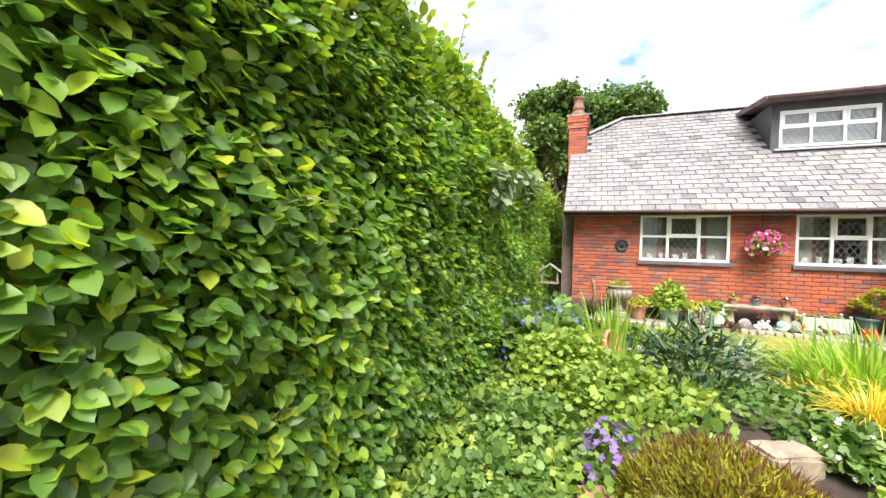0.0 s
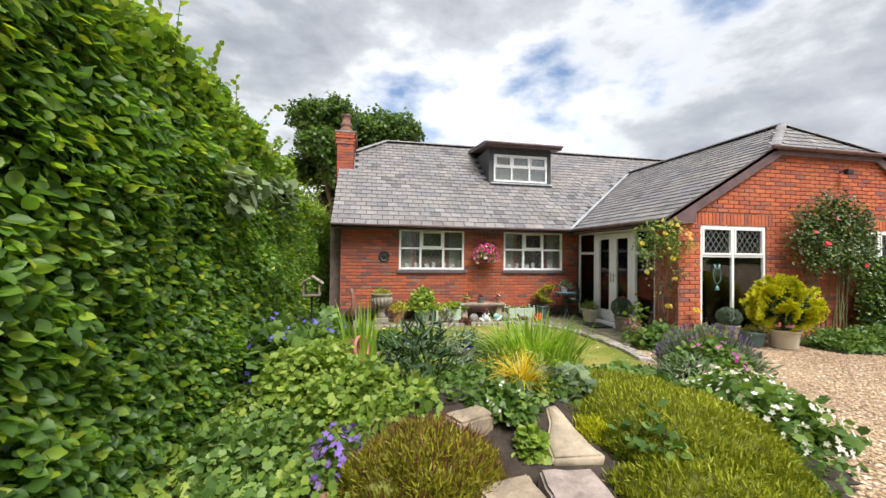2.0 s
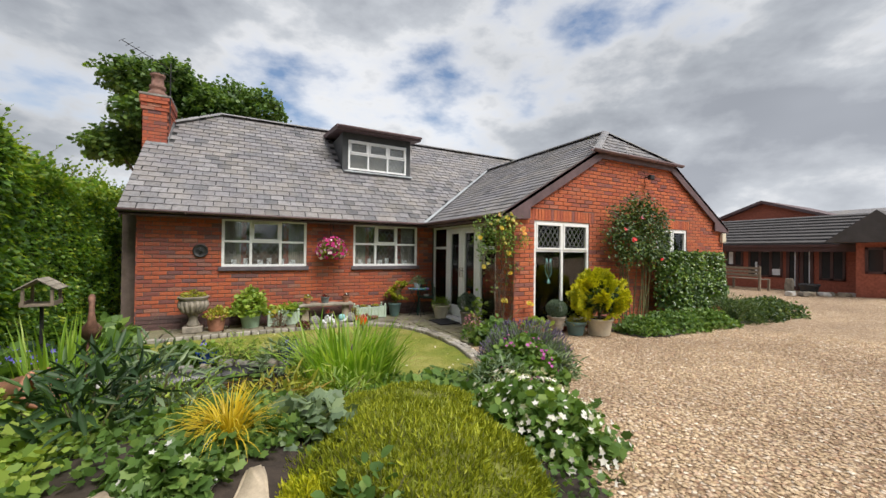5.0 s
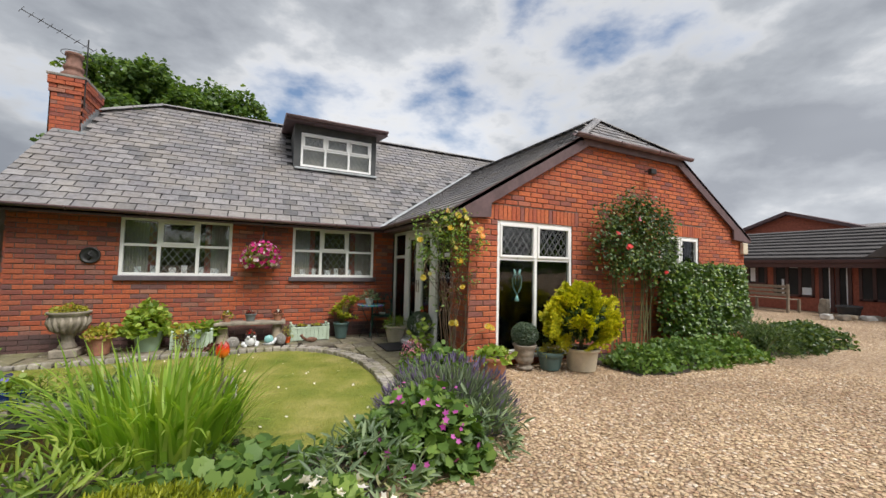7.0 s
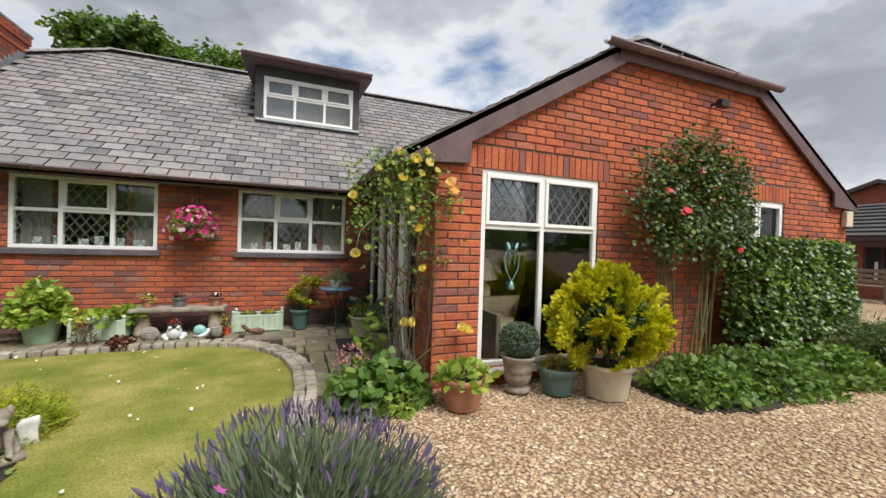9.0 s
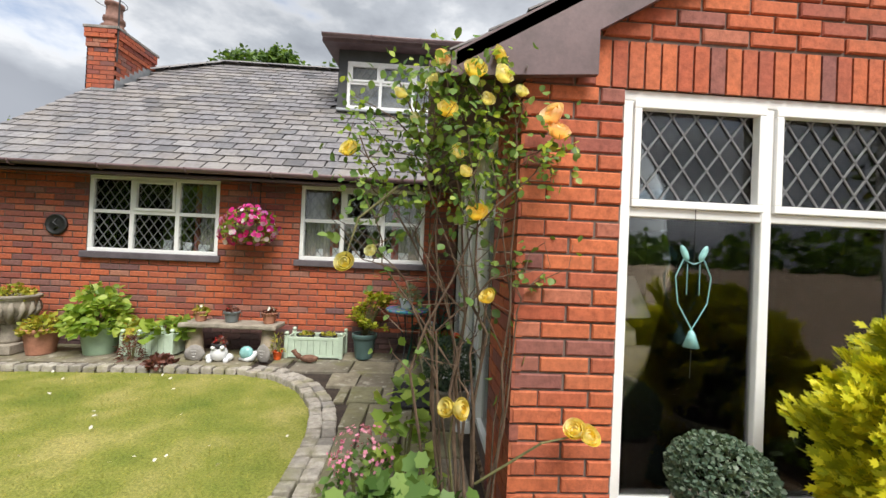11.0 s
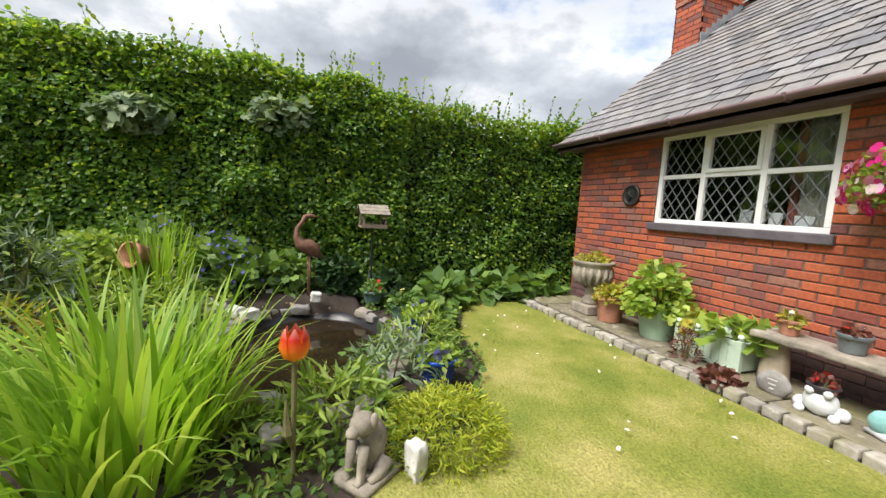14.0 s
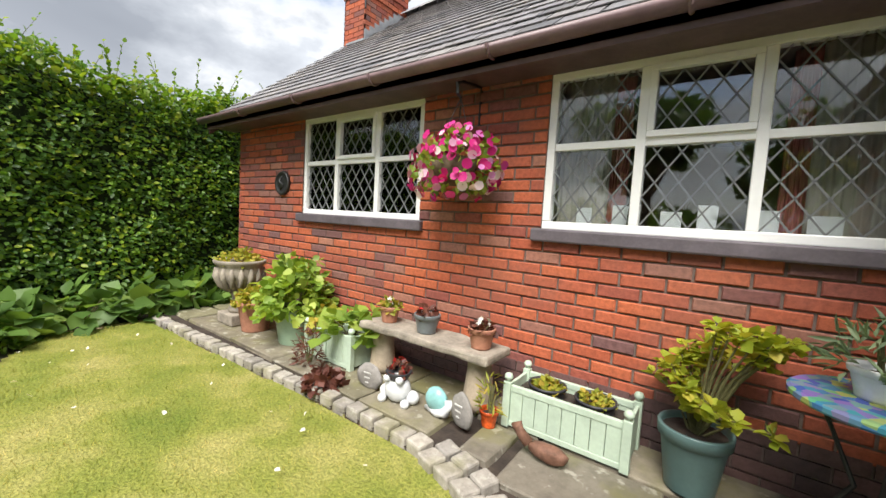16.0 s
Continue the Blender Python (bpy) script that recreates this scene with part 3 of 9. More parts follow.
def land(x, y):
    z = level(y)
    garden = smooth01((5.6 - x) / 0.8) * smooth01((y + 4.9) / 0.9)
    z = z * (1 - garden) + (-0.105) * garden
    z += 0.22 * smooth01((x - 13.0) / 6.0)
    z += 0.42 * math.exp(-(((x - 1.55) / 1.0) ** 2 + ((y + 6.45) / 0.85) ** 2))
    z += 0.30 * math.exp(-(((x - 0.3) / 0.55) ** 2 + ((y + 5.3) / 0.8) ** 2))
    z += 0.17 * math.exp(-(((x - 0.2) / 0.5) ** 2 + ((y + 3.9) / 1.0) ** 2))
    z += 0.07 * math.exp(-(((x - 2.7) / 0.6) ** 2 + ((y + 6.9) / 0.6) ** 2))
    p = in_pond(x, y)
    if p < 1.25:
        z -= 0.55 * smooth01((1.25 - p) / 0.45)
    if y > -3.2 and x < 6.15:
        z = min(z, -0.12)
    return z


def axis(*spans):
    out = []
    for a, b, n in spans:
        out += list(np.linspace(a, b, n, endpoint=False))
    return out + [spans[-1][1]]


def sheet(name, xs, ys, keep, lift, mat, parent=None):
    """Ground laid over the land on a grid."""
    idx, verts, faces = {}, [], []

    def vid(i, j):
        if (i, j) not in idx:
            idx[i, j] = len(verts)
            verts.append((xs[i], ys[j], land(xs[i], ys[j]) + lift(xs[i], ys[j])))
        return idx[i, j]
    for i in range(len(xs) - 1):
        for j in range(len(ys) - 1):
            if keep(0.5 * (xs[i] + xs[i + 1]), 0.5 * (ys[j] + ys[j + 1])):
                faces.append((vid(i, j), vid(i + 1, j), vid(i + 1, j + 1), vid(i, j + 1)))
    return raw(name, verts, faces, mat, parent, True)


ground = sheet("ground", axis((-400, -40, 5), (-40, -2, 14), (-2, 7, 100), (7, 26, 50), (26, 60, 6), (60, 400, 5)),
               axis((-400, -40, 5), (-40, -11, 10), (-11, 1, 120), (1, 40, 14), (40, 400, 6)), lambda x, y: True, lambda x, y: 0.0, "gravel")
tagged(ground, "pale brown gravel drive spread level to the horizon", "ground", kind="structure")


# outline of the lawn: kerb line on the house side, bed line on the pond side
def kerb_line():
    pts = [(0.3, -0.98), (1.0, -0.95), (2.1, -0.9), (3.05, -0.85), (3.75, -0.84), (4.2, -0.95), (4.55, -1.25), (4.8, -1.7), (4.93, -2.2), (4.95, -2.8), (4.9, -3.4), (4.75, -4.1)]
    out = []
    for (ax, ay), (bx, by) in zip(pts, pts[1:]):
        for k in range(12):
            out.append((ax + (bx - ax) * k / 12, ay + (by - ay) * k / 12))
    for _ in range(6):
        out = [out[0]] + [((a[0] + b[0] + c[0]) / 3, (a[1] + b[1] + c[1]) / 3) for a, b, c in zip(out, out[1:], out[2:])] + [out[-1]]
    return out


KERB = kerb_line()
LAWN = KERB + [(4.5, -4.75), (4.0, -5.0), (3.5, -4.75), (3.4, -4.2), (3.42, -3.6), (3.2, -3.15), (2.95, -2.75), (2.65, -2.6), (2.1, -2.35), (1.5, -2.3), (0.8, -2.0), (0.3, -1.7)]


def inside(poly, x, y):
    hit = False
    if poly is LAWN and not (0.2 < x < 5.1 and -5.1 < y < -0.8):
        return False
    for (ax, ay), (bx, by) in zip(poly, poly[1:] + poly[:1]):
        if (ay > y) != (by > y) and x < (bx - ax) * (y - ay) / (by - ay) + ax:
            hit = not hit
    return hit


lawn = sheet("lawn", axis((0.2, 5.1, 123)), axis((-5.1, -0.7, 110)), lambda x, y: inside(LAWN, x, y), lambda x, y: 0.022 + 0.008 * noise.noise((x * 1.5, y * 1.5, 0)), "lawn")
tagged(lawn, "short mown lawn, yellowish green with fallen white petals", "lawn", kind="structure")


def in_bed(x, y):
    if inside(LAWN, x, y) or in_pond(x, y, 0.02) < 1.0 or x < -1.3:
        return False
    if y > -1.7:
        return x < 0.2 and y < 1.0
    if y > -4.9:
        return x < 3.6
    edge = 3.55 - 0.25 * math.sin(y * 1.3) - max(0.0, -7.3 - y) * 1.6
    if y > -6.0:
        edge = 5.25 - (-4.9 - y) * 1.4
    return x < edge and y > -8.35


bed = sheet("flower_bed", axis((-1.3, 5.4, 112)), axis((-8.5, 1.0, 158)), in_bed, lambda x, y: 0.012 + 0.02 * noise.noise((x * 6, y * 6, 3)), "soil")
tagged(bed, "dark crumbly soil of the planted border", "soil", kind="structure")
# a second bed under the gable wall and one under the rose
bed2 = sheet("flower_bed", axis((5.1, 14.0, 90)), axis((-5.3, -3.2, 30)), lambda x, y: (8.0 < x < 13.6 and y > -4.35 + 0.25 * math.sin(x * 2)) or (5.15 < x < 5.98 and -3.4 < y < -2.5) , lambda x, y: 0.014, "soil")
tagged(bed2, "dark soil below the gable wall", "soil", kind="structure")

# ---------------- pond ----------------
pond = thing("garden_pond", "small garden pond with black liner and brown water", "pond", (POND[0], POND[1], -0.16))
bm = bmesh.new()
ring = [bm.verts.new((1.06 * POND[2] * math.cos(a) * (1 + 0.05 * math.sin(3 * a)), 1.06 * POND[3] * math.sin(a), 0.0)) for a in np.linspace(0, 2 * math.pi, 40, endpoint=False)]
bm.faces.new(ring)
part("water", bm, "water", pond, "still brown pond water")
bm = bmesh.new()
rings = []
for k, (s, z) in enumerate(((0.9, -0.1), (1.02, 0.02), (1.1, 0.085), (1.2, 0.075))):
    rings.append([bm.verts.new((s * POND[2] * math.cos(a), s * POND[3] * math.sin(a), z + 0.015 * math.sin(9 * a + k))) for a in np.linspace(0, 2 * math.pi, 60, endpoint=False)])
for a, b in zip(rings, rings[1:]):
    for i in range(60):
        bm.faces.new((a[i], a[(i + 1) % 60], b[(i + 1) % 60], b[i]))
part("liner", bm, "liner", pond, "crumpled black rubber liner", True)

# ---------------- the house ----------------
COURSE, BRICK_L, JOINT = 0.0765, 0.222, 0.011


def brick_mesh(name, l, h, mat, depth=0.03, vertical=False):
    """The face of one brick, arrises worn; origin at its lower left, face towards -y."""
    c = 0.006
    if vertical:
        l, h = h, l
    v = [(0, depth, 0), (l, depth, 0), (l, depth, h), (0, depth, h), (0, c, 0), (l, c, 0), (l, c, h), (0, c, h), (c, 0, c), (l - c, 0, c), (l - c, 0, h - c), (c, 0, h - c)]
    f = [(8, 9, 10, 11), (4, 5, 9, 8), (5, 6, 10, 9), (6, 7, 11, 10), (7, 4, 8, 11), (0, 1, 5, 4), (1, 2, 6, 5), (2, 3, 7, 6), (3, 0, 4, 7)]
    me = bpy.data.meshes.new(name)
    me.from_pydata(v, [], f)
    me.materials.append(MAT[mat])
    return me


def brick_rows(x0, x1, z0, z1, blocked, top=None):
    """Stretcher bond cut round the openings: rows of (x, z, length)."""
    out, row, z = [], 0, z0
    pitch = BRICK_L + JOINT
    while z < z1 - 0.03:
        x = x0 - (pitch / 2 if row % 2 else 0)
        while x < x1:
            a, b = max(x, x0), min(x + BRICK_L, x1)
            if top is not None:
                zt = z + COURSE
                while b - a > 0.05 and top(b) < zt:
                    b -= 0.02
                while b - a > 0.05 and top(a) < zt:
                    a += 0.02
            for (u0, u1, w0, w1) in blocked:
                if w0 - 0.035 < z and z + COURSE < w1 + 0.045 and b > u0 and a < u1:
                    if a < u0 - 0.03:
                        b = u0
                    elif b > u1 + 0.03:
                        a = u1
                    else:
                        b = a
            if b - a > 0.03 and (top is None or top(a) >= z + COURSE - 0.03 and top(b) >= z + COURSE - 0.03):
                out.append((a, z, b - a))
            x += pitch
        z += COURSE
        row += 1
    return out


PENDING = []   # single bricks, slates and setts, laid at the end


def lay_bricks(parent, rows, place, mat, near):
    """The nearest ones singly, the rest joined. place(x, z, y) gives the world point."""
    singles = [r for r in rows if near(r)][:300]
    keep = set(singles)
    rest = [r for r in rows if r not in keep]
    verts, faces, c, d = [], [], 0.006, 0.03
    for x, z, l in rest:
        h, o, j = COURSE - JOINT, len(verts), random.uniform(-0.003, 0.003)
        for (u, w, y) in ((0, 0, d), (l, 0, d), (l, h, d), (0, h, d), (0, 0, c), (l, 0, c), (l, h, c), (0, h, c), (c, c, 0), (l - c, c, 0), (l - c, h - c, 0), (c, h - c, 0)):
            verts.append(place(x + u, z + w, y + j))
        for f in ((8, 9, 10, 11), (4, 5, 9, 8), (5, 6, 10, 9), (6, 7, 11, 10), (7, 4, 8, 11)):
            faces.append(tuple(o + i for i in f))
    if rest:
        tagged(raw("brickwork", verts, faces, mat + "_many", parent), kind="stuff")
    PENDING.append(("brick", parent, singles, place, mat))


# main range
WIN1 = (1.475, 3.065, 1.107, 2.068)
WIN2 = (4.08, 5.672, 1.105, 2.070)
Z0 = -0.08


def wall_with_holes(name, x0, x1, y0, y1, z0, z1, holes, mat, label):
    """A thick wall, its openings cut through."""
    xs = sorted({x0, x1, *[v for h in holes for v in h[:2]]})
    zs = sorted({z0, z1, *[v for h in holes for v in h[2:]]})
    bm = bmesh.new()
    for a, b in zip(xs, xs[1:]):
        for c, d in zip(zs, zs[1:]):
            if not any(h[0] < (a + b) / 2 < h[1] and h[2] < (c + d) / 2 < h[3] for h in holes):
                box(bm, a, b, y0, y1, c, d)
    bmesh.ops.remove_doubles(bm, verts=bm.verts, dist=1e-5)
    return tagged(part(name, bm, mat), label, "wall", kind="structure")


wall_front = wall_with_holes("wall_front", 0.15, 6.1, 0.012, 0.3, Z0, 2.2, [WIN1, WIN2], "mortar", "red brick front wall with two white windows")
sills = [(WIN1[0] - 0.04, WIN1[1] + 0.04, 1.02, 1.107), (WIN2[0] - 0.04, WIN2[1] + 0.04, 1.02, 1.105)]
rows = brick_rows(0.15, 6.1, 0.2, 2.2, [WIN1, WIN2] + sills)
lay_bricks(wall_front, rows, lambda x, z, y: (x, y, z), "brick", lambda r: 2.6 < r[0] < 5.6 and 0.25 < r[1] < 1.05)
plinth_rows = brick_rows(0.15, 6.1, Z0, 0.2, [])
verts, faces = [], []
for x, z, l in plinth_rows:
    o, h = len(verts), COURSE - JOINT
    verts += [(x + u, y, z + w) for y in (0.03, -0.002) for (u, w) in ((0, 0), (l, 0), (l, h), (0, h))]
    faces += [tuple(o + i for i in f) for f in ((4, 5, 6, 7), (0, 1, 5, 4), (1, 2, 6, 5), (2, 3, 7, 6), (3, 0, 4, 7))]
tagged(raw("plinth_brickwork", verts, faces, "plinth", wall_front), kind="stuff")
wall_left = wall_with_holes("wall_left", -0.0, 6.5, 0, 0.28, Z0, 2.2, [], "mortar", "red brick side wall of the house")
wall_left.matrix_basis = pose(0.162, 0.3, 0, 0, 0, 90)
rows = brick_rows(0.0, 3.0, 0.0, 2.2, [])
verts, faces = [], []
for x, z, l in rows:
    o, h = len(verts), COURSE - JOINT
    verts += [(yy, x + u, z + w) for yy in (0.17, 0.14) for (u, w) in ((0, 0), (l, 0), (l, h), (0, h))]
    faces += [tuple(o + i for i in f) for f in ((4, 7, 6, 5), (0, 4, 5, 1), (1, 5, 6, 2), (2, 6, 7, 3), (3, 7, 4, 0))]
bw = raw("brickwork", verts, faces, "brick_many", None)
bw.parent = wall_left
bw.matrix_parent_inverse = wall_left.matrix_basis.inverted()
tagged(bw, kind="stuff")
# left gable triangle behind the verge
bm = bmesh.new()
prism(bm, [(-0.1, 2.15), (6.7, 2.15), (3.9, 4.3), (2.6, 4.3)], 0, 0.25)
gw = part("wall_left_gable", bm, "mortar")
gw.matrix_basis = pose(0.41, 0, 0, 0, 0, 90)
tagged(gw, "brick gable above the side wall", "wall", kind="structure")
# inner walls, floor and ceiling carry the rooms' dimness in their colour
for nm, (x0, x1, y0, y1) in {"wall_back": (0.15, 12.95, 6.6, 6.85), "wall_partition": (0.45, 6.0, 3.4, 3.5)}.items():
    tagged(part(nm, boxes((x0, x1, y0, y1, Z0, 2.2)), "dim_interior"), "plain inner house wall, room shade put into its dark colour", "wall", kind="structure")
tagged(part("floor_inside", boxes((0.44, 12.66, 0.3, 6.6, 0.0, 0.03), (6.4, 12.66, -3.0, 0.3, 0.0, 0.03)), "dim_interior_floor"), "brown carpeted floor inside the house", "floor", kind="structure")
tagged(part("ceiling", boxes((0.44, 12.66, 0.31, 6.6, 2.22, 2.27), (6.4, 12.66, -3.0, 0.31, 2.22, 2.27)), "dim_interior"), "plain ceiling inside the house, room shade put into its dark colour", "ceiling", kind="structure")

# wing
GWIN = (6.562, 7.985, 0.13, 2.06)
HWIN = (10.16, 11.33, 1.25, 2.05)
GY = -3.27
EAVE_Z, RIDGE_X, RIDGE_Z, EAVE_X = 2.16, 9.42, 4.33, 5.78
WING_X1 = 12.95
WS = (RIDGE_Z - EAVE_Z) / (RIDGE_X - EAVE_X)


def wing_roof(x):
    return EAVE_Z + WS * (x - EAVE_X) if x < RIDGE_X else RIDGE_Z - WS * (x - RIDGE_X)


wing_top = lambda x: min(3.50, wing_roof(x) - 0.05)
wall_gable = wall_with_holes("wall_gable", 6.1, WING_X1, GY + 0.012, GY + 0.28, Z0, 2.2, [GWIN, HWIN], "mortar", "orange-red brick gable wall with white windows")
bm = bmesh.new()
prism(bm, [(6.1, 2.2), (WING_X1, 2.2), (WING_X1, 2.21), (10.72, 3.48), (8.12, 3.48), (6.1, 2.3)], GY + 0.012, GY + 0.28)
part("gable_top", bm, "mortar", wall_gable)
soldier = [(6.42, 8.12, 2.06, 2.28), (10.05, 11.45, 2.05, 2.27)]
rows = brick_rows(6.1, WING_X1, Z0, 3.50, [GWIN, HWIN] + soldier, wing_top)
lay_bricks(wall_gable, rows, lambda x, z, y: (x, GY + y, z), "gable_brick", lambda r: r[0] < 8.4 and r[1] < 2.75)
verts, faces = [], []
for (a, b, z, zt) in soldier:
    x = a
    while x < b - 0.05:
        o, w, h = len(verts), 0.066, zt - z - 0.01
        verts += [(x + u, GY + y, z + v) for y in (0.03, 0.0) for (u, v) in ((0, 0), (w, 0), (w, h), (0, h))]
        faces += [tuple(o + i for i in f) for f in ((4, 5, 6, 7), (0, 1, 5, 4), (1, 2, 6, 5), (2, 3, 7, 6), (3, 0, 4, 7))]
        x += 0.077
tagged(raw("soldier_course", verts, faces, "gable_brick_many", wall_gable), kind="stuff")
# wing's side wall: brick pier at the corner, the rest is the glazed screen
DOOR_Y0, DOOR_Y1 = -2.72, -0.02
tagged(part("wall_wing_side", boxes((6.112, 6.38, GY + 0.28, DOOR_Y0, Z0, 2.2), (6.112, 6.38, DOOR_Y0, 0.012, 2.06, 2.2), (6.112, 6.38, DOOR_Y0, 0.3, Z0, 0.02)), "mortar"), "narrow brick pier beside the glazed doors", "wall", kind="structure")
verts, faces = [], []
for x, z, l in brick_rows(GY + 0.001, DOOR_Y0, Z0, 2.2, []):
    o, h = len(verts), COURSE - JOINT
    verts += [(xx, x + u, z + w) for xx in (6.13, 6.09) for (u, w) in ((0, 0), (l, 0), (l, h), (0, h))]
    faces += [tuple(o + i for i in f) for f in ((4, 7, 6, 5), (0, 4, 5, 1), (1, 5, 6, 2), (2, 6, 7, 3), (3, 7, 4, 0))]
tagged(raw("pier_brickwork", verts, faces, "gable_brick_many", wall_gable), kind="stuff")
tagged(part("wall_wing_right", boxes((12.67, 12.938, GY + 0.28, 6.6, Z0, 2.2)), "mortar"), "brick side wall of the wing", "wall", kind="structure")


# ---------------- roofs: boards below, slates above ----------------
MS = 0.815                                  # slope of the main roof
RY, RZ = 3.3, 2.16 + 0.815 * 3.6
main_roof = thing("roof_main", "weathered grey slate roof with a half-hipped end", "roof", (0, 0, 0), kind="structure")
main_z = lambda y: 2.16 + MS * (y + 0.3)
HIP_Y, HIP_X = 2.35, 1.25                  # the hip starts on the verge and ends on the ridge
bm = bmesh.new()
f_, n_ = -0.03, []
a = [(-0.06, -0.3, 2.16), (13.1, -0.3, 2.16), (13.1, RY, RZ), (HIP_X, RY, RZ), (-0.06, HIP_Y, main_z(HIP_Y))]
b = [(-0.06, 2 * RY + 0.3, 2.16), (13.1, 2 * RY + 0.3, 2.16), (13.1, RY, RZ), (HIP_X, RY, RZ), (-0.06, 2 * RY - HIP_Y, main_z(HIP_Y))]
hip = [(-0.06, HIP_Y, main_z(HIP_Y)), (HIP_X, RY, RZ), (-0.06, 2 * RY - HIP_Y, main_z(HIP_Y))]
for poly in (a, b, hip):
    top = [bm.verts.new((x, y, z - 0.03)) for x, y, z in poly]
    low = [bm.verts.new((x, y, z - 0.10)) for x, y, z in poly]
    bm.faces.new(top)
    bm.faces.new(low[::-1])
    for i in range(len(poly)):
        j = (i + 1) % len(poly)
        bm.faces.new((top[i], low[i], low[j], top[j]))
bmesh.ops.recalc_face_normals(bm, faces=bm.faces)
part("roof_boards", bm, "underlay", main_roof)

wing_rf = thing("roof_wing", "weathered grey slate roof of the wing, half-hipped", "roof", (0, 0, 0), kind="structure")
GY_OUT, HIPK_Z = GY - 0.07, 3.54
HX0, HX1 = EAVE_X + (HIPK_Z - EAVE_Z) / WS, 2 * RIDGE_X - (EAVE_X + (HIPK_Z - EAVE_Z) / WS)
APEX_Y = -2.45
val_y = lambda z: (z - 2.16) / MS - 0.3
bm = bmesh.new()
left = [(EAVE_X, GY_OUT, EAVE_Z), (HX0, GY_OUT, HIPK_Z), (RIDGE_X, APEX_Y, RIDGE_Z), (RIDGE_X, val_y(RIDGE_Z), RIDGE_Z), (EAVE_X, -0.3, EAVE_Z)]
right = [(2 * RIDGE_X - x, y, z) for x, y, z in left]
hip = [(HX0, GY_OUT, HIPK_Z), (HX1, GY_OUT, HIPK_Z), (RIDGE_X, APEX_Y, RIDGE_Z)]
for poly in (left, right, hip):
    top = [bm.verts.new((x, y, z - 0.03)) for x, y, z in poly]
    low = [bm.verts.new((x, y, z - 0.09)) for x, y, z in poly]
    bm.faces.new(top)
    bm.faces.new(low[::-1])
    for i in range(len(poly)):
        j = (i + 1) % len(poly)
        bm.faces.new((top[i], low[i], low[j], top[j]))
bmesh.ops.recalc_face_normals(bm, faces=bm.faces)
part("roof_boards", bm, "underlay", wing_rf)

SL_W, SL_H = 0.255, 0.19


def slate_rows(u1, v1, keep, u0=0.0):
    """Slates in half bond over a slope: u along the eave, v up the slope."""
    out, row, v = [], 0, -0.02
    while v < v1:
        u = u0 - (SL_W / 2 if row % 2 else 0)
        while u < u1:
            ua, ub = max(u, u0), min(u + SL_W, u1)
            if ub - ua > 0.05 and keep((ua + ub) / 2, v + SL_H / 2):
                out.append((ua + random.uniform(-0.004, 0.004), v + random.uniform(-0.006, 0.006), ub - ua - 0.016, SL_H + 0.05))
            u += SL_W
        v += SL_H
        row += 1
    return out


def slate_corners(u, v, w, h):
    """Eight corners of a slate in (u, v, out): the lower edge lifted on the course below."""
    lo, hi, t = 0.020, 0.002, 0.008
    return [(u, v, lo - t), (u + w, v, lo - t), (u + w, v + h, hi - t), (u, v + h, hi - t), (u, v, lo), (u + w, v, lo), (u + w, v + h, hi), (u, v + h, hi)]


SLATE_FACES = ((4, 5, 6, 7), (0, 1, 5, 4), (1, 2, 6, 5), (3, 0, 4, 7))


def lay_slates(parent, rows, origin, udir, vdir, near):
    o, ud, vd = Vector(origin), Vector(udir).normalized(), Vector(vdir).normalized()
    nd = ud.cross(vd)
    singles = [r for r in rows if near(r)][:300]
    keep = set(singles)
    verts, faces = [], []
    for r in rows:
        if r in keep:
            continue
        k = len(verts)
        verts += [o + a * ud + b * vd + c * nd for a, b, c in slate_corners(*r)]
        faces += [tuple(k + i for i in f) for f in SLATE_FACES]
    if verts:
        tagged(raw("slates", verts, faces, "slate_many", parent), kind="stuff")
    PENDING.append(("slate", parent, singles, Matrix.Translation(o) @ Matrix((ud, vd, nd)).transposed().to_4x4(), "slate"))


ML = math.hypot(1, MS)
DORM = (4.13, 6.05, 1.35)                   # dormer: x from, to, and where its face meets the roof


def main_keep(u, v):
    x, y = u - 0.06, v / ML - 0.3
    z = main_z(y)
    if y > RY - 0.03 or (y > HIP_Y and x < -0.06 + (y - HIP_Y) / (RY - HIP_Y) * (HIP_X + 0.06)):
        return False
    if x < 0.36 and 1.70 < y < 2.62:
        return False
    if DORM[0] < x < DORM[1] and y > DORM[2] + 0.05:
        return False
    return x < EAVE_X + (z - EAVE_Z) / WS - 0.05 or z > RIDGE_Z


lay_slates(main_roof, slate_rows(13.1, 3.6 * ML, main_keep), (-0.06, -0.3, 2.16 - 0.015), (1, 0, 0), (0, 1, MS), lambda r: 1.5 < r[0] < 5.2 and r[1] < 4.7)
WL = math.hypot(1, WS)


def wing_keep(u, v):
    y, x = -u + 4.0, EAVE_X + v / WL
    z = EAVE_Z + WS * (x - EAVE_X)
    if x > RIDGE_X - 0.03 or y > val_y(z) - 0.05:
        return False
    return y > GY_OUT + max(0.0, (z - HIPK_Z) / (RIDGE_Z - HIPK_Z)) * (APEX_Y - GY_OUT) + 0.02


lay_slates(wing_rf, slate_rows(4.0 - GY_OUT, (RIDGE_X - EAVE_X) * WL, wing_keep), (EAVE_X, 4.0, EAVE_Z - 0.015), (0, -1, 0), (1, 0, WS), lambda r: False)
HS = (RIDGE_Z - HIPK_Z) / (APEX_Y - GY_OUT)
HL = math.hypot(1, HS)
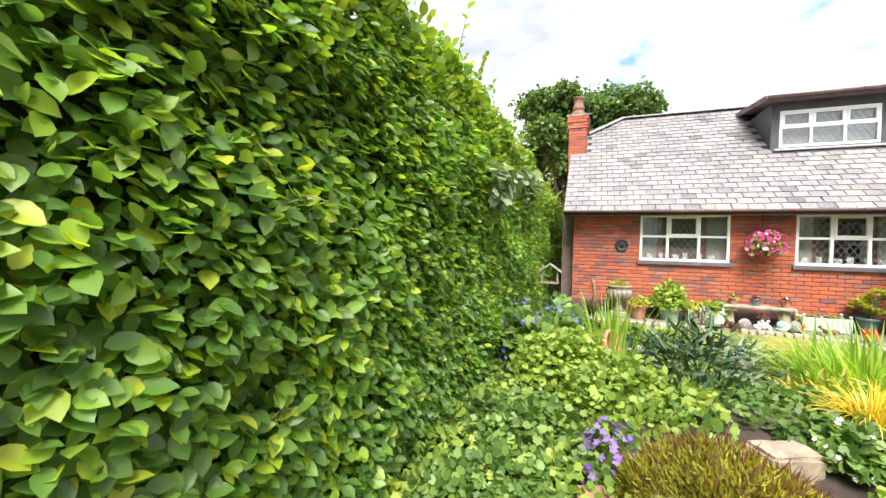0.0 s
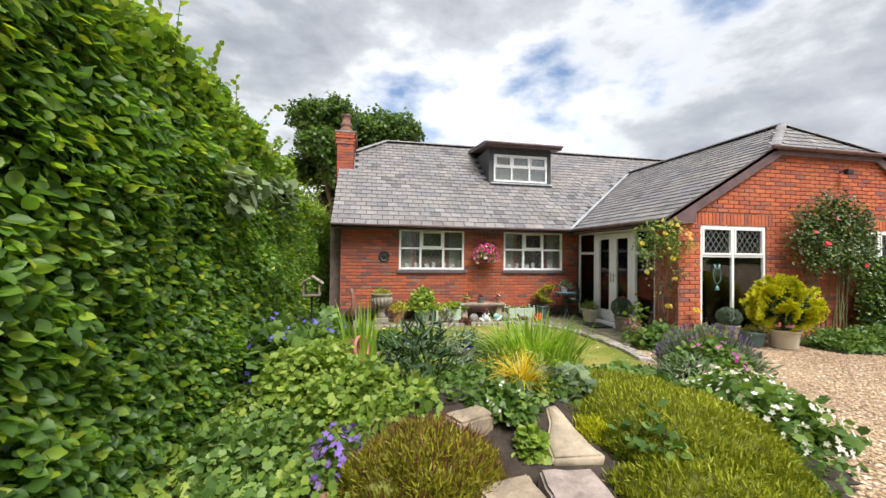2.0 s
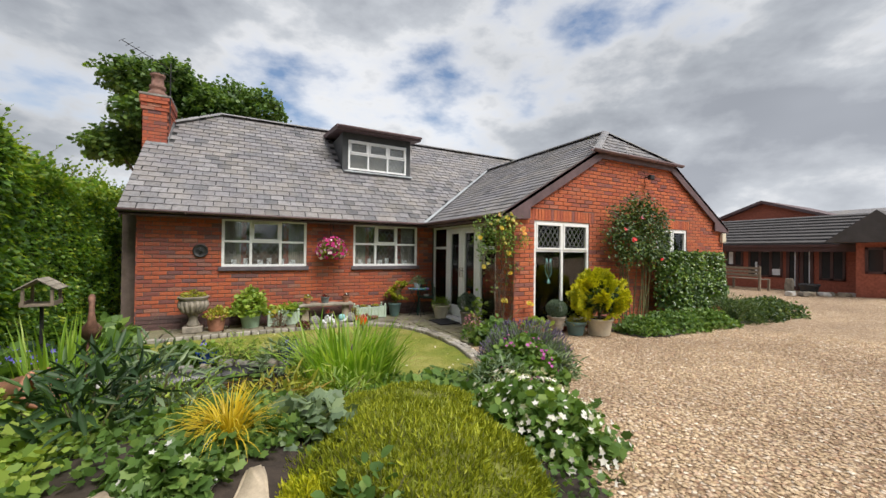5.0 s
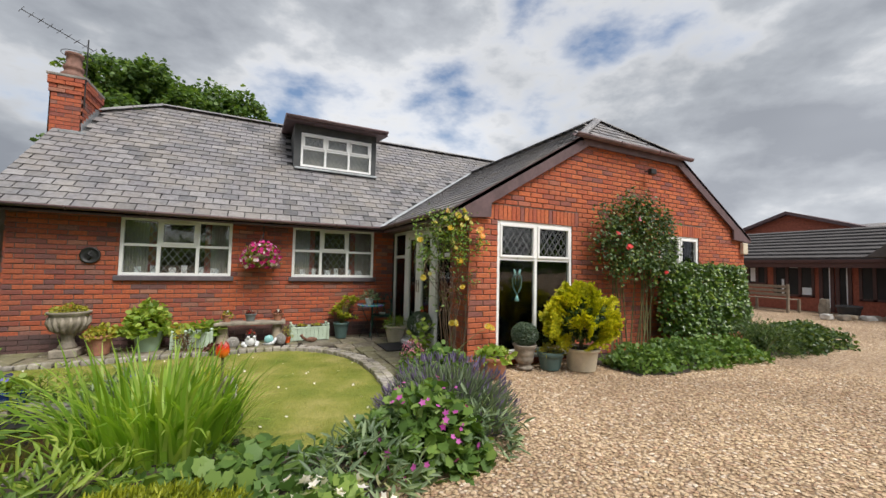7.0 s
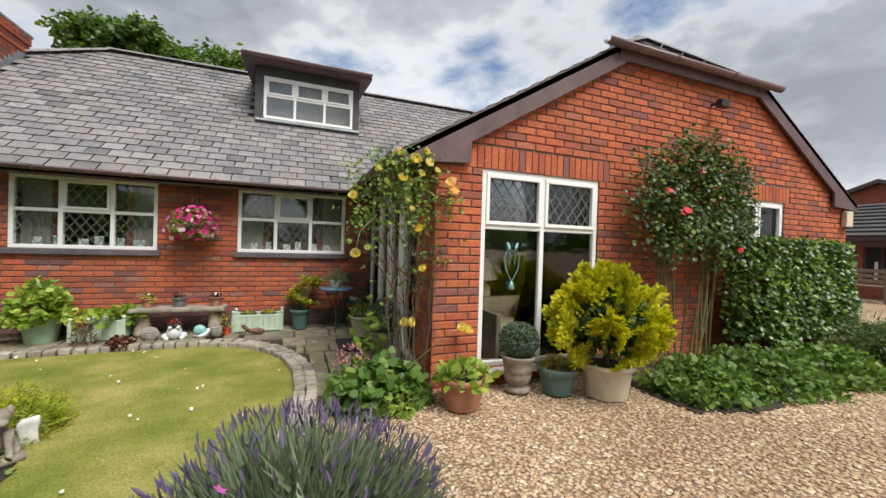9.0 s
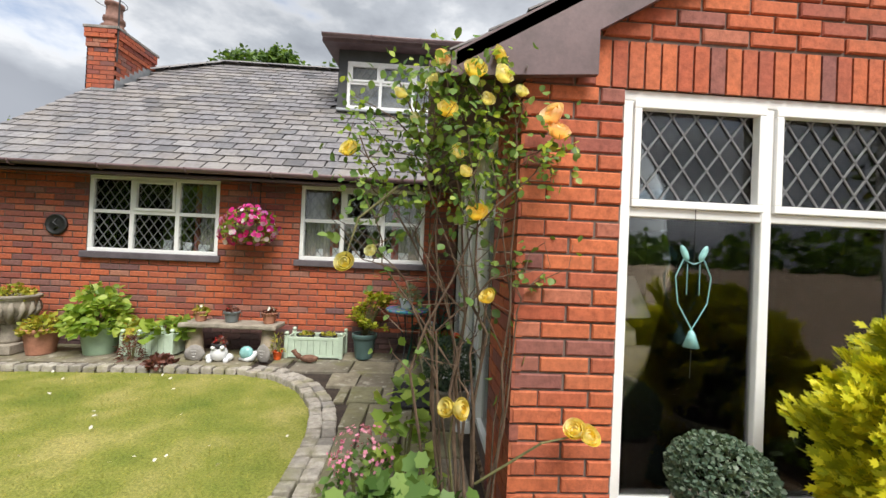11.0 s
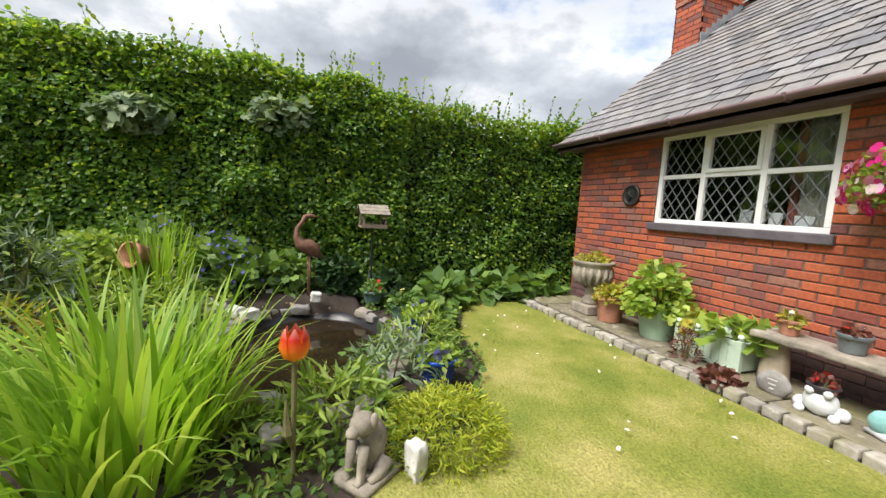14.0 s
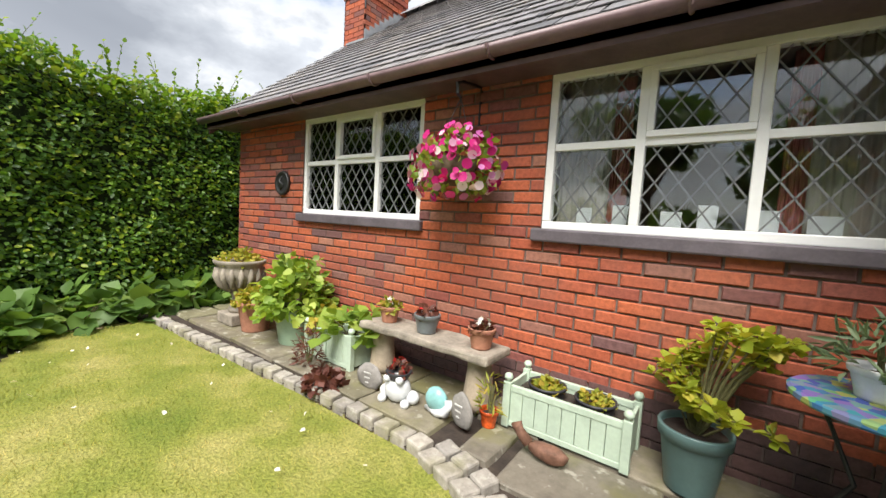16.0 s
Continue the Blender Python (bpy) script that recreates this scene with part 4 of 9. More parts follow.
lay_slates(wing_rf, slate_rows(HX1 - HX0, 1.4, lambda u, v: v / HL < (APEX_Y - GY_OUT) * min(1, min(u, HX1 - HX0 - u) / ((HX1 - HX0) / 2)) - 0.02), (HX0, GY_OUT, HIPK_Z - 0.015), (1, 0, 0), (0, 1, HS), lambda r: False)


def ridge_run(parent, p, q, step=0.32, r=0.09):
    """Half-round ridge tiles butted along a line, each its own island."""
    p, q = Vector(p), Vector(q)
    d = (q - p).normalized()
    s = d.cross(Vector((0, 0, 1))).normalized()
    u = s.cross(d)
    n = max(1, round((q - p).length / step))
    verts, faces = [], []
    for i in range(n):
        a, b = p + (q - p) * (i / n), p + (q - p) * ((i + 1) / n) - d * 0.012
        k = len(verts)
        for e in (a, b):
            for t in range(7):
                w = math.pi * t / 6
                verts.append(e + s * r * 1.25 * math.cos(w) + u * (r * 0.62 * math.sin(w) - 0.012 + random.uniform(-0.003, 0.003)))
        faces += [(k + t, k + t + 1, k + t + 8, k + t + 7) for t in range(6)] + [tuple(k + t for t in range(6, -1, -1)), tuple(k + 7 + t for t in range(7))]
    tagged(raw("ridge_tiles", verts, faces, "ridge_tile", parent), kind="stuff")


ridge_run(main_roof, (HIP_X, RY, RZ + 0.01), (11.5, RY, RZ + 0.01))
ridge_run(main_roof, (0.30, 2.55, main_z(2.55) + 0.03), (HIP_X, RY, RZ + 0.01))
ridge_run(wing_rf, (RIDGE_X, APEX_Y, RIDGE_Z + 0.01), (RIDGE_X, val_y(RIDGE_Z), RIDGE_Z + 0.01))
ridge_run(wing_rf, (HX0, GY_OUT, HIPK_Z + 0.01), (RIDGE_X, APEX_Y, RIDGE_Z + 0.01), 0.3, 0.07)
ridge_run(wing_rf, (HX1, GY_OUT, HIPK_Z + 0.01), (RIDGE_X, APEX_Y, RIDGE_Z + 0.01), 0.3, 0.07)
# lead valley between the two roofs
bm = bmesh.new()
v0, v1 = Vector((EAVE_X, -0.3, EAVE_Z + 0.02)), Vector((RIDGE_X, val_y(RIDGE_Z), RIDGE_Z + 0.02))
side_m, side_w = Vector((-0.07, 0, 0.0)), Vector((0, -0.07, 0.0))
bm.faces.new([bm.verts.new(p) for p in (v0 + side_m, v0 + Vector((0, 0, -0.01)), v1 + Vector((0, 0, -0.01)), v1 + side_m)])
bm.faces.new([bm.verts.new(p) for p in (v0 + Vector((0, 0, -0.01)), v0 + side_w, v1 + side_w, v1 + Vector((0, 0, -0.01)))])
part("valley_lead", bm, "lead", main_roof, "pale lead valley strip")


# gutters, fascias, bargeboards
def gutter(parent, p, q, r=0.055):
    bm = bmesh.new()
    p, q = Vector(p), Vector(q)
    d = (q - p).normalized()
    s = d.cross(Vector((0, 0, 1))).normalized()
    rows_ = []
    for e in (p, q):
        o = [e + s * r * math.cos(w) - Vector((0, 0, r * math.sin(w))) for w in np.linspace(0, math.pi, 9)]
        i = [e + s * (r - 0.006) * math.cos(w) - Vector((0, 0, (r - 0.006) * math.sin(w))) for w in np.linspace(math.pi, 0, 9)]
        rows_.append([bm.verts.new(v) for v in o + i])
    for i in range(18):
        bm.faces.new((rows_[0][i], rows_[0][(i + 1) % 18], rows_[1][(i + 1) % 18], rows_[1][i]))
    bm.faces.new(rows_[0]); bm.faces.new(rows_[1][::-1])
    bmesh.ops.recalc_face_normals(bm, faces=bm.faces)
    g = part("gutter", bm, "gutter", parent, "brown plastic gutter", True)
    n = int((q - p).length / 1.0)
    for k in range(1, n + 1):
        e = p + d * (k * (q - p).length / (n + 1))
        bm = bmesh.new()
        tube(bm, [e + s * (r + 0.004) * math.cos(w) - Vector((0, 0, (r + 0.004) * math.sin(w))) for w in np.linspace(0, math.pi, 8)], 0.012, 5)
        part("gutter_clip", bm, "gutter", g)
    return g


gutter(main_roof, (-0.06, -0.36, 2.135), (EAVE_X + 0.02, -0.36, 2.135))
gutter(wing_rf, (EAVE_X - 0.06, -0.34, 2.135), (EAVE_X - 0.06, GY_OUT + 0.1, 2.135))
part("fascia_board", boxes((-0.04, EAVE_X + 0.1, -0.30, -0.28, 2.03, 2.13)), "fascia", main_roof, "dark brown eaves board")
part("soffit", boxes((-0.02, 6.1, -0.28, 0.01, 2.06, 2.075)), "fascia", main_roof)
part("fascia_board", boxes((EAVE_X - 0.0, EAVE_X + 0.02, GY_OUT + 0.04, -0.30, 2.03, 2.13)), "fascia", wing_rf, "dark brown eaves board")
part("soffit", boxes((EAVE_X + 0.02, 6.1, GY_OUT + 0.02, -0.28, 2.062, 2.078)), "fascia", wing_rf)
bm = bmesh.new()
prism(bm, [(-0.28, 2.12), (HIP_Y, main_z(HIP_Y) - 0.05), (HIP_Y, main_z(HIP_Y) - 0.22), (-0.28, 1.98)], 0, 0.03)
vb = part("bargeboard", bm, "fascia", main_roof)
vb.matrix_basis = pose(-0.015, 0, 0, 0, 0, 90)
for sgn in (0, 1):
    pts = [(EAVE_X - 0.02, 2.13), (HX0, HIPK_Z - 0.02), (HX0 + 0.16, HIPK_Z - 0.16), (EAVE_X + 0.62, 2.27), (EAVE_X + 0.62, 2.075), (EAVE_X - 0.02, 2.03)]
    if sgn:
        pts = [(2 * RIDGE_X - x, z) for x, z in pts][::-1]
    bm = bmesh.new()
    prism(bm, pts, GY_OUT, GY_OUT + 0.03)
    part("bargeboard", bm, "fascia", wing_rf, "dark brown boxed bargeboard")
    pts2 = [(EAVE_X + 0.02, 2.10), (HX0, HIPK_Z - 0.06), (HX0, HIPK_Z - 0.09), (EAVE_X + 0.02, 2.06)]
    if sgn:
        pts2 = [(2 * RIDGE_X - x, z) for x, z in pts2][::-1]
    bm = bmesh.new()
    prism(bm, pts2, GY_OUT + 0.03, GY + 0.012)
    part("soffit", bm, "fascia", wing_rf)
part("fascia_board", boxes((HX0 + 0.05, HX1 - 0.05, GY_OUT - 0.003, GY_OUT + 0.03, HIPK_Z - 0.15, HIPK_Z - 0.03)), "fascia", wing_rf, "dark brown eaves board")
part("soffit", boxes((HX0 - 0.05, HX1 + 0.05, GY_OUT + 0.03, GY + 0.012, HIPK_Z - 0.09, HIPK_Z - 0.06)), "fascia", wing_rf)
gutter(wing_rf, (HX0 - 0.2, GY_OUT - 0.07, HIPK_Z - 0.01), (HX1 + 0.14, GY_OUT - 0.07, HIPK_Z - 0.01))


# ---------------- windows ----------------
def lattice(bm, x0, x1, z0, z1, y, dx, dz, w=0.0045):
    """Diamond leading: crossed strips clipped to the pane."""
    W, H = x1 - x0, z1 - z0
    n = int(W / dx + H / dz) + 2
    for s in (1, -1):
        for i in range(-n, n + 1):
            c0 = i * dx
            pts = []
            # line: u = c0 + s * v * dx / dz
            for v in (0.0, H):
                u = c0 + s * v * dx / dz
                if -1e-6 <= u <= W + 1e-6:
                    pts.append((u, v))
            for u in (0.0, W):
                v = (u - c0) * s * dz / dx
                if 1e-6 < v < H - 1e-6:
                    pts.append((u, v))
            if len(pts) >= 2:
                (ua, va), (ub, vb) = pts[0], pts[1]
                L = math.hypot(ub - ua, vb - va)
                if L < 0.02:
                    continue
                px, pz = -(vb - va) / L * w, (ub - ua) / L * w
                q = [bm.verts.new((x0 + u, yy, z0 + v)) for yy in (y - 0.003, y + 0.003) for u, v in ((ua + px, va + pz), (ub + px, vb + pz), (ub - px, vb - pz), (ua - px, va - pz))]
                bm.faces.new(q[:4]); bm.faces.new(q[7:3:-1])
                for i2 in range(4):
                    j2 = (i2 + 1) % 4
                    bm.faces.new((q[j2], q[i2], q[4 + i2], q[4 + j2]))
    return bm


def window(name, label, rect, y, xbars, zbars, fw=0.05, lead=True, lead_rows=None, depth=0.07, lights=()):
    """A white framed window in a wall facing -y. xbars, zbars: centres of the mullions and transoms; lights: panes that open, with a frame of their own."""
    x0, x1, z0, z1 = rect
    w = thing(name, label, "window", ((x0 + x1) / 2, y, z0), kind="structure")
    cx = (x0 + x1) / 2
    bm = boxes((x0 - cx, x1 - cx, 0, depth, 0, fw), (x0 - cx, x1 - cx, 0, depth, z1 - z0 - fw, z1 - z0), (x0 - cx, x0 - cx + fw, 0, depth, fw, z1 - z0 - fw), (x1 - cx - fw, x1 - cx, 0, depth, fw, z1 - z0 - fw), bevel=0.006)
    part("window_frame", bm, "upvc", w, "white plastic frame")
    xe = [x0 - cx + fw] + [b - cx for b in xbars] + [x1 - cx - fw]
    ze = [fw] + [b - z0 for b in zbars] + [z1 - z0 - fw]
    for b in xbars:
        part("mullion", boxes((b - cx - 0.025, b - cx + 0.025, 0.004, depth - 0.004, fw, z1 - z0 - fw), bevel=0.005), "upvc", w)
    for b in zbars:
        part("transom", boxes((x0 - cx + fw, x1 - cx - fw, 0.007, depth - 0.007, b - z0 - 0.022, b - z0 + 0.022), bevel=0.005), "upvc", w)
    for i, (a, b) in enumerate(zip(xe, xe[1:])):
        for j, (c, d) in enumerate(zip(ze, ze[1:])):
            ea, eb = a + (0.025 if i else 0), b - (0.025 if i < len(xe) - 2 else 0)
            ec, ed = c + (0.022 if j else 0), d - (0.022 if j < len(ze) - 2 else 0)
            if (i, j) in lights:
                part("sash", boxes((ea, eb, -0.012, 0.03, ec, ec + 0.035), (ea, eb, -0.012, 0.03, ed - 0.035, ed), (ea, ea + 0.035, -0.012, 0.03, ec + 0.035, ed - 0.035), (eb - 0.035, eb, -0.012, 0.03, ec + 0.035, ed - 0.035), bevel=0.004), "upvc", w)
                ea, eb, ec, ed = ea + 0.03, eb - 0.03, ec + 0.03, ed - 0.03
            p = part("pane", boxes((ea, eb, 0.034, 0.038, ec, ed)), "glass", w)
            p.visible_shadow = False
            if lead and (lead_rows is None or j in lead_rows):
                part("lead_lattice", lattice(bmesh.new(), ea, eb, ec, ed, 0.030, 0.116, 0.160, 0.004), "came", p, "diamond leading")
    return w


window("window_1", "white plastic casement window with diamond leaded panes", WIN1, 0.015, (1.99, 2.545), (1.615,), lights=((1, 1),))
window("window_2", "white plastic casement window with diamond leaded panes", WIN2, 0.015, (4.61, 5.13), (1.615,), lights=((1, 1),))
window("window_3", "tall white plastic window with leaded top lights", GWIN, GY + 0.02, (7.27,), (1.50,), lead_rows=(1,), lights=((0, 1), (1, 1)))
window("window_4", "small white plastic window behind the climbing shrub", HWIN, GY + 0.02, (10.76,), (), lead=False, lights=((0, 0), (1, 0)))
for r_ in (WIN1, WIN2):
    sl = boxes((r_[0] - 0.05, r_[1] + 0.05, -0.045, 0.09, 1.025, r_[2] + 0.002), bevel=0.012)
    tagged(part("window_sill", sl, "sill_brick"), "dark blue-brown brick window sill", "sill", kind="structure")
tagged(part("window_sill", boxes((6.5, 8.02, GY - 0.1, GY + 0.06, 0.08, 0.128), bevel=0.008), "upvc"), "white plastic sill of the tall window", "sill", kind="structure")
tagged(part("window_sill", boxes((10.12, 11.4, GY - 0.04, GY + 0.06, 1.2, 1.248), bevel=0.008), "sill_brick"), "dark brick sill of the small window", "sill", kind="structure")

# glazed screen with the pair of doors, facing -x: built along x, then turned
screen = thing("door_1", "white plastic french doors with glazed side panels, closed", "door", (6.115, 0.0, 0.02), -90, kind="structure")
SW, SH = -DOOR_Y0, 2.03
fr = [(0.02, 0.07, 0, 0.07, 0, SH), (SW - 0.05, SW, 0, 0.07, 0, SH), (0.07, SW - 0.05, 0, 0.07, SH - 0.05, SH), (0.07, SW - 0.05, 0, 0.07, 0, 0.05)]
part("door_frame", boxes(*fr, bevel=0.006), "upvc", screen, "white plastic frame")
for x_ in (0.715, 2.055):
    part("mullion", boxes((x_, x_ + 0.10, -0.01, 0.08, 0.05, SH - 0.05), bevel=0.006), "upvc", screen)
for a, b in ((0.07, 0.72), (2.15, SW - 0.05)):
    part("transom", boxes((a, b, 0.005, 0.065, 1.50, 1.56), bevel=0.005), "upvc", screen)
    for c, d in ((0.05, 1.50), (1.56, SH - 0.05)):
        p = part("pane", boxes((a, b, 0.034, 0.038, c, d)), "glass", screen)
        p.visible_shadow = False
for k, (a, b) in enumerate(((0.815, 1.43), (1.44, 2.055))):
    leaf = part("door_leaf", boxes((a, a + 0.12, -0.015, 0.05, 0.06, 1.97), (b - 0.12, b, -0.015, 0.05, 0.06, 1.97), (a + 0.12, b - 0.12, -0.015, 0.05, 0.06, 0.24), (a + 0.12, b - 0.12, -0.015, 0.05, 1.85, 1.97), bevel=0.006), "upvc", screen, "white glazed door leaf")
    p = part("pane", boxes((a + 0.12, b - 0.12, 0.018, 0.022, 0.24, 1.85)), "glass", leaf)
    p.visible_shadow = False
    hx = b - 0.045 if k == 0 else a + 0.045
    bm = boxes((hx - 0.016, hx + 0.016, -0.028, -0.015, 0.88, 1.1), bevel=0.004)
    tube(bm, [(hx, -0.028, 1.03), (hx, -0.06, 1.03), (hx + (-0.11 if k == 0 else 0.11), -0.062, 1.03)], 0.009, 8)
    part("door_handle", bm, "chrome", leaf, "chrome lever handle")
tagged(part("door_step", boxes((5.93, 6.11, -2.1, -0.75, -0.08, 0.018), bevel=0.01), "upvc"), "white door threshold", "step", kind="structure")

# ---------------- dormer ----------------
dorm = thing("dormer", "dark clad flat-roofed dormer with a white leaded window", "dormer", (0, 0, 0), kind="structure")
DX0, DX1, DY, DZ0 = 4.13, 6.05, 1.43, 3.56
DZT = 4.59
dback = lambda z: (z - 2.16) / MS - 0.3
for xa, xb in ((DX0, DX0 + 0.15), (DX1 - 0.12, DX1)):
    bm = bmesh.new()
    prism(bm, [(DY, DZ0 - 0.12), (dback(DZT) + 0.1, DZT), (DY, DZT)], 0, xb - xa)
    s_ = part("cheek", bm, "dormer_clad", dorm, "dark grey slate-hung cheek")
    s_.matrix_basis = pose(xb, 0, 0, 0, 0, 90)
part("front_boards", boxes((DX0 + 0.15, DX1 - 0.12, DY, DY + 0.1, 4.405, DZT), (DX0 + 0.15, DX1 - 0.12, DY, DY + 0.1, DZ0 - 0.06, 3.615)), "dormer_clad", dorm)
bm = bmesh.new()
prism(bm, [(DY - 0.28, DZT - 0.03), (DY - 0.28, DZT + 0.10), (dback(4.87) + 0.25, 4.91), (dback(4.87) + 0.25, 4.81)], 0, DX1 - DX0 + 0.42)
s_ = part("dormer_roof", bm, "fascia", dorm, "dark felt roof with deep eaves board")
s_.matrix_basis = pose(DX1 + 0.21, 0, 0, 0, 0, 90)
gutter(dorm, (DX0 - 0.2, DY - 0.34, DZT + 0.06), (DX1 + 0.2, DY - 0.34, DZT + 0.06), 0.045)
window("window_5", "white plastic dormer window with leaded top lights", (DX0 + 0.15, DX1 - 0.12, 3.615, 4.405), DY + 0.0, (4.83, 5.38), (4.045,), lead_rows=(0, 1), lights=((0, 1), (1, 1), (2, 1)))
part("apron", boxes((DX0 + 0.02, DX1 - 0.0, DY - 0.16, DY, 3.515, 3.56), bevel=0.01), "lead", dorm, "grey lead apron")
part("inner_blind", boxes((DX0 + 0.16, DX1 - 0.13, DY + 0.16, DY + 0.17, 3.61, 4.41)), "curtain", dorm, "pale net curtain")

# ---------------- chimney ----------------
chim = thing("chimney", "red brick chimney stack with a clay pot", "chimney", (0.10, 1.72, -0.1), kind="structure")
CW, CD, CH = 0.24, 0.9, 4.90
part("core", boxes((-CW + 0.01, CW - 0.01, 0.01, CD, 0, CH)), "mortar", chim)
verts, faces = [], []
CN = int(CH / 0.0765)
for k in range(CN):
    z = 0.006 + k * 0.0765
    grow = 0.0 if k < CN - 4 else (0.02 if k < CN - 2 else 0.045)
    for (sx, sy, L, ax) in ((-CW, 0, 2 * CW, 0), (CW, 0, CD, 1), (-CW, 0, CD, 2)):
        u = -(0.115 if k % 2 else 0)
        while u < L:
            a_, b_ = max(u, 0), min(u + 0.22, L)
            if b_ - a_ > 0.03:
                o = len(verts)
                for d_ in (0.02, -grow):
                    for (uu, ww) in ((a_, 0), (b_, 0), (b_, 0.066), (a_, 0.066)):
                        if ax == 0:
                            verts.append((sx + uu * (1 + grow * 2) - grow * 0.5, sy + d_, z + ww))
                        elif ax == 1:
                            verts.append((sx - d_, sy + uu, z + ww))
                        else:
                            verts.append((sx + d_, sy + uu, z + ww))
                faces += [tuple(o + i for i in f) for f in ((4, 5, 6, 7), (0, 1, 5, 4), (1, 2, 6, 5), (2, 3, 7, 6), (3, 0, 4, 7))]
            u += 0.232
tagged(raw("brickwork", verts, faces, "brick_many", chim), kind="stuff")
part("capping", boxes((-CW - 0.05, CW + 0.05, -0.05, CD + 0.05, CH, CH + 0.05), bevel=0.01), "stone_grey", chim, "grey cement capping")
bm = lathe([(0, 0.04), (0.20, 0.04), (0.18, 0.14), (0.15, 0.16), (0.13, 0.22), (0.155, 0.24), (0.155, 0.30), (0.12, 0.32), (0.115, 0.50), (0.14, 0.52), (0.14, 0.56), (0.10, 0.56), (0.10, 0.35), (0, 0.35)], 20)
bmesh.ops.translate(bm, verts=bm.verts, vec=(0, 0.22, CH))
part("chimney_pot", bm, "chimney_clay", chim, "weathered brown clay pot", True)
# stepped lead along the side where stack and slates meet
bm = bmesh.new()
for k in range(9):
    y_ = k * 0.1
    z_ = main_z(1.72 + y_) + 0.1
    box(bm, CW, CW + 0.012, y_, y_ + 0.102, z_ - 0.06, z_ + 0.16)
box(bm, -0.06, CW + 0.10, -0.10, 0.0, main_z(1.67) + 0.07, main_z(1.67) + 0.10)
part("flashing", bm, "lead", chim, "grey stepped lead flashing")
aer = thing("television_aerial", "thin metal television aerial strapped to the chimney", "aerial", (0.37, 1.70, 4.25))
bm = bmesh.new()
tube(bm, [(0, 0, 0), (0, 0, 1.35)], 0.012, 6)
tube(bm, [(0.05, 0.1, 1.2), (-0.75, -0.5, 1.42)], 0.008, 5)
for k in range(9):
    p_ = Vector((0.05, 0.1, 1.2)).lerp(Vector((-0.75, -0.5, 1.42)), k / 8)
    tube(bm, [p_ + Vector((-0.08, 0.11, 0)), p_ + Vector((0.08, -0.11, 0))], 0.004, 4)
part("mast", bm, "dark_metal", aer)
bm = bmesh.new()
tube(bm, [(0.32 * math.cos(a) * 0.7 - 0.15, 0.32 * math.sin(a) * 0.7, 1.0) for a in np.linspace(0, 2 * math.pi, 24)], 0.006, 5)
part("loop_dipole", bm, "dark_metal", aer)


# ---------------- foliage helpers ----------------
LEAF = {
    "round": ([(0, 0, 0), (0.30, 0.22, 0.06), (0.40, 0.58, 0.08), (0, 1, -0.05), (-0.40, 0.58, 0.08), (-0.30, 0.22, 0.06)], [(0, 1, 2, 3), (0, 3, 4, 5)]),
    "serrate": ([(0, 0, 0), (0.25, 0.12, 0.05), (0.42, 0.38, 0.08), (0.36, 0.7, 0.05), (0, 1, -0.08), (-0.36, 0.7, 0.05), (-0.42, 0.38, 0.08), (-0.25, 0.12, 0.05)], [(0, 1, 2, 3, 4), (0, 4, 5, 6, 7)]),
    "beech": ([(0, 0, 0), (0.20, 0.14, 0.05), (0.33, 0.40, 0.08), (0.27, 0.70, 0.05), (0.12, 0.90, 0.0), (0, 1.04, -0.06), (-0.12, 0.90, 0.0), (-0.27, 0.70, 0.05), (-0.33, 0.40, 0.08), (-0.20, 0.14, 0.05)], [(0, 1, 2, 3, 4, 5), (0, 5, 6, 7, 8, 9)]),
    "long": ([(0, 0, 0), (0.10, 0.35, 0.03), (0.07, 0.7, 0.0), (0, 1, -0.1), (-0.07, 0.7, 0.0), (-0.10, 0.35, 0.03)], [(0, 1, 2, 3), (0, 3, 4, 5)]),
    "needle": ([(-0.05, 0, 0), (0.05, 0, 0), (0, 1, 0)], [(0, 1, 2)]),
    "palm": ([(0, 0, 0), (0.36, 0.0, 0.07), (0.38, 0.26, 0.02), (0.50, 0.46, 0.06), (0.34, 0.62, 0.0), (0.24, 0.92, -0.04), (0, 0.84, 0.0), (-0.24, 0.92, -0.04), (-0.34, 0.62, 0.0), (-0.50, 0.46, 0.06), (-0.38, 0.26, 0.02), (-0.36, 0.0, 0.07)], [(0, 1, 2, 3, 4, 5, 6), (0, 6, 7, 8, 9, 10, 11)]),
    "petal5": ([(0, 0, 0.0)] + [(0.5 * math.cos(a) * (1 if k % 2 == 0 else 0.55), 0.5 * math.sin(a) * (1 if k % 2 == 0 else 0.55), 0.12 if k % 2 == 0 else 0.06) for k, a in enumerate(np.linspace(0, 2 * math.pi, 10, endpoint=False))], [(0, 1 + k, 1 + (k + 1) % 10) for k in range(10)]),
    "disc": ([(0, 0, -0.08)] + [(0.5 * math.cos(a), 0.5 * math.sin(a), 0.05 * (-1) ** k) for k, a in enumerate(np.linspace(0, 2 * math.pi, 10, endpoint=False))], [(0, 1 + k, 1 + (k + 1) % 10) for k in range(10)]),
    "spray": ([(0, 0, 0), (0.16, 0.25, 0.03), (0.34, 0.5, 0.0), (0.16, 0.5, 0.02), (0.26, 0.8, 0), (0.1, 0.7, 0.02), (0, 1.0, -0.05), (-0.1, 0.7, 0.02), (-0.26, 0.8, 0), (-0.16, 0.5, 0.02), (-0.34, 0.5, 0.0), (-0.16, 0.25, 0.03)], [(0, 1, 2, 3), (0, 3, 4, 5), (0, 5, 6, 7), (0, 7, 8, 9), (0, 9, 10, 11)]),
}
RNG = np.random.default_rng(5)


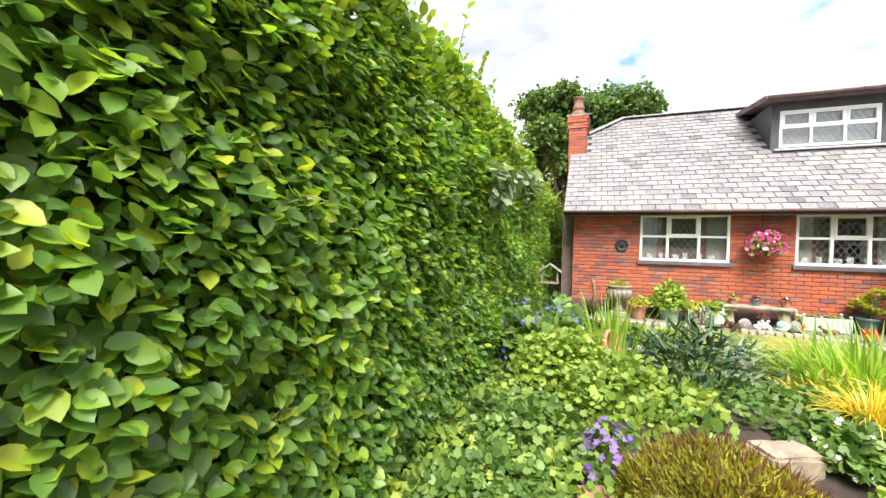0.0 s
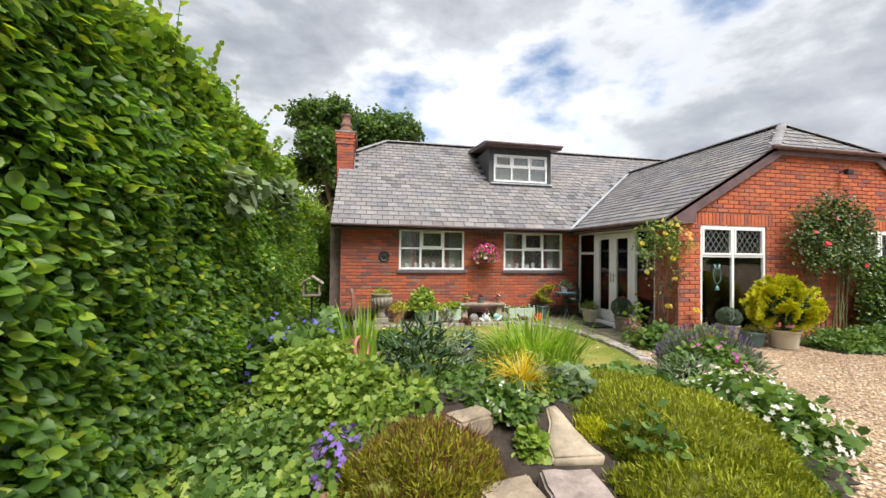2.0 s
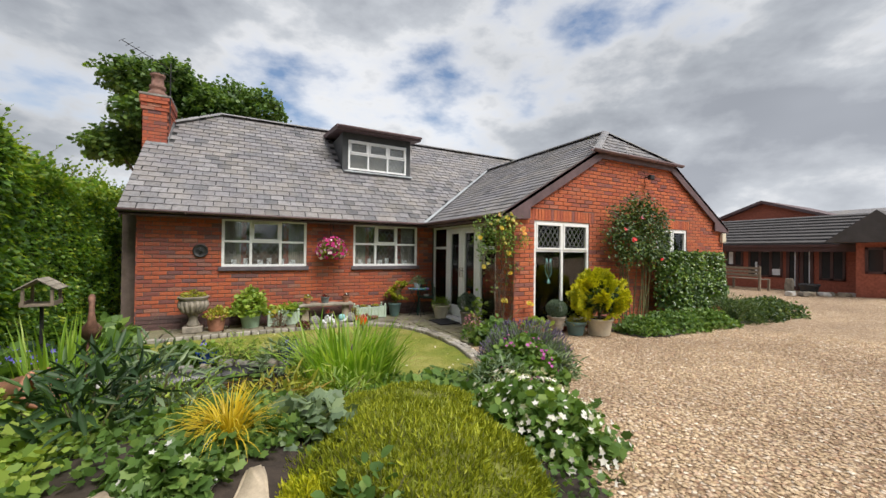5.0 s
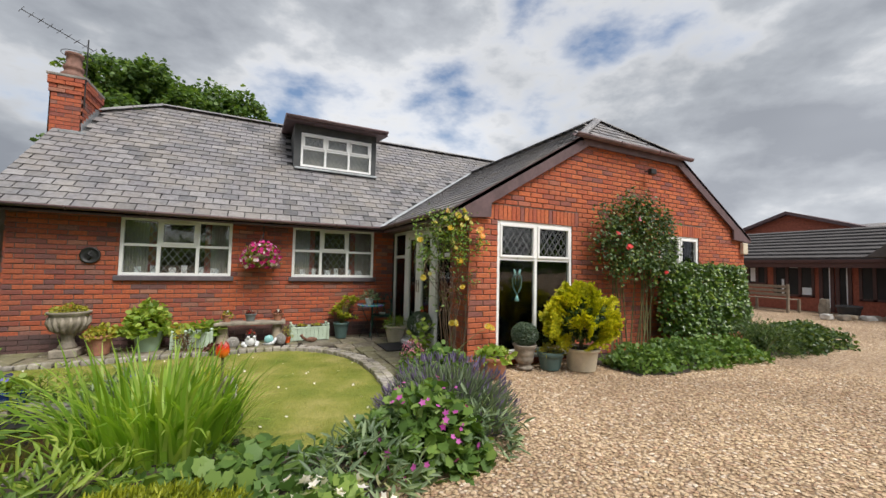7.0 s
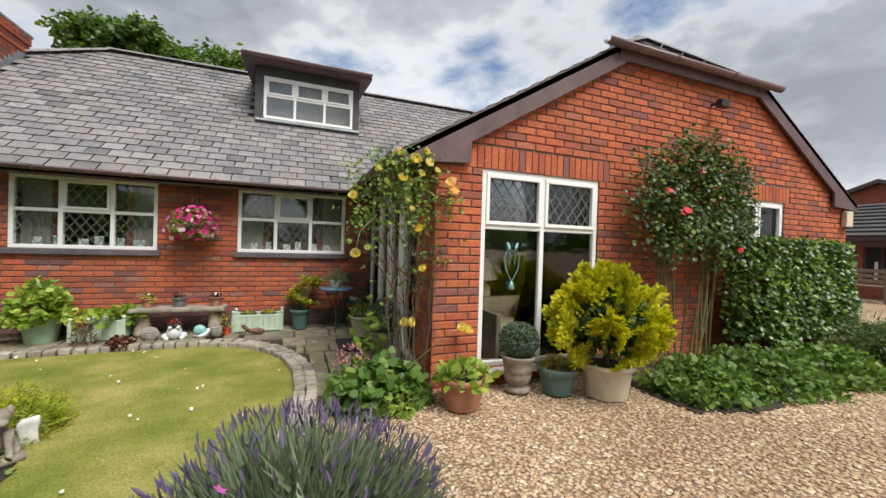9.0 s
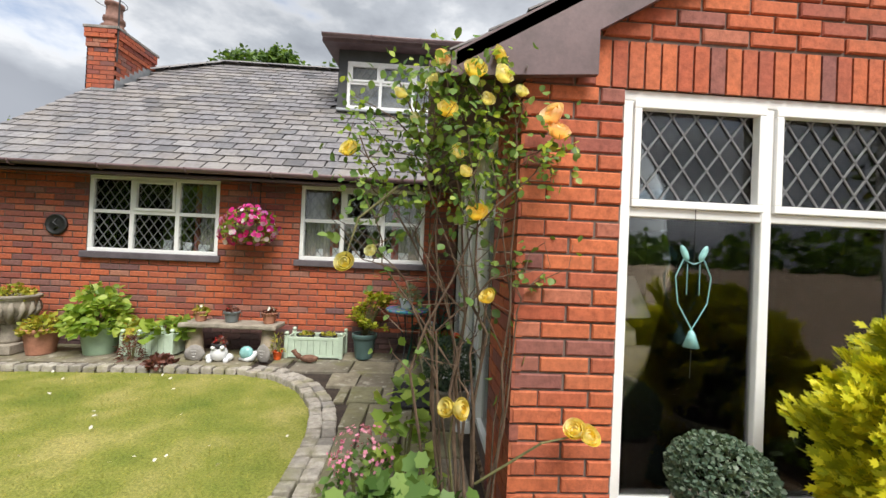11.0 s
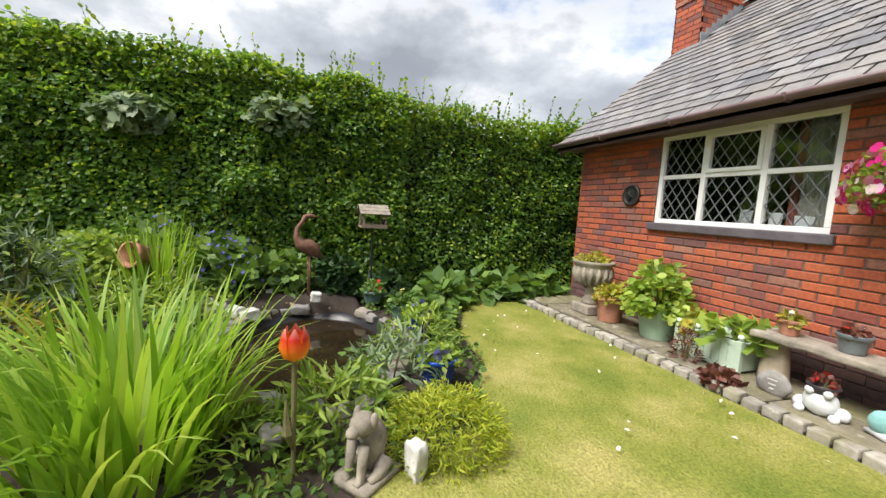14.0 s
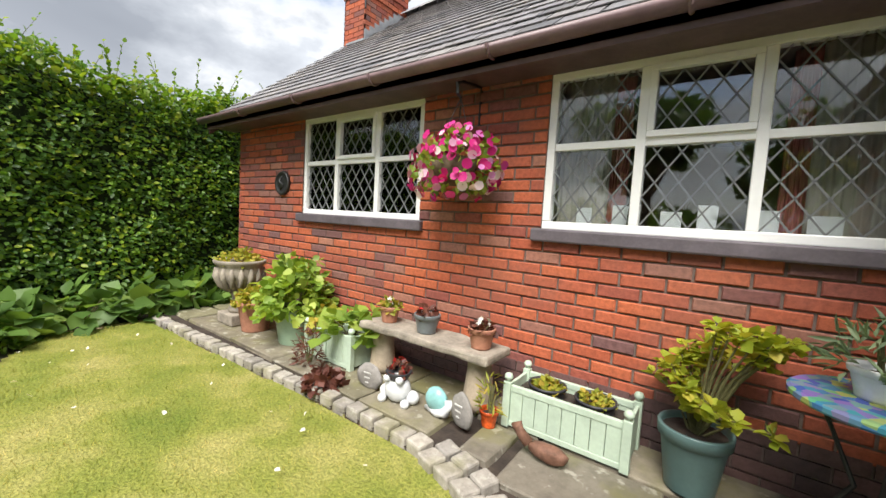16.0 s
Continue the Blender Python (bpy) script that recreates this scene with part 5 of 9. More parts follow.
def unit(a):
    return a / np.maximum(np.linalg.norm(a, axis=1, keepdims=True), 1e-6)


def leaves(name, pts, grow, face, size, mat, shape="round", parent=None, spread=0.5):
    """Many leaves in one mesh. pts: where each is fixed; grow: the way it points; face: the way its upper side looks."""
    pts, n = np.asarray(pts, float), len(pts)
    if n == 0:
        return None
    grow = unit(np.broadcast_to(np.asarray(grow, float), (n, 3)) + RNG.normal(0, spread, (n, 3)))
    face = np.broadcast_to(np.asarray(face, float), (n, 3)) + RNG.normal(0, spread, (n, 3))
    side = unit(np.cross(grow, face))
    up = np.cross(side, grow)
    size = np.broadcast_to(np.asarray(size, float), (n,)) * RNG.uniform(0.65, 1.25, n)
    tv, tf = LEAF[shape]
    tv = np.array(tv, float)
    v = pts[:, None, :] + size[:, None, None] * (tv[None, :, 0:1] * side[:, None, :] + tv[None, :, 1:2] * grow[:, None, :] + tv[None, :, 2:3] * up[:, None, :])
    k = len(tv)
    loops = np.concatenate([np.array(f) for f in tf])
    counts = np.array([len(f) for f in tf])
    all_loops = (loops[None, :] + k * np.arange(n)[:, None]).ravel()
    all_counts = np.tile(counts, n)
    me = bpy.data.meshes.new(name)
    me.vertices.add(n * k)
    me.vertices.foreach_set("co", v.ravel())
    me.loops.add(len(all_loops))
    me.loops.foreach_set("vertex_index", all_loops.astype(np.int32))
    me.polygons.add(len(all_counts))
    me.polygons.foreach_set("loop_start", (np.cumsum(all_counts) - all_counts).astype(np.int32))
    me.polygons.foreach_set("loop_total", all_counts.astype(np.int32))
    me.update(calc_edges=True)
    me.materials.append(MAT[mat])
    ob = new(name, me)
    if parent is not None:
        ob.parent = parent
    return ob


def straps(name, n, radius, length, width, mat, parent, lean=0.5, droop=0.6, rx=1.0, ry=1.0):
    """Strap leaves that rise from a clump and arch over."""
    verts, faces, S = [], [], 6
    for i in range(n):
        a, r = RNG.uniform(0, 2 * math.pi), radius * math.sqrt(RNG.uniform())
        bx, by = r * math.cos(a) * rx, r * math.sin(a) * ry
        d = a + RNG.normal(0, 0.5)
        L, w = length * RNG.uniform(0.6, 1.1), width * RNG.uniform(0.7, 1.2)
        le, dr = lean * RNG.uniform(0.1, 1.0) * (0.3 + r / max(radius, 1e-3)), droop * RNG.uniform(0.1, 1.1)
        tw = RNG.uniform(0, math.pi)
        o = len(verts)
        x = z = 0.0
        for s in range(S + 1):
            t = s / S
            ang = le + dr * t * t * 1.6
            if s:
                x += L / S * math.sin(ang)
                z += L / S * math.cos(ang)
            ww = w * (1 - t ** 2.2) * 0.5 + 0.0004
            cx, sx = math.cos(d), math.sin(d)
            ux, uy = -math.sin(d) * math.cos(tw * 0.3), math.cos(d) * math.cos(tw * 0.3)
            verts += [(bx + cx * x + ux * ww, by + sx * x + uy * ww, z), (bx + cx * x - ux * ww, by + sx * x - uy * ww, z + ww * 0.3)]
            if s:
                faces.append((o + 2 * s - 2, o + 2 * s - 1, o + 2 * s + 1, o + 2 * s))
    return tagged(raw(name, verts, faces, mat, parent, True), kind="stuff")


def dome(n, rx, ry, rz, z0=0.0, inner=0.55, lump=0.25, seed=0.0, low=-0.2):
    """Points through the outer shell of an uneven crown, and the way out at each."""
    d = unit(RNG.normal(0, 1, (n * 2, 3)))
    d = d[d[:, 2] > low][:n]
    r = RNG.uniform(inner, 1.0, len(d)) ** 0.6
    k = np.array([1 + lump * noise.noise(Vector(v) * 2.3 + Vector((seed, seed * 2, 0))) for v in d])
    p = d * (r * k)[:, None] * np.array([rx, ry, rz]) + np.array([0, 0, z0])
    return p, d


def plant(name, label, category, x, y, r, h, n, size, mat, shape="round", z=None, group="", stems=5, spread=0.6, up=0.4, low=-0.1, inner=0.45, lump=0.3, base=0.0, parent=None, stem_mat="stem"):
    """A leafy plant: stems and a crown of leaves."""
    zz = land(x, y) if z is None else z
    rx, ry = r if isinstance(r, tuple) else (r, r)
    t = thing(name, label, category, (x, y, zz), group=group) if parent is None else parent
    bm = bmesh.new()
    for i in range(stems):
        a, q = RNG.uniform(0, 6.28), RNG.uniform(0.2, 0.75)
        e = (rx * q * math.cos(a), ry * q * math.sin(a), base + h * RNG.uniform(0.5, 0.85))
        tube(bm, [(e[0] * 0.15, e[1] * 0.15, -0.03 if parent is None else base - 0.03), (e[0] * 0.55, e[1] * 0.55, base + (e[2] - base) * 0.55), e], [0.008, 0.006, 0.003], 5)
    if stems:
        tagged(part("stems", bm, stem_mat, t), kind="stuff")
    half = h * 0.5 if low < -0.5 else 0.0
    p, d = dome(n, rx, ry, h - half, base + half, inner, lump, x * 3 + y, low)
    p[:, 2] = np.maximum(p[:, 2], base + 0.01)
    tagged(leaves("foliage", p, d * np.array([1, 1, 0.5]), d + np.array([0, 0, up]), size, mat, shape, t, spread), kind="stuff")
    return t


def blooms(t, pts, face, size, mat, shape="petal5", name="blossom", spread=0.35):
    f = np.broadcast_to(np.asarray(face, float), (len(pts), 3))
    g = np.cross(f, RNG.normal(0, 1, (len(pts), 3)))
    o = leaves(name, pts, g, f, size, mat, shape, t, spread)
    return tagged(o, kind="stuff") if o else None


# ---------------- hedge ----------------
hedge = thing("hedge", "tall clipped beech hedge, dense green, pale young shoots and a top painted as if backlit", "hedge", (0, 0, 0))


def hedge_top(y):
    return 2.72 + 0.10 * math.sin(y * 0.9) + (0.06 if y < -6 else 0.0) - (0.12 if y > -1.5 else 0.0) + 0.12 * noise.noise((y * 1.7, 0, 4))


def hedge_face(y, z):
    return -0.36 + 0.13 * noise.noise((y * 1.1, z * 1.1, 0)) + 0.07 * noise.noise((y * 3.5, z * 3.5, 7)) - 0.16 * max(0.0, z - 2.1) - (0.12 if y > -2.5 else 0.0)


# sheet behind the leaves, coloured as dark as the hedge's inner shade
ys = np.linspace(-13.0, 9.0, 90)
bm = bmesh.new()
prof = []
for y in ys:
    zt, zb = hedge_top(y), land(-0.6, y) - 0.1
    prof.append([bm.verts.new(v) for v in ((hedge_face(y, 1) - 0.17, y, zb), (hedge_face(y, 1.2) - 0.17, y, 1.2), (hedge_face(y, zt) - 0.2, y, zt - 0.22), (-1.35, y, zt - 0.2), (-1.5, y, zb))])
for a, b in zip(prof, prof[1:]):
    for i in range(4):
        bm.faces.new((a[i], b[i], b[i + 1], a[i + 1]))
part("twig_core", bm, "hedge_inner_shade", hedge, "near-black sheet standing in for the hedge's shaded inside")


def hedge_patch(n, y0, y1, size, depth):
    y = RNG.uniform(y0, y1, n)
    zt = np.array([hedge_top(v) for v in y])
    zb = np.array([land(-0.3, v) for v in y])
    z = zb + (zt - zb) * RNG.uniform(0.0, 1.02, n)
    x = np.array([hedge_face(a, b) for a, b in zip(y, z)]) - RNG.uniform(0, 1, n) ** 1.5 * depth
    grow = np.stack([np.full(n, 0.55), RNG.normal(0, 0.6, n), np.full(n, -0.28)], 1)
    face = np.stack([np.full(n, 0.85), RNG.normal(0, 0.35, n), np.full(n, 0.8)], 1)
    tagged(leaves("foliage", np.stack([x, y, z], 1), grow, face, size, "hedge_leaf", "beech", hedge, 0.36), kind="stuff")


hedge_patch(36000, -10.5, -6.6, 0.060, 0.2)
hedge_patch(30000, -6.6, -2.5, 0.062, 0.18)
hedge_patch(21000, -2.5, 2.2, 0.056, 0.18)
hedge_patch(4000, 2.2, 9.0, 0.085, 0.15)
hedge_patch(1800, -13.0, -10.5, 0.09, 0.15)
# yellower leaves over the top: light through the rim put into their colour
n = 9000
y = RNG.uniform(-11, 6, n)
x = RNG.uniform(-1.45, -0.32, n)
z = np.array([hedge_top(v) for v in y]) - 0.14 + RNG.uniform(-0.12, 0.1, n) - 0.1 * np.maximum(0, x + 0.6)
tagged(leaves("tip_foliage", np.stack([x, y, z], 1), (0.25, 0, 0.6), (0.3, 0, 1), 0.065, "hedge_lit_tip", "serrate", hedge, 0.6), kind="stuff")
# the same backlit tint carried down the upper face
n = 5200
y = RNG.uniform(-10.5, 3, n)
z = np.array([hedge_top(v) for v in y]) - 0.04 - 0.42 * RNG.uniform(0, 1, n) ** 1.6
x = np.array([hedge_face(a, b) for a, b in zip(y, z)]) + RNG.uniform(-0.08, 0.05, n)
tagged(leaves("tip_foliage", np.stack([x, y, z], 1), (0.6, 0, 0.15), (0.4, 0, 1), 0.058, "hedge_lit_tip", "beech", hedge, 0.5), kind="stuff")
# loose shoots above the clipped top and out of the face
sp, sg = [], []
bm = bmesh.new()
for i in range(190):
    if i < 130:
        b = Vector((RNG.uniform(-0.95, -0.42), RNG.uniform(-9.5, 3), 0))
        b.z = hedge_top(b.y) - 0.1
        e = b + Vector((RNG.uniform(-0.05, 0.3), RNG.normal(0, 0.12), RNG.uniform(0.12, 0.42)))
    else:
        yy, zz = RNG.uniform(-9.0, 0), RNG.uniform(0.5, 2.6)
        b = Vector((hedge_face(yy, zz) - 0.05, yy, zz))
        e = b + Vector((RNG.uniform(0.08, 0.2), RNG.normal(0, 0.08), RNG.uniform(-0.05, 0.12)))
    tube(bm, [b, (b + e) / 2 + Vector((0, 0, 0.03)), e], [0.004, 0.003, 0.0015], 4)
    for k in range(7):
        sp.append(b.lerp(e, (k + 1) / 7))
        sg.append((e - b).normalized() + Vector((0.3 * (-1) ** k, 0.3 * (-1) ** k, 0.1)))
tagged(part("shoot_growth", bm, "stem", hedge), kind="stuff")
tagged(leaves("shoot_leaves", np.array(sp), np.array(sg), (0.3, 0, 1), 0.055, "hedge_lit_tip", "serrate", hedge, 0.35), kind="stuff")
for yy, zz in ((-4.1, 2.15), (-5.6, 2.0)):
    p, d = dome(160, 0.16, 0.42, 0.22, 0, 0.4, 0.3, yy, -1)
    tagged(leaves("sycamore_shoot", p + np.array([hedge_face(yy, zz) + 0.06, yy, zz]), (0.6, 0, -0.35), (0.5, 0, 0.9), 0.12, "leaf_grey", "palm", hedge, 0.4), kind="stuff")

# ---------------- trees behind the house and the far tree belt ----------------
def tree(name, label, x, y, h, spread_r, n, size, trunk_r=0.28, group=""):
    t = thing(name, label, "tree", (x, y, 0), group=group)
    bm = bmesh.new()
    tube(bm, [(0, 0, -0.3), (0.1, 0.05, h * 0.25), (0.05, 0.1, h * 0.5), (0, 0, h * 0.8)], [trunk_r, trunk_r * 0.75, trunk_r * 0.5, trunk_r * 0.15], 9)
    P, G = [], []
    lobes = []
    for i in range(13):
        a, q = i * 2.4, 0.35 + 0.6 * RNG.uniform()
        c = Vector((spread_r * q * math.cos(a), spread_r * q * math.sin(a), h * (0.42 + 0.42 * RNG.uniform())))
        if i < 3:
            c = Vector((RNG.normal(0, 0.5), RNG.normal(0, 0.5), h * (0.78 + 0.05 * i)))
        tube(bm, [(0, 0, h * 0.3), c * 0.55 + Vector((0, 0, h * 0.12)), c], [trunk_r * 0.45, trunk_r * 0.25, 0.03], 6)
        lobes.append((c, spread_r * RNG.uniform(0.36, 0.56)))
    part("trunk", bm, "bark", t)
    for c, r in lobes:
        p, d = dome(n // 13, r, r, r * 0.85, 0, 0.35, 0.55, c.x, -0.8)
        P.append(p + np.array(c))
        G.append(d)
    P, G = np.concatenate(P), np.concatenate(G)
    tagged(leaves("crown", P, G * np.array([1, 1, 0.2]) + np.array([0, 0, -0.3]), G + np.array([0, 0, 0.7]), size, "tree_leaf", "palm", t, 0.55), kind="stuff")
    return t


tree("tree", "large leafy sycamore standing behind the house", -1.0, 12.5, 10.3, 2.3, 24000, 0.17)
tree("tree", "leafy sycamore standing behind the house roof", 1.7, 12.8, 10.1, 2.2, 22000, 0.17)
belt = thing("far_woods", "far belt of dark trees on the horizon", "trees", (0, 0, 0), kind="stuff")
P, G = [], []
for i in range(150):
    a = RNG.uniform(0, 2 * math.pi)
    R_ = RNG.uniform(75, 120)
    cx, cy, r = R_ * math.cos(a), R_ * math.sin(a), RNG.uniform(2.5, 5.0)
    if math.degrees(a) < 100 or math.degrees(a) > 345:
        continue
    p, d = dome(110, r * 1.3, r * 1.3, r * 1.1, r * 0.55, 0.5, 0.5, i, -0.6)
    P.append(p + np.array([cx, cy, 0.2]))
    G.append(d)
P, G = np.concatenate(P), np.concatenate(G)
leaves("tree_crowns", P, G, G + np.array([0, 0, 0.5]), 1.5, "tree_leaf", "palm", belt, 0.5)
# tall trees across the drive, behind the walker, that the windows mirror
for k, (tx, ty, th) in enumerate(((1.0, -24.0, 9.5), (9.0, -27.0, 8.5), (-9.0, -20.0, 9.0))):
    tree("tree", "tall leafy tree across the drive", tx, ty, th, 3.2, 2600, 0.45, 0.3, "trees across the drive")


# ---------------- paving and kerb ----------------
paving = thing("pavement", "worn stone slab paving with mossy joints along the wall", "paving", (0, 0, 0), kind="structure")
base_poly = KERB[:-14]
bm = bmesh.new()
PATIO = base_poly + [(4.95, -3.45), (6.08, -3.45), (6.08, 0.0), (0.15, 0.0), (0.15, -0.98)]
bm.faces.new([bm.verts.new((x, y, -0.085)) for x, y in PATIO])
bmesh.ops.triangulate(bm, faces=bm.faces)
part("bedding", bm, "soil", paving)


def slab_mesh(w, l):
    bm = boxes((-w / 2, w / 2, -l / 2, l / 2, -0.05, 0.0))
    for v in bm.verts:
        v.co.x += random.uniform(-0.012, 0.012)
        v.co.y += random.uniform(-0.012, 0.012)
    top = [e for e in bm.edges if all(v.co.z > -0.01 for v in e.verts)]
    bmesh.ops.bevel(bm, geom=top, offset=0.008, segments=1, affect="EDGES")
    me = bpy.data.meshes.new("slab")
    bm.to_mesh(me)
    bm.free()
    me.materials.append(MAT["slab"])
    return me


def kerb_dist(x, y):
    return min(math.hypot(x - a, y - b) for a, b in KERB)


slabs = []
for (ya, yb, xa, xb) in ((-0.34, 0.0, 0.2, 6.05), (-0.73, -0.36, 0.2, 4.2), (-0.80, -0.36, 4.22, 6.05)):
    x = xa
    while x < xb - 0.15:
        w = min(random.choice((0.42, 0.5, 0.58, 0.7)), xb - x)
        slabs.append((x + w / 2, (ya + yb) / 2, w - 0.018, yb - ya - 0.016))
        x += w
for row, (ya, yb) in enumerate(((-1.22, -0.82), (-1.60, -1.24), (-2.08, -1.62), (-2.46, -2.10), (-2.96, -2.48), (-3.42, -2.98))):
    x = 4.35 if row == 0 else 4.75
    while x < 5.95:
        w = min(random.choice((0.3, 0.42, 0.52)), 6.0 - x)
        slabs.append((x + w / 2, (ya + yb) / 2, w - 0.018, yb - ya - 0.016))
        x += w
for (x, y, w, l) in slabs:
    while x > 3.9 and w > 0.1 and any(inside(LAWN, x - w / 2, y + s * l / 2) or kerb_dist(x - w / 2, y + s * l / 2) < 0.17 for s in (-1, 0, 1)):
        x, w = x + 0.015, w - 0.03
    if inside(LAWN, x, y) or w < 0.1:
        continue
    ob = new("slab", slab_mesh(w, l))
    ob.parent = paving
    ob.matrix_basis = pose(x, y, -0.05 + random.uniform(-0.006, 0.006), random.uniform(-0.8, 0.8), random.uniform(-0.8, 0.8), random.uniform(-0.6, 0.6))
kerb = thing("kerb", "curved edging of small grey stone setts round the lawn", "kerb", (0, 0, 0), kind="structure")
sett_meshes = []
for k in range(4):
    bm = boxes((-0.056, 0.056, -0.055, 0.055, -0.06, 0.02), bevel=0.014)
    for v in bm.verts:
        v.co += Vector([0.006 * noise.noise(v.co * 40 + Vector((k, i, 0))) for i in range(3)])
    me = bpy.data.meshes.new("sett")
    bm.to_mesh(me)
    bm.free()
    me.materials.append(MAT["sett"])
    sett_meshes.append(me)
FINE = [(a[0] + (b[0] - a[0]) * k / 8, a[1] + (b[1] - a[1]) * k / 8) for a, b in zip(KERB, KERB[1:]) for k in range(8)]
acc = 0.0
for a, b in zip(FINE, FINE[1:]):
    acc += math.hypot(b[0] - a[0], b[1] - a[1])
    if acc > 0.122:
        acc = 0.0
        ang = math.degrees(math.atan2(b[1] - a[1], b[0] - a[0]))
        nx, ny = -math.sin(radians(ang)), math.cos(radians(ang))
        for off in ((0.05,) if b[0] < 3.9 else (0.03, 0.135)):
            ob = new("sett", random.choice(sett_meshes))
            ob.parent = kerb
            ob.matrix_basis = pose(b[0] + nx * off, b[1] + ny * off, -0.058 + random.uniform(-0.008, 0.008), random.uniform(-3, 3), random.uniform(-3, 3), ang + random.uniform(-5, 5)) @ Matrix.Diagonal((1, random.uniform(0.85, 1.0), 1, 1))

# ---------------- loose ground cover: gravel stones, grass, petals ----------------
n = 26000
gx, gy = RNG.uniform(3.0, 10.5, n), RNG.uniform(-9.8, -3.4, n)
gz = np.array([land(a, b) for a, b in zip(gx, gy)])
ok = np.array([not (in_bed(a, b) or inside(LAWN, a, b) or (a < 6.05 and b > -3.5) or (b > -4.4 and 8.0 < a)) for a, b in zip(gx, gy)])
gx, gy, gz = gx[ok], gy[ok], gz[ok]
octa = np.array([(1, 0, 0), (0, 1, 0), (-1, 0, 0), (0, -1, 0), (0, 0, 0.7), (0, 0, -0.7)], float)
n = len(gx)
ang, s = RNG.uniform(0, 6.28, n), RNG.uniform(0.010, 0.021, n)
st = np.stack([s * RNG.uniform(0.7, 1.5, n), s * RNG.uniform(0.6, 1.1, n), s * RNG.uniform(0.5, 0.9, n)], 1)
v = octa[None] * st[:, None, :] * RNG.uniform(0.75, 1.2, (n, 6, 1))
vx = v[..., 0] * np.cos(ang)[:, None] - v[..., 1] * np.sin(ang)[:, None] + gx[:, None]
vy = v[..., 0] * np.sin(ang)[:, None] + v[..., 1] * np.cos(ang)[:, None] + gy[:, None]
vz = v[..., 2] + gz[:, None] + 0.005
tri = np.array([(0, 1, 4), (1, 2, 4), (2, 3, 4), (3, 0, 4), (1, 0, 5), (2, 1, 5), (3, 2, 5), (0, 3, 5)])
fs = (tri[None] + 6 * np.arange(n)[:, None, None]).reshape(-1, 3)
gs = raw("gravel_stones", np.stack([vx, vy, vz], -1).reshape(-1, 3), fs.tolist(), "gravel_stones")
tagged(gs, "loose pale brown and pinkish gravel stones", "gravel", kind="stuff")

n = 46000
gx, gy = RNG.uniform(0.2, 5.0, n), RNG.uniform(-5.0, -0.8, n)
ok = np.array([inside(LAWN, a, b) for a, b in zip(gx, gy)])
gx, gy = gx[ok], gy[ok]
gz = np.array([land(a, b) for a, b in zip(gx, gy)]) + 0.018
gr = leaves("lawn_grass", np.stack([gx, gy, gz], 1), (0, 0, 1), (1, 0, 0.2), 0.030, "grass_blades", "needle", None, 0.55)
tagged(gr, "short mown grass blades", "grass", kind="stuff")
n = 90
gx, gy = RNG.uniform(0.8, 4.8, n), RNG.uniform(-4.6, -1.0, n)
ok = np.array([inside(LAWN, a, b) for a, b in zip(gx, gy)])
gx, gy = gx[ok], gy[ok]
tagged(leaves("fallen_petals", np.stack([gx, gy, np.full(len(gx), -0.055)], 1), (1, 0, 0.1), (0, 0, 1), 0.032, "white_petal", "round", None, 0.5), "fallen white petals scattered on the lawn", "petals", kind="stuff")


# ---------------- pots ----------------
def pot_profile(r, h, rim=0.03, foot=0.72):
    return [(0, 0), (r * foot, 0), (r * foot * 1.02, 0.01), (r * 0.93, h - rim * 1.6), (r * 0.94, h - rim * 1.5), (r * 1.03, h - rim * 1.35), (r * 1.05, h - 0.006), (r * 1.03, h), (r * 0.95, h), (r * 0.92, h - 0.02), (r * 0.88, h - 0.04), (0, h - 0.04)]


def pot(name, label, x, y, z, r, h, mat, rim=0.03, foot=0.72, profile=None, group=""):
    t = thing(name, label, "pot", (x, y, z), group=group)
    part("pot_body", lathe(profile or pot_profile(r, h, rim, foot), 30, 0.004), mat, t, "", True)
    bm = lathe([(0, h - 0.028), (r * 0.5, h - 0.022), (r * 0.9, h - 0.03)], 18)
    part("compost", bm, "soil", t, "dark compost")
    return t


PZ = -0.05
# urn
urn = thing("garden_urn", "weathered cast stone urn on a square foot", "urn", (1.07, -0.42, PZ))
urn.matrix_basis = pose(1.07, -0.42, PZ) @ Matrix.Diagonal((0.90, 0.90, 1.10, 1))
part("bowl", lathe([(0, 0.10), (0.11, 0.10), (0.12, 0.13), (0.085, 0.18), (0.075, 0.24), (0.10, 0.27), (0.09, 0.29), (0.17, 0.34), (0.235, 0.42), (0.25, 0.50), (0.235, 0.54), (0.27, 0.56), (0.275, 0.585), (0.25, 0.59), (0.22, 0.56), (0, 0.55)], 32), "stone_cast", urn, "", True)
part("foot", boxes((-0.17, 0.17, -0.17, 0.17, 0, 0.10), bevel=0.012), "stone_cast", urn)
for k in range(16):
    a = 2 * math.pi * k / 16
    bm = bmesh.new()
    tube(bm, [(0.12 * math.cos(a), 0.12 * math.sin(a), 0.31), (0.20 * math.cos(a), 0.20 * math.sin(a), 0.36), (0.245 * math.cos(a), 0.245 * math.sin(a), 0.45), (0.245 * math.cos(a), 0.245 * math.sin(a), 0.52)], [0.02, 0.03, 0.034, 0.012], 7)
    part("flute", bm, "stone_cast", urn, "", True)
plant("urn_planting", "sparse trailing bedding plants in the stone urn", "plant", 1.07, -0.42, 0.21, 0.14, 420, 0.042, "leaf_yellowgreen", "round", PZ + 0.60, low=-0.05)
pot("terracotta_pot", "ribbed terracotta pot with a small plant, by the wall", 1.43, -0.44, PZ, 0.165, 0.29, "terracotta", 0.04)
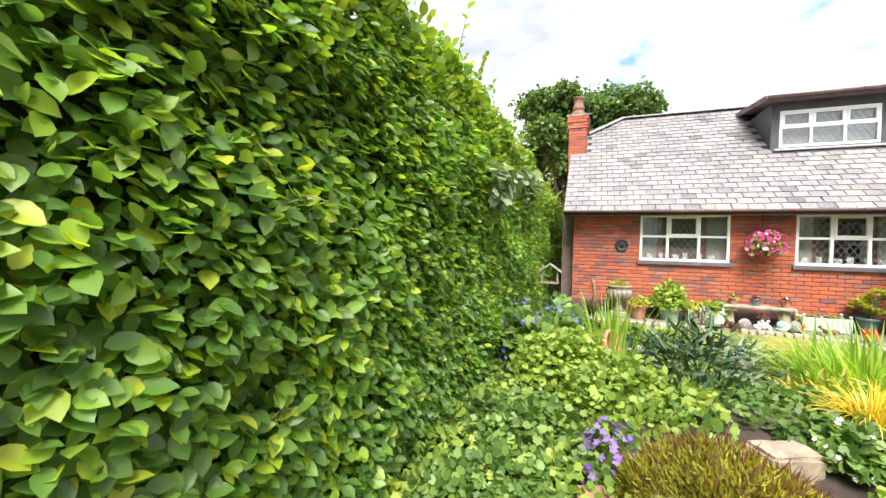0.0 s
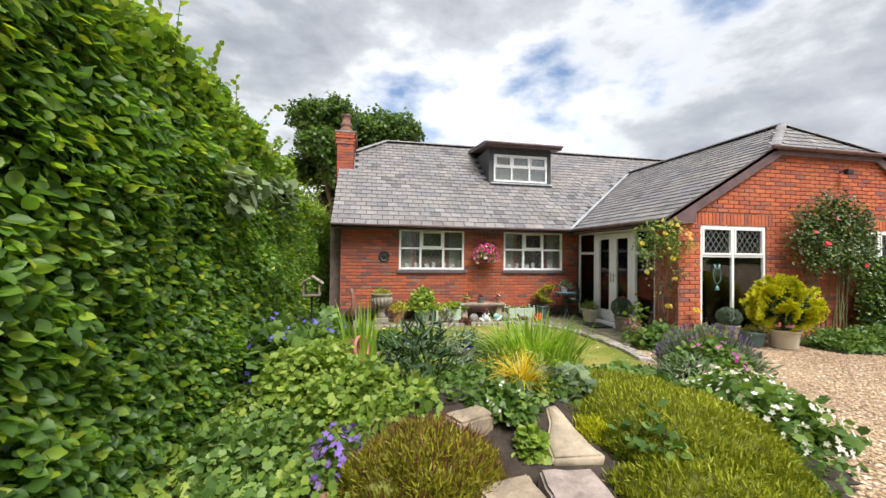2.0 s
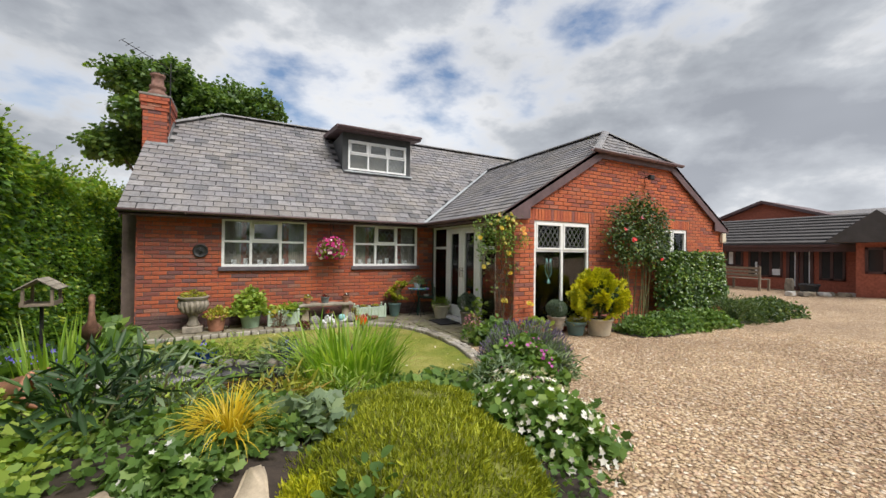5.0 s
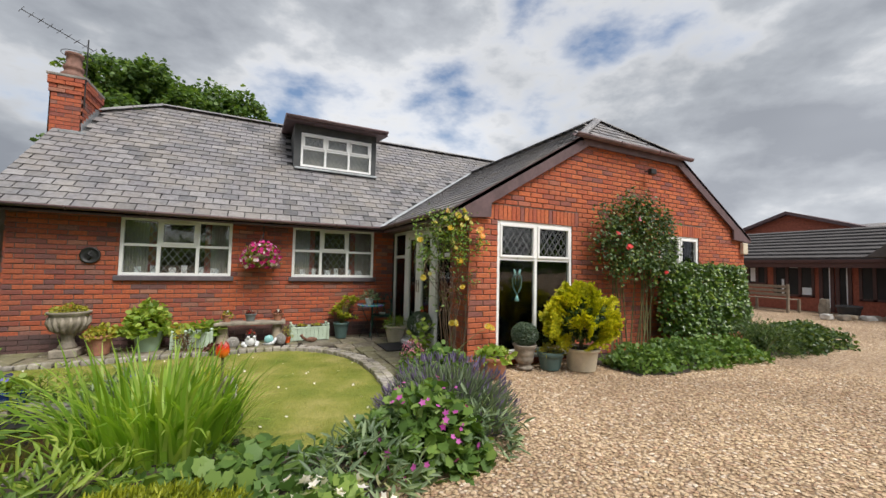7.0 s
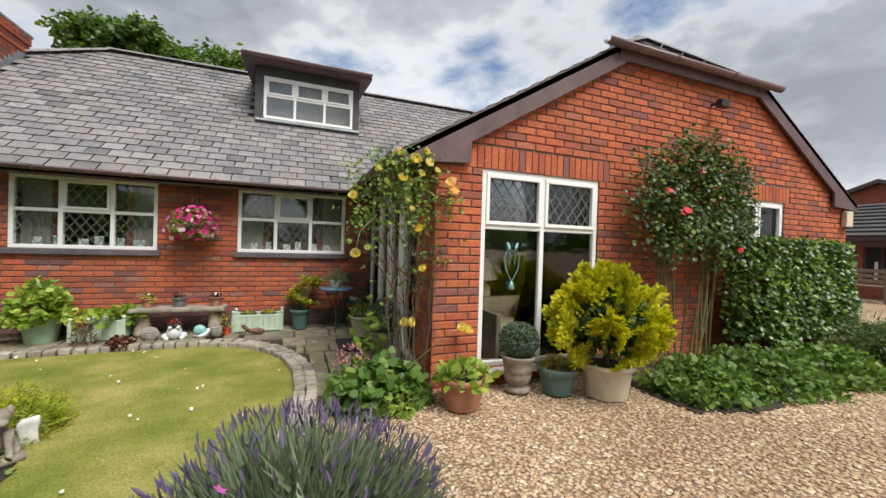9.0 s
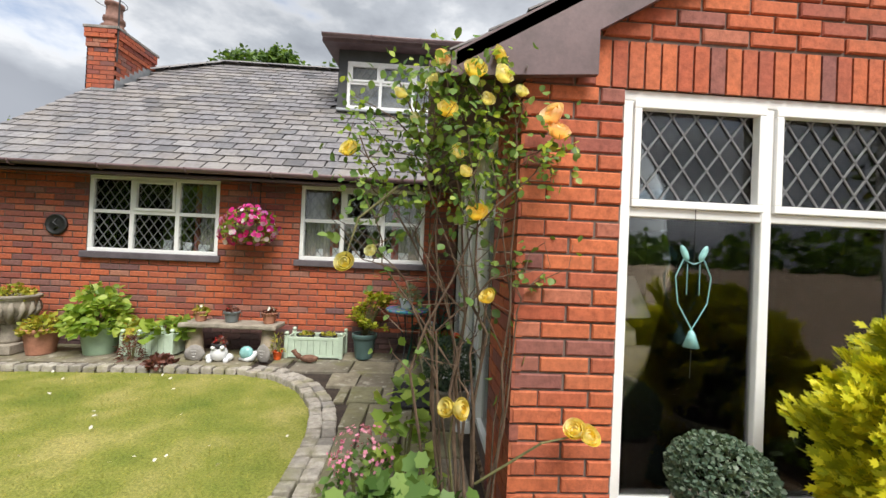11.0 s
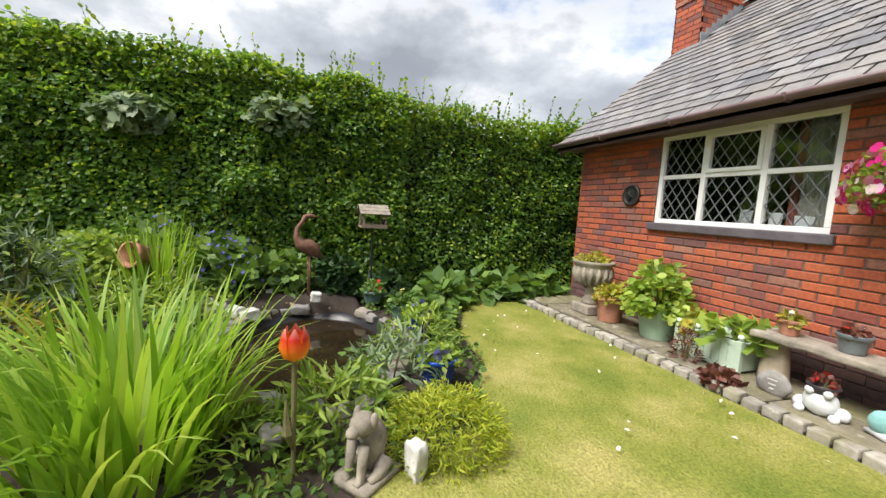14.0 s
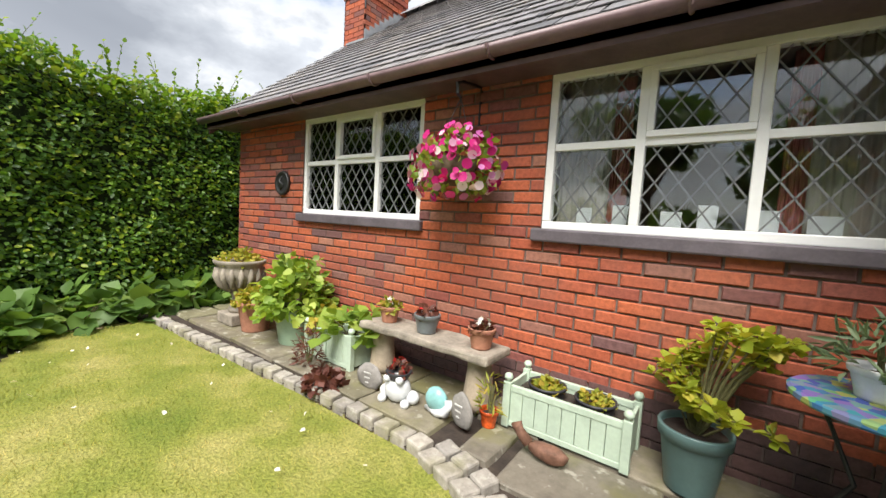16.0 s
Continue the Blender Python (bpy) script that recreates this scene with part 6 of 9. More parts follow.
plant("pot_plant", "small bushy plant in the terracotta pot", "plant", 1.43, -0.44, 0.19, 0.17, 420, 0.05, "leaf_yellowgreen", "round", PZ + 0.25)
pot("green_pot", "pale green plastic pot by the wall", 2.0, -0.36, PZ, 0.2, 0.32, "green_pot", 0.035)
plant("hydrangea", "bright green leafy hydrangea in the green pot", "plant", 1.98, -0.36, 0.34, 0.50, 700, 0.085, "leaf_lime", "serrate", PZ + 0.27, stems=9, low=-0.1, inner=0.35, up=0.9)


def trough(name, label, x0, x1, y0, y1, h):
    """A painted wooden planter: corner posts with ball finials, boarded sides."""
    t = thing(name, label, "planter", ((x0 + x1) / 2, (y0 + y1) / 2, PZ))
    w, d = (x1 - x0) / 2, (y1 - y0) / 2
    for sx in (-1, 1):
        for sy in (-1, 1):
            p = part("corner_post", boxes((sx * w - 0.022, sx * w + 0.022, sy * d - 0.022, sy * d + 0.022, 0, h + 0.015), bevel=0.004), "sage_paint", t)
            bm = lathe([(0, h + 0.015), (0.012, h + 0.017), (0.012, h + 0.022), (0.024, h + 0.033), (0.026, h + 0.043), (0.018, h + 0.06), (0, h + 0.066)], 14)
            bmesh.ops.translate(bm, verts=bm.verts, vec=(sx * w, sy * d, 0))
            part("finial", bm, "sage_paint", p, "", True)
    n = max(3, round(2 * w / 0.085))
    for sy in (-1, 1):
        for k in range(n):
            a = -w + 0.022 + (2 * w - 0.044) * k / n
            b = -w + 0.022 + (2 * w - 0.044) * (k + 1) / n
            part("board", boxes((a + 0.0015, b - 0.0015, sy * d - 0.009, sy * d + 0.009, 0.04, h - 0.035), bevel=0.003), "sage_paint", t)
        part("rail", boxes((-w + 0.022, w - 0.022, sy * d - 0.013, sy * d + 0.013, h - 0.035, h), bevel=0.003), "sage_paint", t)
        part("rail", boxes((-w + 0.022, w - 0.022, sy * d - 0.013, sy * d + 0.013, 0.01, 0.04), bevel=0.003), "sage_paint", t)
    for sx in (-1, 1):
        part("end_panel", boxes((sx * w - 0.009, sx * w + 0.009, -d + 0.022, d - 0.022, 0.02, h - 0.005), bevel=0.003), "sage_paint", t)
    part("compost", boxes((-w + 0.012, w - 0.012, -d + 0.012, d - 0.012, 0.03, h - 0.06)), "soil", t)
    return t


trough("wooden_planter", "small pale sage-green wooden planter filled with hosta", 2.32, 2.50, -0.46, -0.22, 0.24)
trough("wooden_planter", "square pale sage-green wooden planter filled with hosta", 2.56, 2.86, -0.46, -0.18, 0.26)
plant("hosta", "broad-leaved lime green hosta in the planter", "plant", 2.70, -0.32, 0.24, 0.17, 80, 0.14, "leaf_lime", "round", PZ + 0.22, up=1.2, stems=6)
plant("hosta", "broad-leaved yellowish hosta in the small planter", "plant", 2.40, -0.34, 0.16, 0.17, 110, 0.075, "leaf_yellowgreen", "round", PZ + 0.2, up=1.0, stems=5)
plant("bronze_plant", "wispy reddish bronze plant growing beside the planter", "plant", 2.50, -0.56, 0.12, 0.3, 220, 0.06, "bronze_leaf", "long", PZ)
plant("bronze_plant", "low dark red plant in the paving joint", "plant", 2.92, -0.74, 0.12, 0.09, 200, 0.06, "bronze_leaf", "round", PZ)
tr = trough("wooden_planter", "long pale sage-green wooden planter with ball finials", 4.10, 4.74, -0.34, -0.07, 0.25)
for px_, m_ in ((4.28, "leaf_yellowgreen"), (4.55, "leaf_yellowgreen")):
    pot("nursery_pot", "black plastic nursery pot set in the long planter", px_, -0.2, PZ + 0.19, 0.105, 0.07, "dark_pot", 0.012, 0.9, group="pots in the planter")
    plant("pot_plant", "small yellowish bedding plant in a black pot", "plant", px_, -0.2, 0.085, 0.05, 160, 0.035, m_, "round", PZ + 0.23, stems=3)
# bench of stone slab on two staddle legs
bench = thing("stone_bench", "worn stone bench, thick slab on two tapered legs", "bench", (3.43, -0.26, PZ))
bm = boxes((-0.56, 0.56, -0.15, 0.15, 0.33, 0.385), bevel=0.015)
bmesh.ops.subdivide_edges(bm, edges=[e for e in bm.edges if e.calc_length() > 0.5], cuts=8)
for v in bm.verts:
    v.co += 0.012 * noise.noise_vector(v.co * 9)
part("slab", bm, "stone_cast", bench)
for sx in (-0.43, 0.43):
    bm = lathe([(0, 0), (0.105, 0), (0.10, 0.05), (0.08, 0.25), (0.075, 0.32), (0.08, 0.335), (0, 0.335)], 10, 0.05)
    for v in bm.verts:
        v.co.x += sx
        v.co += 0.012 * noise.noise_vector(v.co * 12)
    part("leg", bm, "stone_pale", bench, "pale rough stone leg", True)
for (x_, r_, h_, m_, lab) in ((3.06, 0.075, 0.12, "terracotta", "terracotta pot on the stone bench"), (3.42, 0.09, 0.13, "slate_pot", "slate-blue glazed pot on the stone bench"), (3.86, 0.085, 0.13, "terracotta", "terracotta pot with a cream rim on the stone bench")):
    pot("flower_pot", lab, x_, -0.27, PZ + 0.388, r_, h_, m_, 0.022)
    t = plant("begonia", "small red and white bedding begonia in a pot", "plant", x_, -0.27, 0.07, 0.07, 60, 0.05, "bronze_leaf" if x_ > 3.2 else "leaf_yellowgreen", "round", PZ + 0.388 + h_ - 0.03, stems=3)
    p, d = dome(8, 0.06, 0.06, 0.08, 0.02, 0.8)
    blooms(t, p, d, 0.045, "red_petal" if 3.2 < x_ < 3.7 else "white_petal")
    blooms(t, p[:4] * 0.8 + np.array([0, 0, 0.02]), d[:4], 0.04, "white_petal")
# ornaments under the bench
frog = thing("frog_ornament", "white glazed frog planter with dark flower bowl", "ornament", (3.44, -0.56, PZ), 10)
bm = blob(0.09, 0.075, 0.09, 0.06, 3, 4)
bmesh.ops.translate(bm, verts=bm.verts, vec=(0, 0, 0.09))
for sx in (-1, 1):
    for (c, r) in (((sx * 0.045, -0.06, 0.165), 0.026), ((sx * 0.085, -0.05, 0.02), 0.03), ((sx * 0.10, 0.02, 0.04), 0.045)):
        g_ = bmesh.ops.create_icosphere(bm, subdivisions=2, radius=r)
        bmesh.ops.translate(bm, verts=g_["verts"], vec=c)
part("frog_body", bm, "white_glaze", frog, "", True)
part("bowl", lathe([(0, 0.15), (0.06, 0.15), (0.085, 0.20), (0.08, 0.205), (0.05, 0.18), (0, 0.18)], 20), "dark_pot", frog, "dark bowl on the back", True)
t = plant("begonia", "red flowering plant in the frog's bowl", "plant", 3.44, -0.56, 0.07, 0.08, 50, 0.04, "bronze_leaf", "round", PZ + 0.18, stems=3)
p, d = dome(10, 0.06, 0.06, 0.08, 0.02, 0.8)
blooms(t, p, d, 0.05, "red_petal")
snail = thing("snail_ornament", "turquoise glazed snail ornament under the bench", "ornament", (3.74, -0.52, PZ))
bm = blob(0.075, 0.05, 0.075, 0.06, 3, 2)
bmesh.ops.translate(bm, verts=bm.verts, vec=(-0.02, 0, 0.095))
part("shell", bm, "aqua_glaze", snail, "turquoise spiral shell", True)
bm = bmesh.new()
tube(bm, [(-0.1, 0, 0.02), (0.0, -0.01, 0.025), (0.06, -0.02, 0.04), (0.085, -0.02, 0.09), (0.08, -0.02, 0.12)], [0.012, 0.035, 0.03, 0.024, 0.022], 9)
part("snail_foot", bm, "white_glaze", snail, "", True)
for (x_, y_, w_, h_, m_, rz) in ((3.17, -0.55, 0.105, 0.15, "stone_grey", 8), (3.91, -0.53, 0.085, 0.17, "stone_grey", -12)):
    st_ = thing("slate_plaque", "grey standing stone with worn pale lettering", "plaque", (x_, y_, PZ), rz)
    bm = blob(w_, 0.03, h_ * 0.62, 0.18, 3, x_)
    bmesh.ops.translate(bm, verts=bm.verts, vec=(0, 0, h_ * 0.5))
    for v in bm.verts:
        v.co.z = max(v.co.z, 0)
    part("stone", bm, m_, st_, "", True)
    for k in range(3):
        part("lettering", boxes((-0.03 + 0.008 * k, 0.028 - 0.008 * k, -0.0315, -0.024, h_ * 0.72 - k * 0.033, h_ * 0.72 - k * 0.033 + 0.009)), "stone_white", st_, "worn pale lettering")
pot("small_red_pot", "small red glazed pot with dry stems", 4.03, -0.42, PZ, 0.055, 0.1, "tulip", 0.015)
plant("dry_plant", "dry stalky plant in the small red pot", "plant", 4.03, -0.42, 0.07, 0.22, 70, 0.06, "leaf_yellowgreen", "long", PZ + 0.08)
duck = thing("duck_ornament", "brown painted duck ornament lying before the planter", "ornament", (4.42, -0.52, PZ))
bm = blob(0.10, 0.045, 0.045, 0.2, 3, 7)
bmesh.ops.translate(bm, verts=bm.verts, vec=(0, 0, 0.05))
tube(bm, [(-0.10, 0, 0.06), (-0.15, 0, 0.10), (-0.165, 0, 0.13), (-0.20, 0, 0.125)], [0.03, 0.026, 0.032, 0.008], 9)
part("duck_body", bm, "rust", duck, "", True)
# choisya in the teal pot
pot("teal_pot", "large teal plastic pot standing on the slabs", 5.0, -0.25, PZ, 0.145, 0.30, "teal_pot", 0.04, 0.7)
t = thing("azalea", "yellow-green leafy shrub in the teal pot", "shrub", (5.0, -0.26, PZ + 0.25))
P, G = [], []
for i in range(48):
    a, q = i * 2.4, 0.06 + 0.22 * ((i * 0.37) % 1)
    e = Vector((q * math.cos(a) + 0.04, q * 0.75 * math.sin(a), 0.06 + 0.42 * ((i * 0.61) % 1) - 0.2 * q))
    e.z += 0.12
    bm = bmesh.new()
    tube(bm, [(0, 0, -0.02), e * 0.5 + Vector((0, 0, 0.05)), e], [0.007, 0.005, 0.003], 5)
    part("stem", bm, "stem", t)
    for k in range(12):
        b = k * 2.4
        P.append(e + Vector((0.01 * math.cos(b), 0.01 * math.sin(b), -0.01 * (k % 3))))
        G.append((math.cos(b), math.sin(b), 0.25))
tagged(leaves("foliage", np.array(P), np.array(G), (0, 0, 1), 0.056, "leaf_azalea", "round", t, 0.5), kind="stuff")


# bistro table and chair of green iron
def bistro():
    tb = thing("bistro_table", "small round garden table with a mosaic top", "table", (5.52, -0.45, PZ))
    bm = lathe([(0, 0.62), (0.25, 0.62), (0.26, 0.63), (0.26, 0.645), (0.25, 0.652), (0, 0.652)], 32)
    part("tabletop", bm, "mosaic", tb, "blue, green and violet mosaic top", False)
    for k in range(3):
        a = k * 2.094 + 0.4
        bm = bmesh.new()
        tube(bm, [(0.2 * math.cos(a), 0.2 * math.sin(a), 0.62), (0.06 * math.cos(a), 0.06 * math.sin(a), 0.33), (0.22 * math.cos(a), 0.22 * math.sin(a), 0.0)], 0.009, 7)
        part("leg", bm, "dark_metal", tb, "thin dark iron leg")
    ch = thing("garden_chair", "dark green cast iron garden chair with a lattice back", "chair", (5.80, -0.27, PZ), -20)
    part("seat", boxes((-0.19, 0.19, -0.18, 0.18, 0.40, 0.425), bevel=0.008), "iron_green", ch)
    for sx in (-1, 1):
        for sy in (-1, 1):
            bm = bmesh.new()
            tube(bm, [(sx * 0.17, sy * 0.16, 0.41), (sx * 0.18, sy * 0.17, 0.2), (sx * 0.21, sy * 0.2, 0.0)], [0.014, 0.011, 0.013], 7)
            part("leg", bm, "iron_green", ch)
        bm = bmesh.new()
        tube(bm, [(sx * 0.19, 0.16, 0.62), (sx * 0.21, 0.0, 0.63), (sx * 0.2, -0.13, 0.6), (sx * 0.18, -0.15, 0.42)], 0.011, 7)
        part("arm", bm, "iron_green", ch)
    bm = bmesh.new()
    tube(bm, [(-0.19, 0.17, 0.41), (-0.2, 0.19, 0.7), (-0.1, 0.2, 0.82), (0.1, 0.2, 0.82), (0.2, 0.19, 0.7), (0.19, 0.17, 0.41)], 0.013, 7)
    for k in range(5):
        x_ = -0.13 + 0.065 * k
        tube(bm, [(x_, 0.175, 0.43), (x_ + 0.05 * (-1) ** k, 0.19, 0.62), (x_, 0.2, 0.8)], 0.008, 5)
    for k in range(3):
        tube(bm, [(-0.19, 0.18, 0.5 + k * 0.1), (0.0, 0.19, 0.53 + k * 0.1), (0.19, 0.18, 0.5 + k * 0.1)], 0.007, 5)
    part("backrest", bm, "iron_green", ch, "open lattice back")
    pot("white_pot", "white pot with a variegated plant on the table", 5.50, -0.42, PZ + 0.652, 0.085, 0.11, "white_glaze", 0.018)
    plant("pot_plant", "pale variegated plant with pink flowers in a white pot", "plant", 5.50, -0.42, 0.16, 0.2, 170, 0.085, "leaf_grey", "long", PZ + 0.73)
    bw_ = thing("white_bowl", "small white bowl resting on the garden chair", "bowl", (5.80, -0.30, PZ + 0.426))
    part("bowl_body", lathe([(0, 0), (0.05, 0), (0.075, 0.045), (0.07, 0.045), (0.045, 0.01), (0, 0.01)], 20), "white_glaze", bw_, "", True)


mm, nt, bs = nodes_of("mosaic")
vv = nt.nodes.new("ShaderNodeTexVoronoi")
vv.inputs["Scale"].default_value = 26
nt.links.new(nt.nodes.new("ShaderNodeTexCoord").outputs["Object"], vv.inputs["Vector"])
sc_ = nt.nodes.new("ShaderNodeSeparateColor")
nt.links.new(vv.outputs["Color"], sc_.inputs[0])
rr = ramp_node(nt, sc_.outputs[1], [(0, (0.05, 0.08, 0.4)), (0.35, (0.05, 0.3, 0.35)), (0.6, (0.25, 0.12, 0.45)), (0.8, (0.1, 0.4, 0.2)), (1, (0.5, 0.45, 0.1))])
nt.links.new(rr.outputs[0], bs.inputs["Base Color"])
bs.inputs["Roughness"].default_value = 0.25
MAT["mosaic"] = mm
bistro()
pot("yellow_pot", "large mottled yellow-green glazed pot beside the doors", 5.86, -0.95, PZ, 0.2, 0.3, "cream", 0.03, 0.62)
plant("skimmia", "bright green leafy plant in the mottled pot", "plant", 5.86, -0.95, 0.2, 0.22, 330, 0.075, "leaf_lime", "long", PZ + 0.25, up=1.0)
pot("stone_urn_pot", "small dark pot with a clipped ball beside the doors", 5.92, -2.0, PZ, 0.15, 0.3, "stone_cast", 0.03)
plant("box_ball", "clipped ball of tiny grey-green leaves in a pot", "topiary", 5.92, -2.0, 0.2, 0.4, 2600, 0.024, "leaf_box", "round", PZ + 0.27, low=-1, inner=0.85, lump=0.05, stems=0, spread=0.8)
tagged(part("doormat", boxes((5.45, 5.9, -1.75, -1.15, PZ + 0.006, PZ + 0.026), bevel=0.005), "mat_black"), "black doormat lying before the french doors", "mat")
rb = thing("robin_ornament", "small red-breasted bird ornament on the pot", "ornament", (5.96, -1.98, PZ + 0.67))
bm = blob(0.035, 0.03, 0.035, 0.1, 2, 3)
part("bird_body", bm, "tulip", rb, "", True)

# ---------------- pots and shrubs along the gable ----------------
GZ = 0.0
pot("terracotta_bowl", "wide ribbed terracotta pot on the gravel", 6.2, -3.72, GZ, 0.2, 0.26, "terracotta", 0.035, 0.7)
plant("hydrangea", "pale yellow-green young leaves in the terracotta pot", "plant", 6.2, -3.72, 0.22, 0.14, 120, 0.1, "leaf_lime", "round", GZ + 0.22, up=0.9)
pot("stone_urn", "classical cast stone urn on a round foot", 6.83, -3.56, GZ, 0.15, 0.33, "stone_cast", profile=[(0, 0), (0.11, 0), (0.115, 0.03), (0.085, 0.05), (0.075, 0.07), (0.11, 0.09), (0.125, 0.15), (0.12, 0.18), (0.13, 0.19), (0.13, 0.22), (0.145, 0.28), (0.165, 0.315), (0.165, 0.33), (0.145, 0.33), (0.13, 0.30), (0, 0.30)])
plant("box_ball", "clipped ball of tiny grey-green leaves on the urn", "topiary", 6.83, -3.56, 0.175, 0.31, 4200, 0.019, "leaf_box", "round", GZ + 0.31, low=-1, inner=0.88, lump=0.04, stems=0, spread=0.8)
pot("blue_grey_pot", "blue-grey plastic pot on the gravel", 7.16, -3.70, GZ, 0.175, 0.24, "teal_pot", 0.045)
plant("pot_plant", "low green mossy plant in the blue-grey pot", "plant", 7.16, -3.70, 0.17, 0.13, 620, 0.045, "leaf_yellowgreen", "long", GZ + 0.20, up=1.0)
pot("cream_pot", "large cream stone pot with raised pattern", 7.56, -3.88, GZ, 0.23, 0.30, "cream", 0.03, 0.78)
con = thing("golden_conifer", "round golden-yellow conifer with feathery sprays in a pot", "conifer", (7.55, -3.88, GZ + 0.24))
bm = bmesh.new()
tube(bm, [(0, 0, 0), (0, 0, 0.6)], [0.03, 0.012], 7)
part("trunk", bm, "bark", con)
# plates of flat sprays that fan up and out, with dark gaps between them
cp, cd = dome(120, 0.47, 0.44, 0.42, 0.42, 0.75, 0.3, 3, -0.8)
P, G, F = [], [], []
for c, d in zip(cp, cd):
    d = d * np.array([1, 1, 0.6]) + np.array([0, 0, 0.55])
    d = d / np.linalg.norm(d)
    side = np.cross(d, RNG.normal(0, 1, 3))
    side = side / np.linalg.norm(side)
    k = 150
    t_, w_ = RNG.uniform(-0.9, 1.0, k), RNG.normal(0, 0.45, k)
    P.append(c + d * (0.10 * t_)[:, None] + side * (0.085 * w_ * (1.1 - t_ * 0.6))[:, None] + RNG.normal(0, 0.008, (k, 3)))
    G.append(d + side * (0.7 * w_)[:, None])
    F.append(np.broadcast_to(np.cross(d, side), (k, 3)))
tagged(leaves("foliage", np.concatenate(P), np.concatenate(G), np.concatenate(F), 0.046, "leaf_gold", "spray", con, 0.25), kind="stuff")
p, d = dome(1800, 0.36, 0.33, 0.32, 0.42, 0.3, 0.1, 3, -0.8)
tagged(leaves("inner_foliage", p, d, d, 0.09, "leaf_olive", "spray", con, 0.5), kind="stuff")


def climber(name, label, x0, x1, z0, z1, depth, n, size, mat, blossoms=(), loose=0.15, twigs=9, crown=False):
    """A shrub trained on the gable wall."""
    t = thing(name, label, "shrub", ((x0 + x1) / 2, GY - 0.05, 0.0))
    bm = bmesh.new()
    w = (x1 - x0) / 2
    for k in range(twigs):
        a = RNG.uniform(-w, w)
        tube(bm, [(a * 0.45 + RNG.normal(0, 0.08), -0.05, 0), (a * 0.5 + RNG.normal(0, 0.12), -0.08, (z0 + z1) * 0.35), (a, -0.1, z1 * 0.9)], [0.014, 0.011, 0.004], 6)
    tagged(part("stems", bm, "stem", t), kind="stuff")
    u, v = RNG.uniform(-1, 1, n), RNG.uniform(0, 1, n)
    edge = np.array([1 - 0.35 * abs(noise.noise((a * 2, b * 3, x0))) for a, b in zip(u, v)])
    y = -depth * np.sqrt(np.clip(1 - (u * 0.95) ** 4, 0, 1)) * (1 - 0.35 * v) * RNG.uniform(0.55, 1.0, n) * edge
    p = np.stack([u * w * (1 + loose * RNG.normal(0, 0.5, n)), y, z0 + (z1 - z0) * v + RNG.normal(0, loose * 0.3, n)], 1)
    if crown:
        ring = u ** 2 * 0.9 + (2 * v - 0.95) ** 2 + 0.9 * np.array([noise.noise((a * 2.4, b * 3.2, x0)) for a, b in zip(u, v)])
        p = p[ring < 0.85]
    p = p[p[:, 1] < -0.02]
    tagged(leaves("foliage", p, (0, -0.5, -0.35), (0, -0.8, 0.7), size, mat, "serrate", t, 0.45), kind="stuff")
    for (a, b, c, s_, m_) in blossoms:
        blooms(t, np.array([(a - (x0 + x1) / 2, b - GY + 0.05, c)] * 6) + RNG.normal(0, s_ * 0.2, (6, 3)), (0, -1, 0.3), s_, m_, "disc", "blossom")
    return t


climber("climbing_rose", "loose dark-leaved climbing rose with red blooms on the wall", 8.25, 10.2, 1.25, 2.62, 0.45, 7000, 0.05, "leaf_olive", [(8.7, -3.75, 1.75, 0.06, "red_petal"), (8.5, -3.7, 1.95, 0.05, "red_petal"), (9.6, -3.75, 1.35, 0.05, "red_petal"), (9.0, -3.7, 2.2, 0.05, "pink_petal")], 0.3, 14, True)
climber("ivy_screen", "dense block of glossy green ivy on the wall", 9.8, 12.4, 0.30, 1.52, 0.60, 11000, 0.058, "leaf_ivy", (), 0.06)
for (x_, y_, r_, h_, m_, n_, nm, lab) in ((8.5, -4.1, 0.45, 0.3, "leaf_mid", 1500, "geranium_plant", "low spreading green leafy plant under the wall"), (9.3, -4.15, 0.55, 0.36, "leaf_mid", 1900, "geranium_plant", "low spreading green leafy plant under the wall"), (10.3, -4.2, 0.55, 0.36, "leaf_mid", 1900, "geranium_plant", "low spreading green leafy plant under the wall"),
                                   (11.5, -4.2, 0.55, 0.58, "leaf_olive", 3800, "lavender_bush", "soft grey-green feathery bush by the drive"), (12.3, -4.2, 0.6, 0.5, "leaf_olive", 2600, "dark_shrub", "dark green rounded shrub by the drive"), (13.3, -4.1, 0.7, 0.42, "leaf_olive", 2600, "dark_shrub", "dark green rounded shrub at the wall's end")):
    plant(nm, lab, "shrub", x_, y_, (r_ * 1.15, r_), h_, n_, 0.10 if "lavender" in nm else 0.055, m_, "needle" if "lavender" in nm else "palm", group="low plants under the gable")
flood = thing("floodlight", "small black outdoor floodlight on the gable", "lamp", (9.73, GY - 0.02, 3.14))
part("housing", boxes((-0.07, 0.07, -0.16, -0.08, -0.05, 0.05), bevel=0.012), "dark_metal", flood)
bm = bmesh.new()
tube(bm, [(0, 0.02, 0.03), (0, -0.06, 0.02), (0, -0.1, 0.0)], 0.014, 7)
part("bracket", bm, "dark_metal", flood)
alarm = thing("alarm_box", "pale yellow alarm box under the eaves corner", "alarm box", (12.86, GY - 0.01, 1.90))
part("case", boxes((-0.09, 0.09, -0.07, 0.0, -0.12, 0.12), bevel=0.012), "cream", alarm)

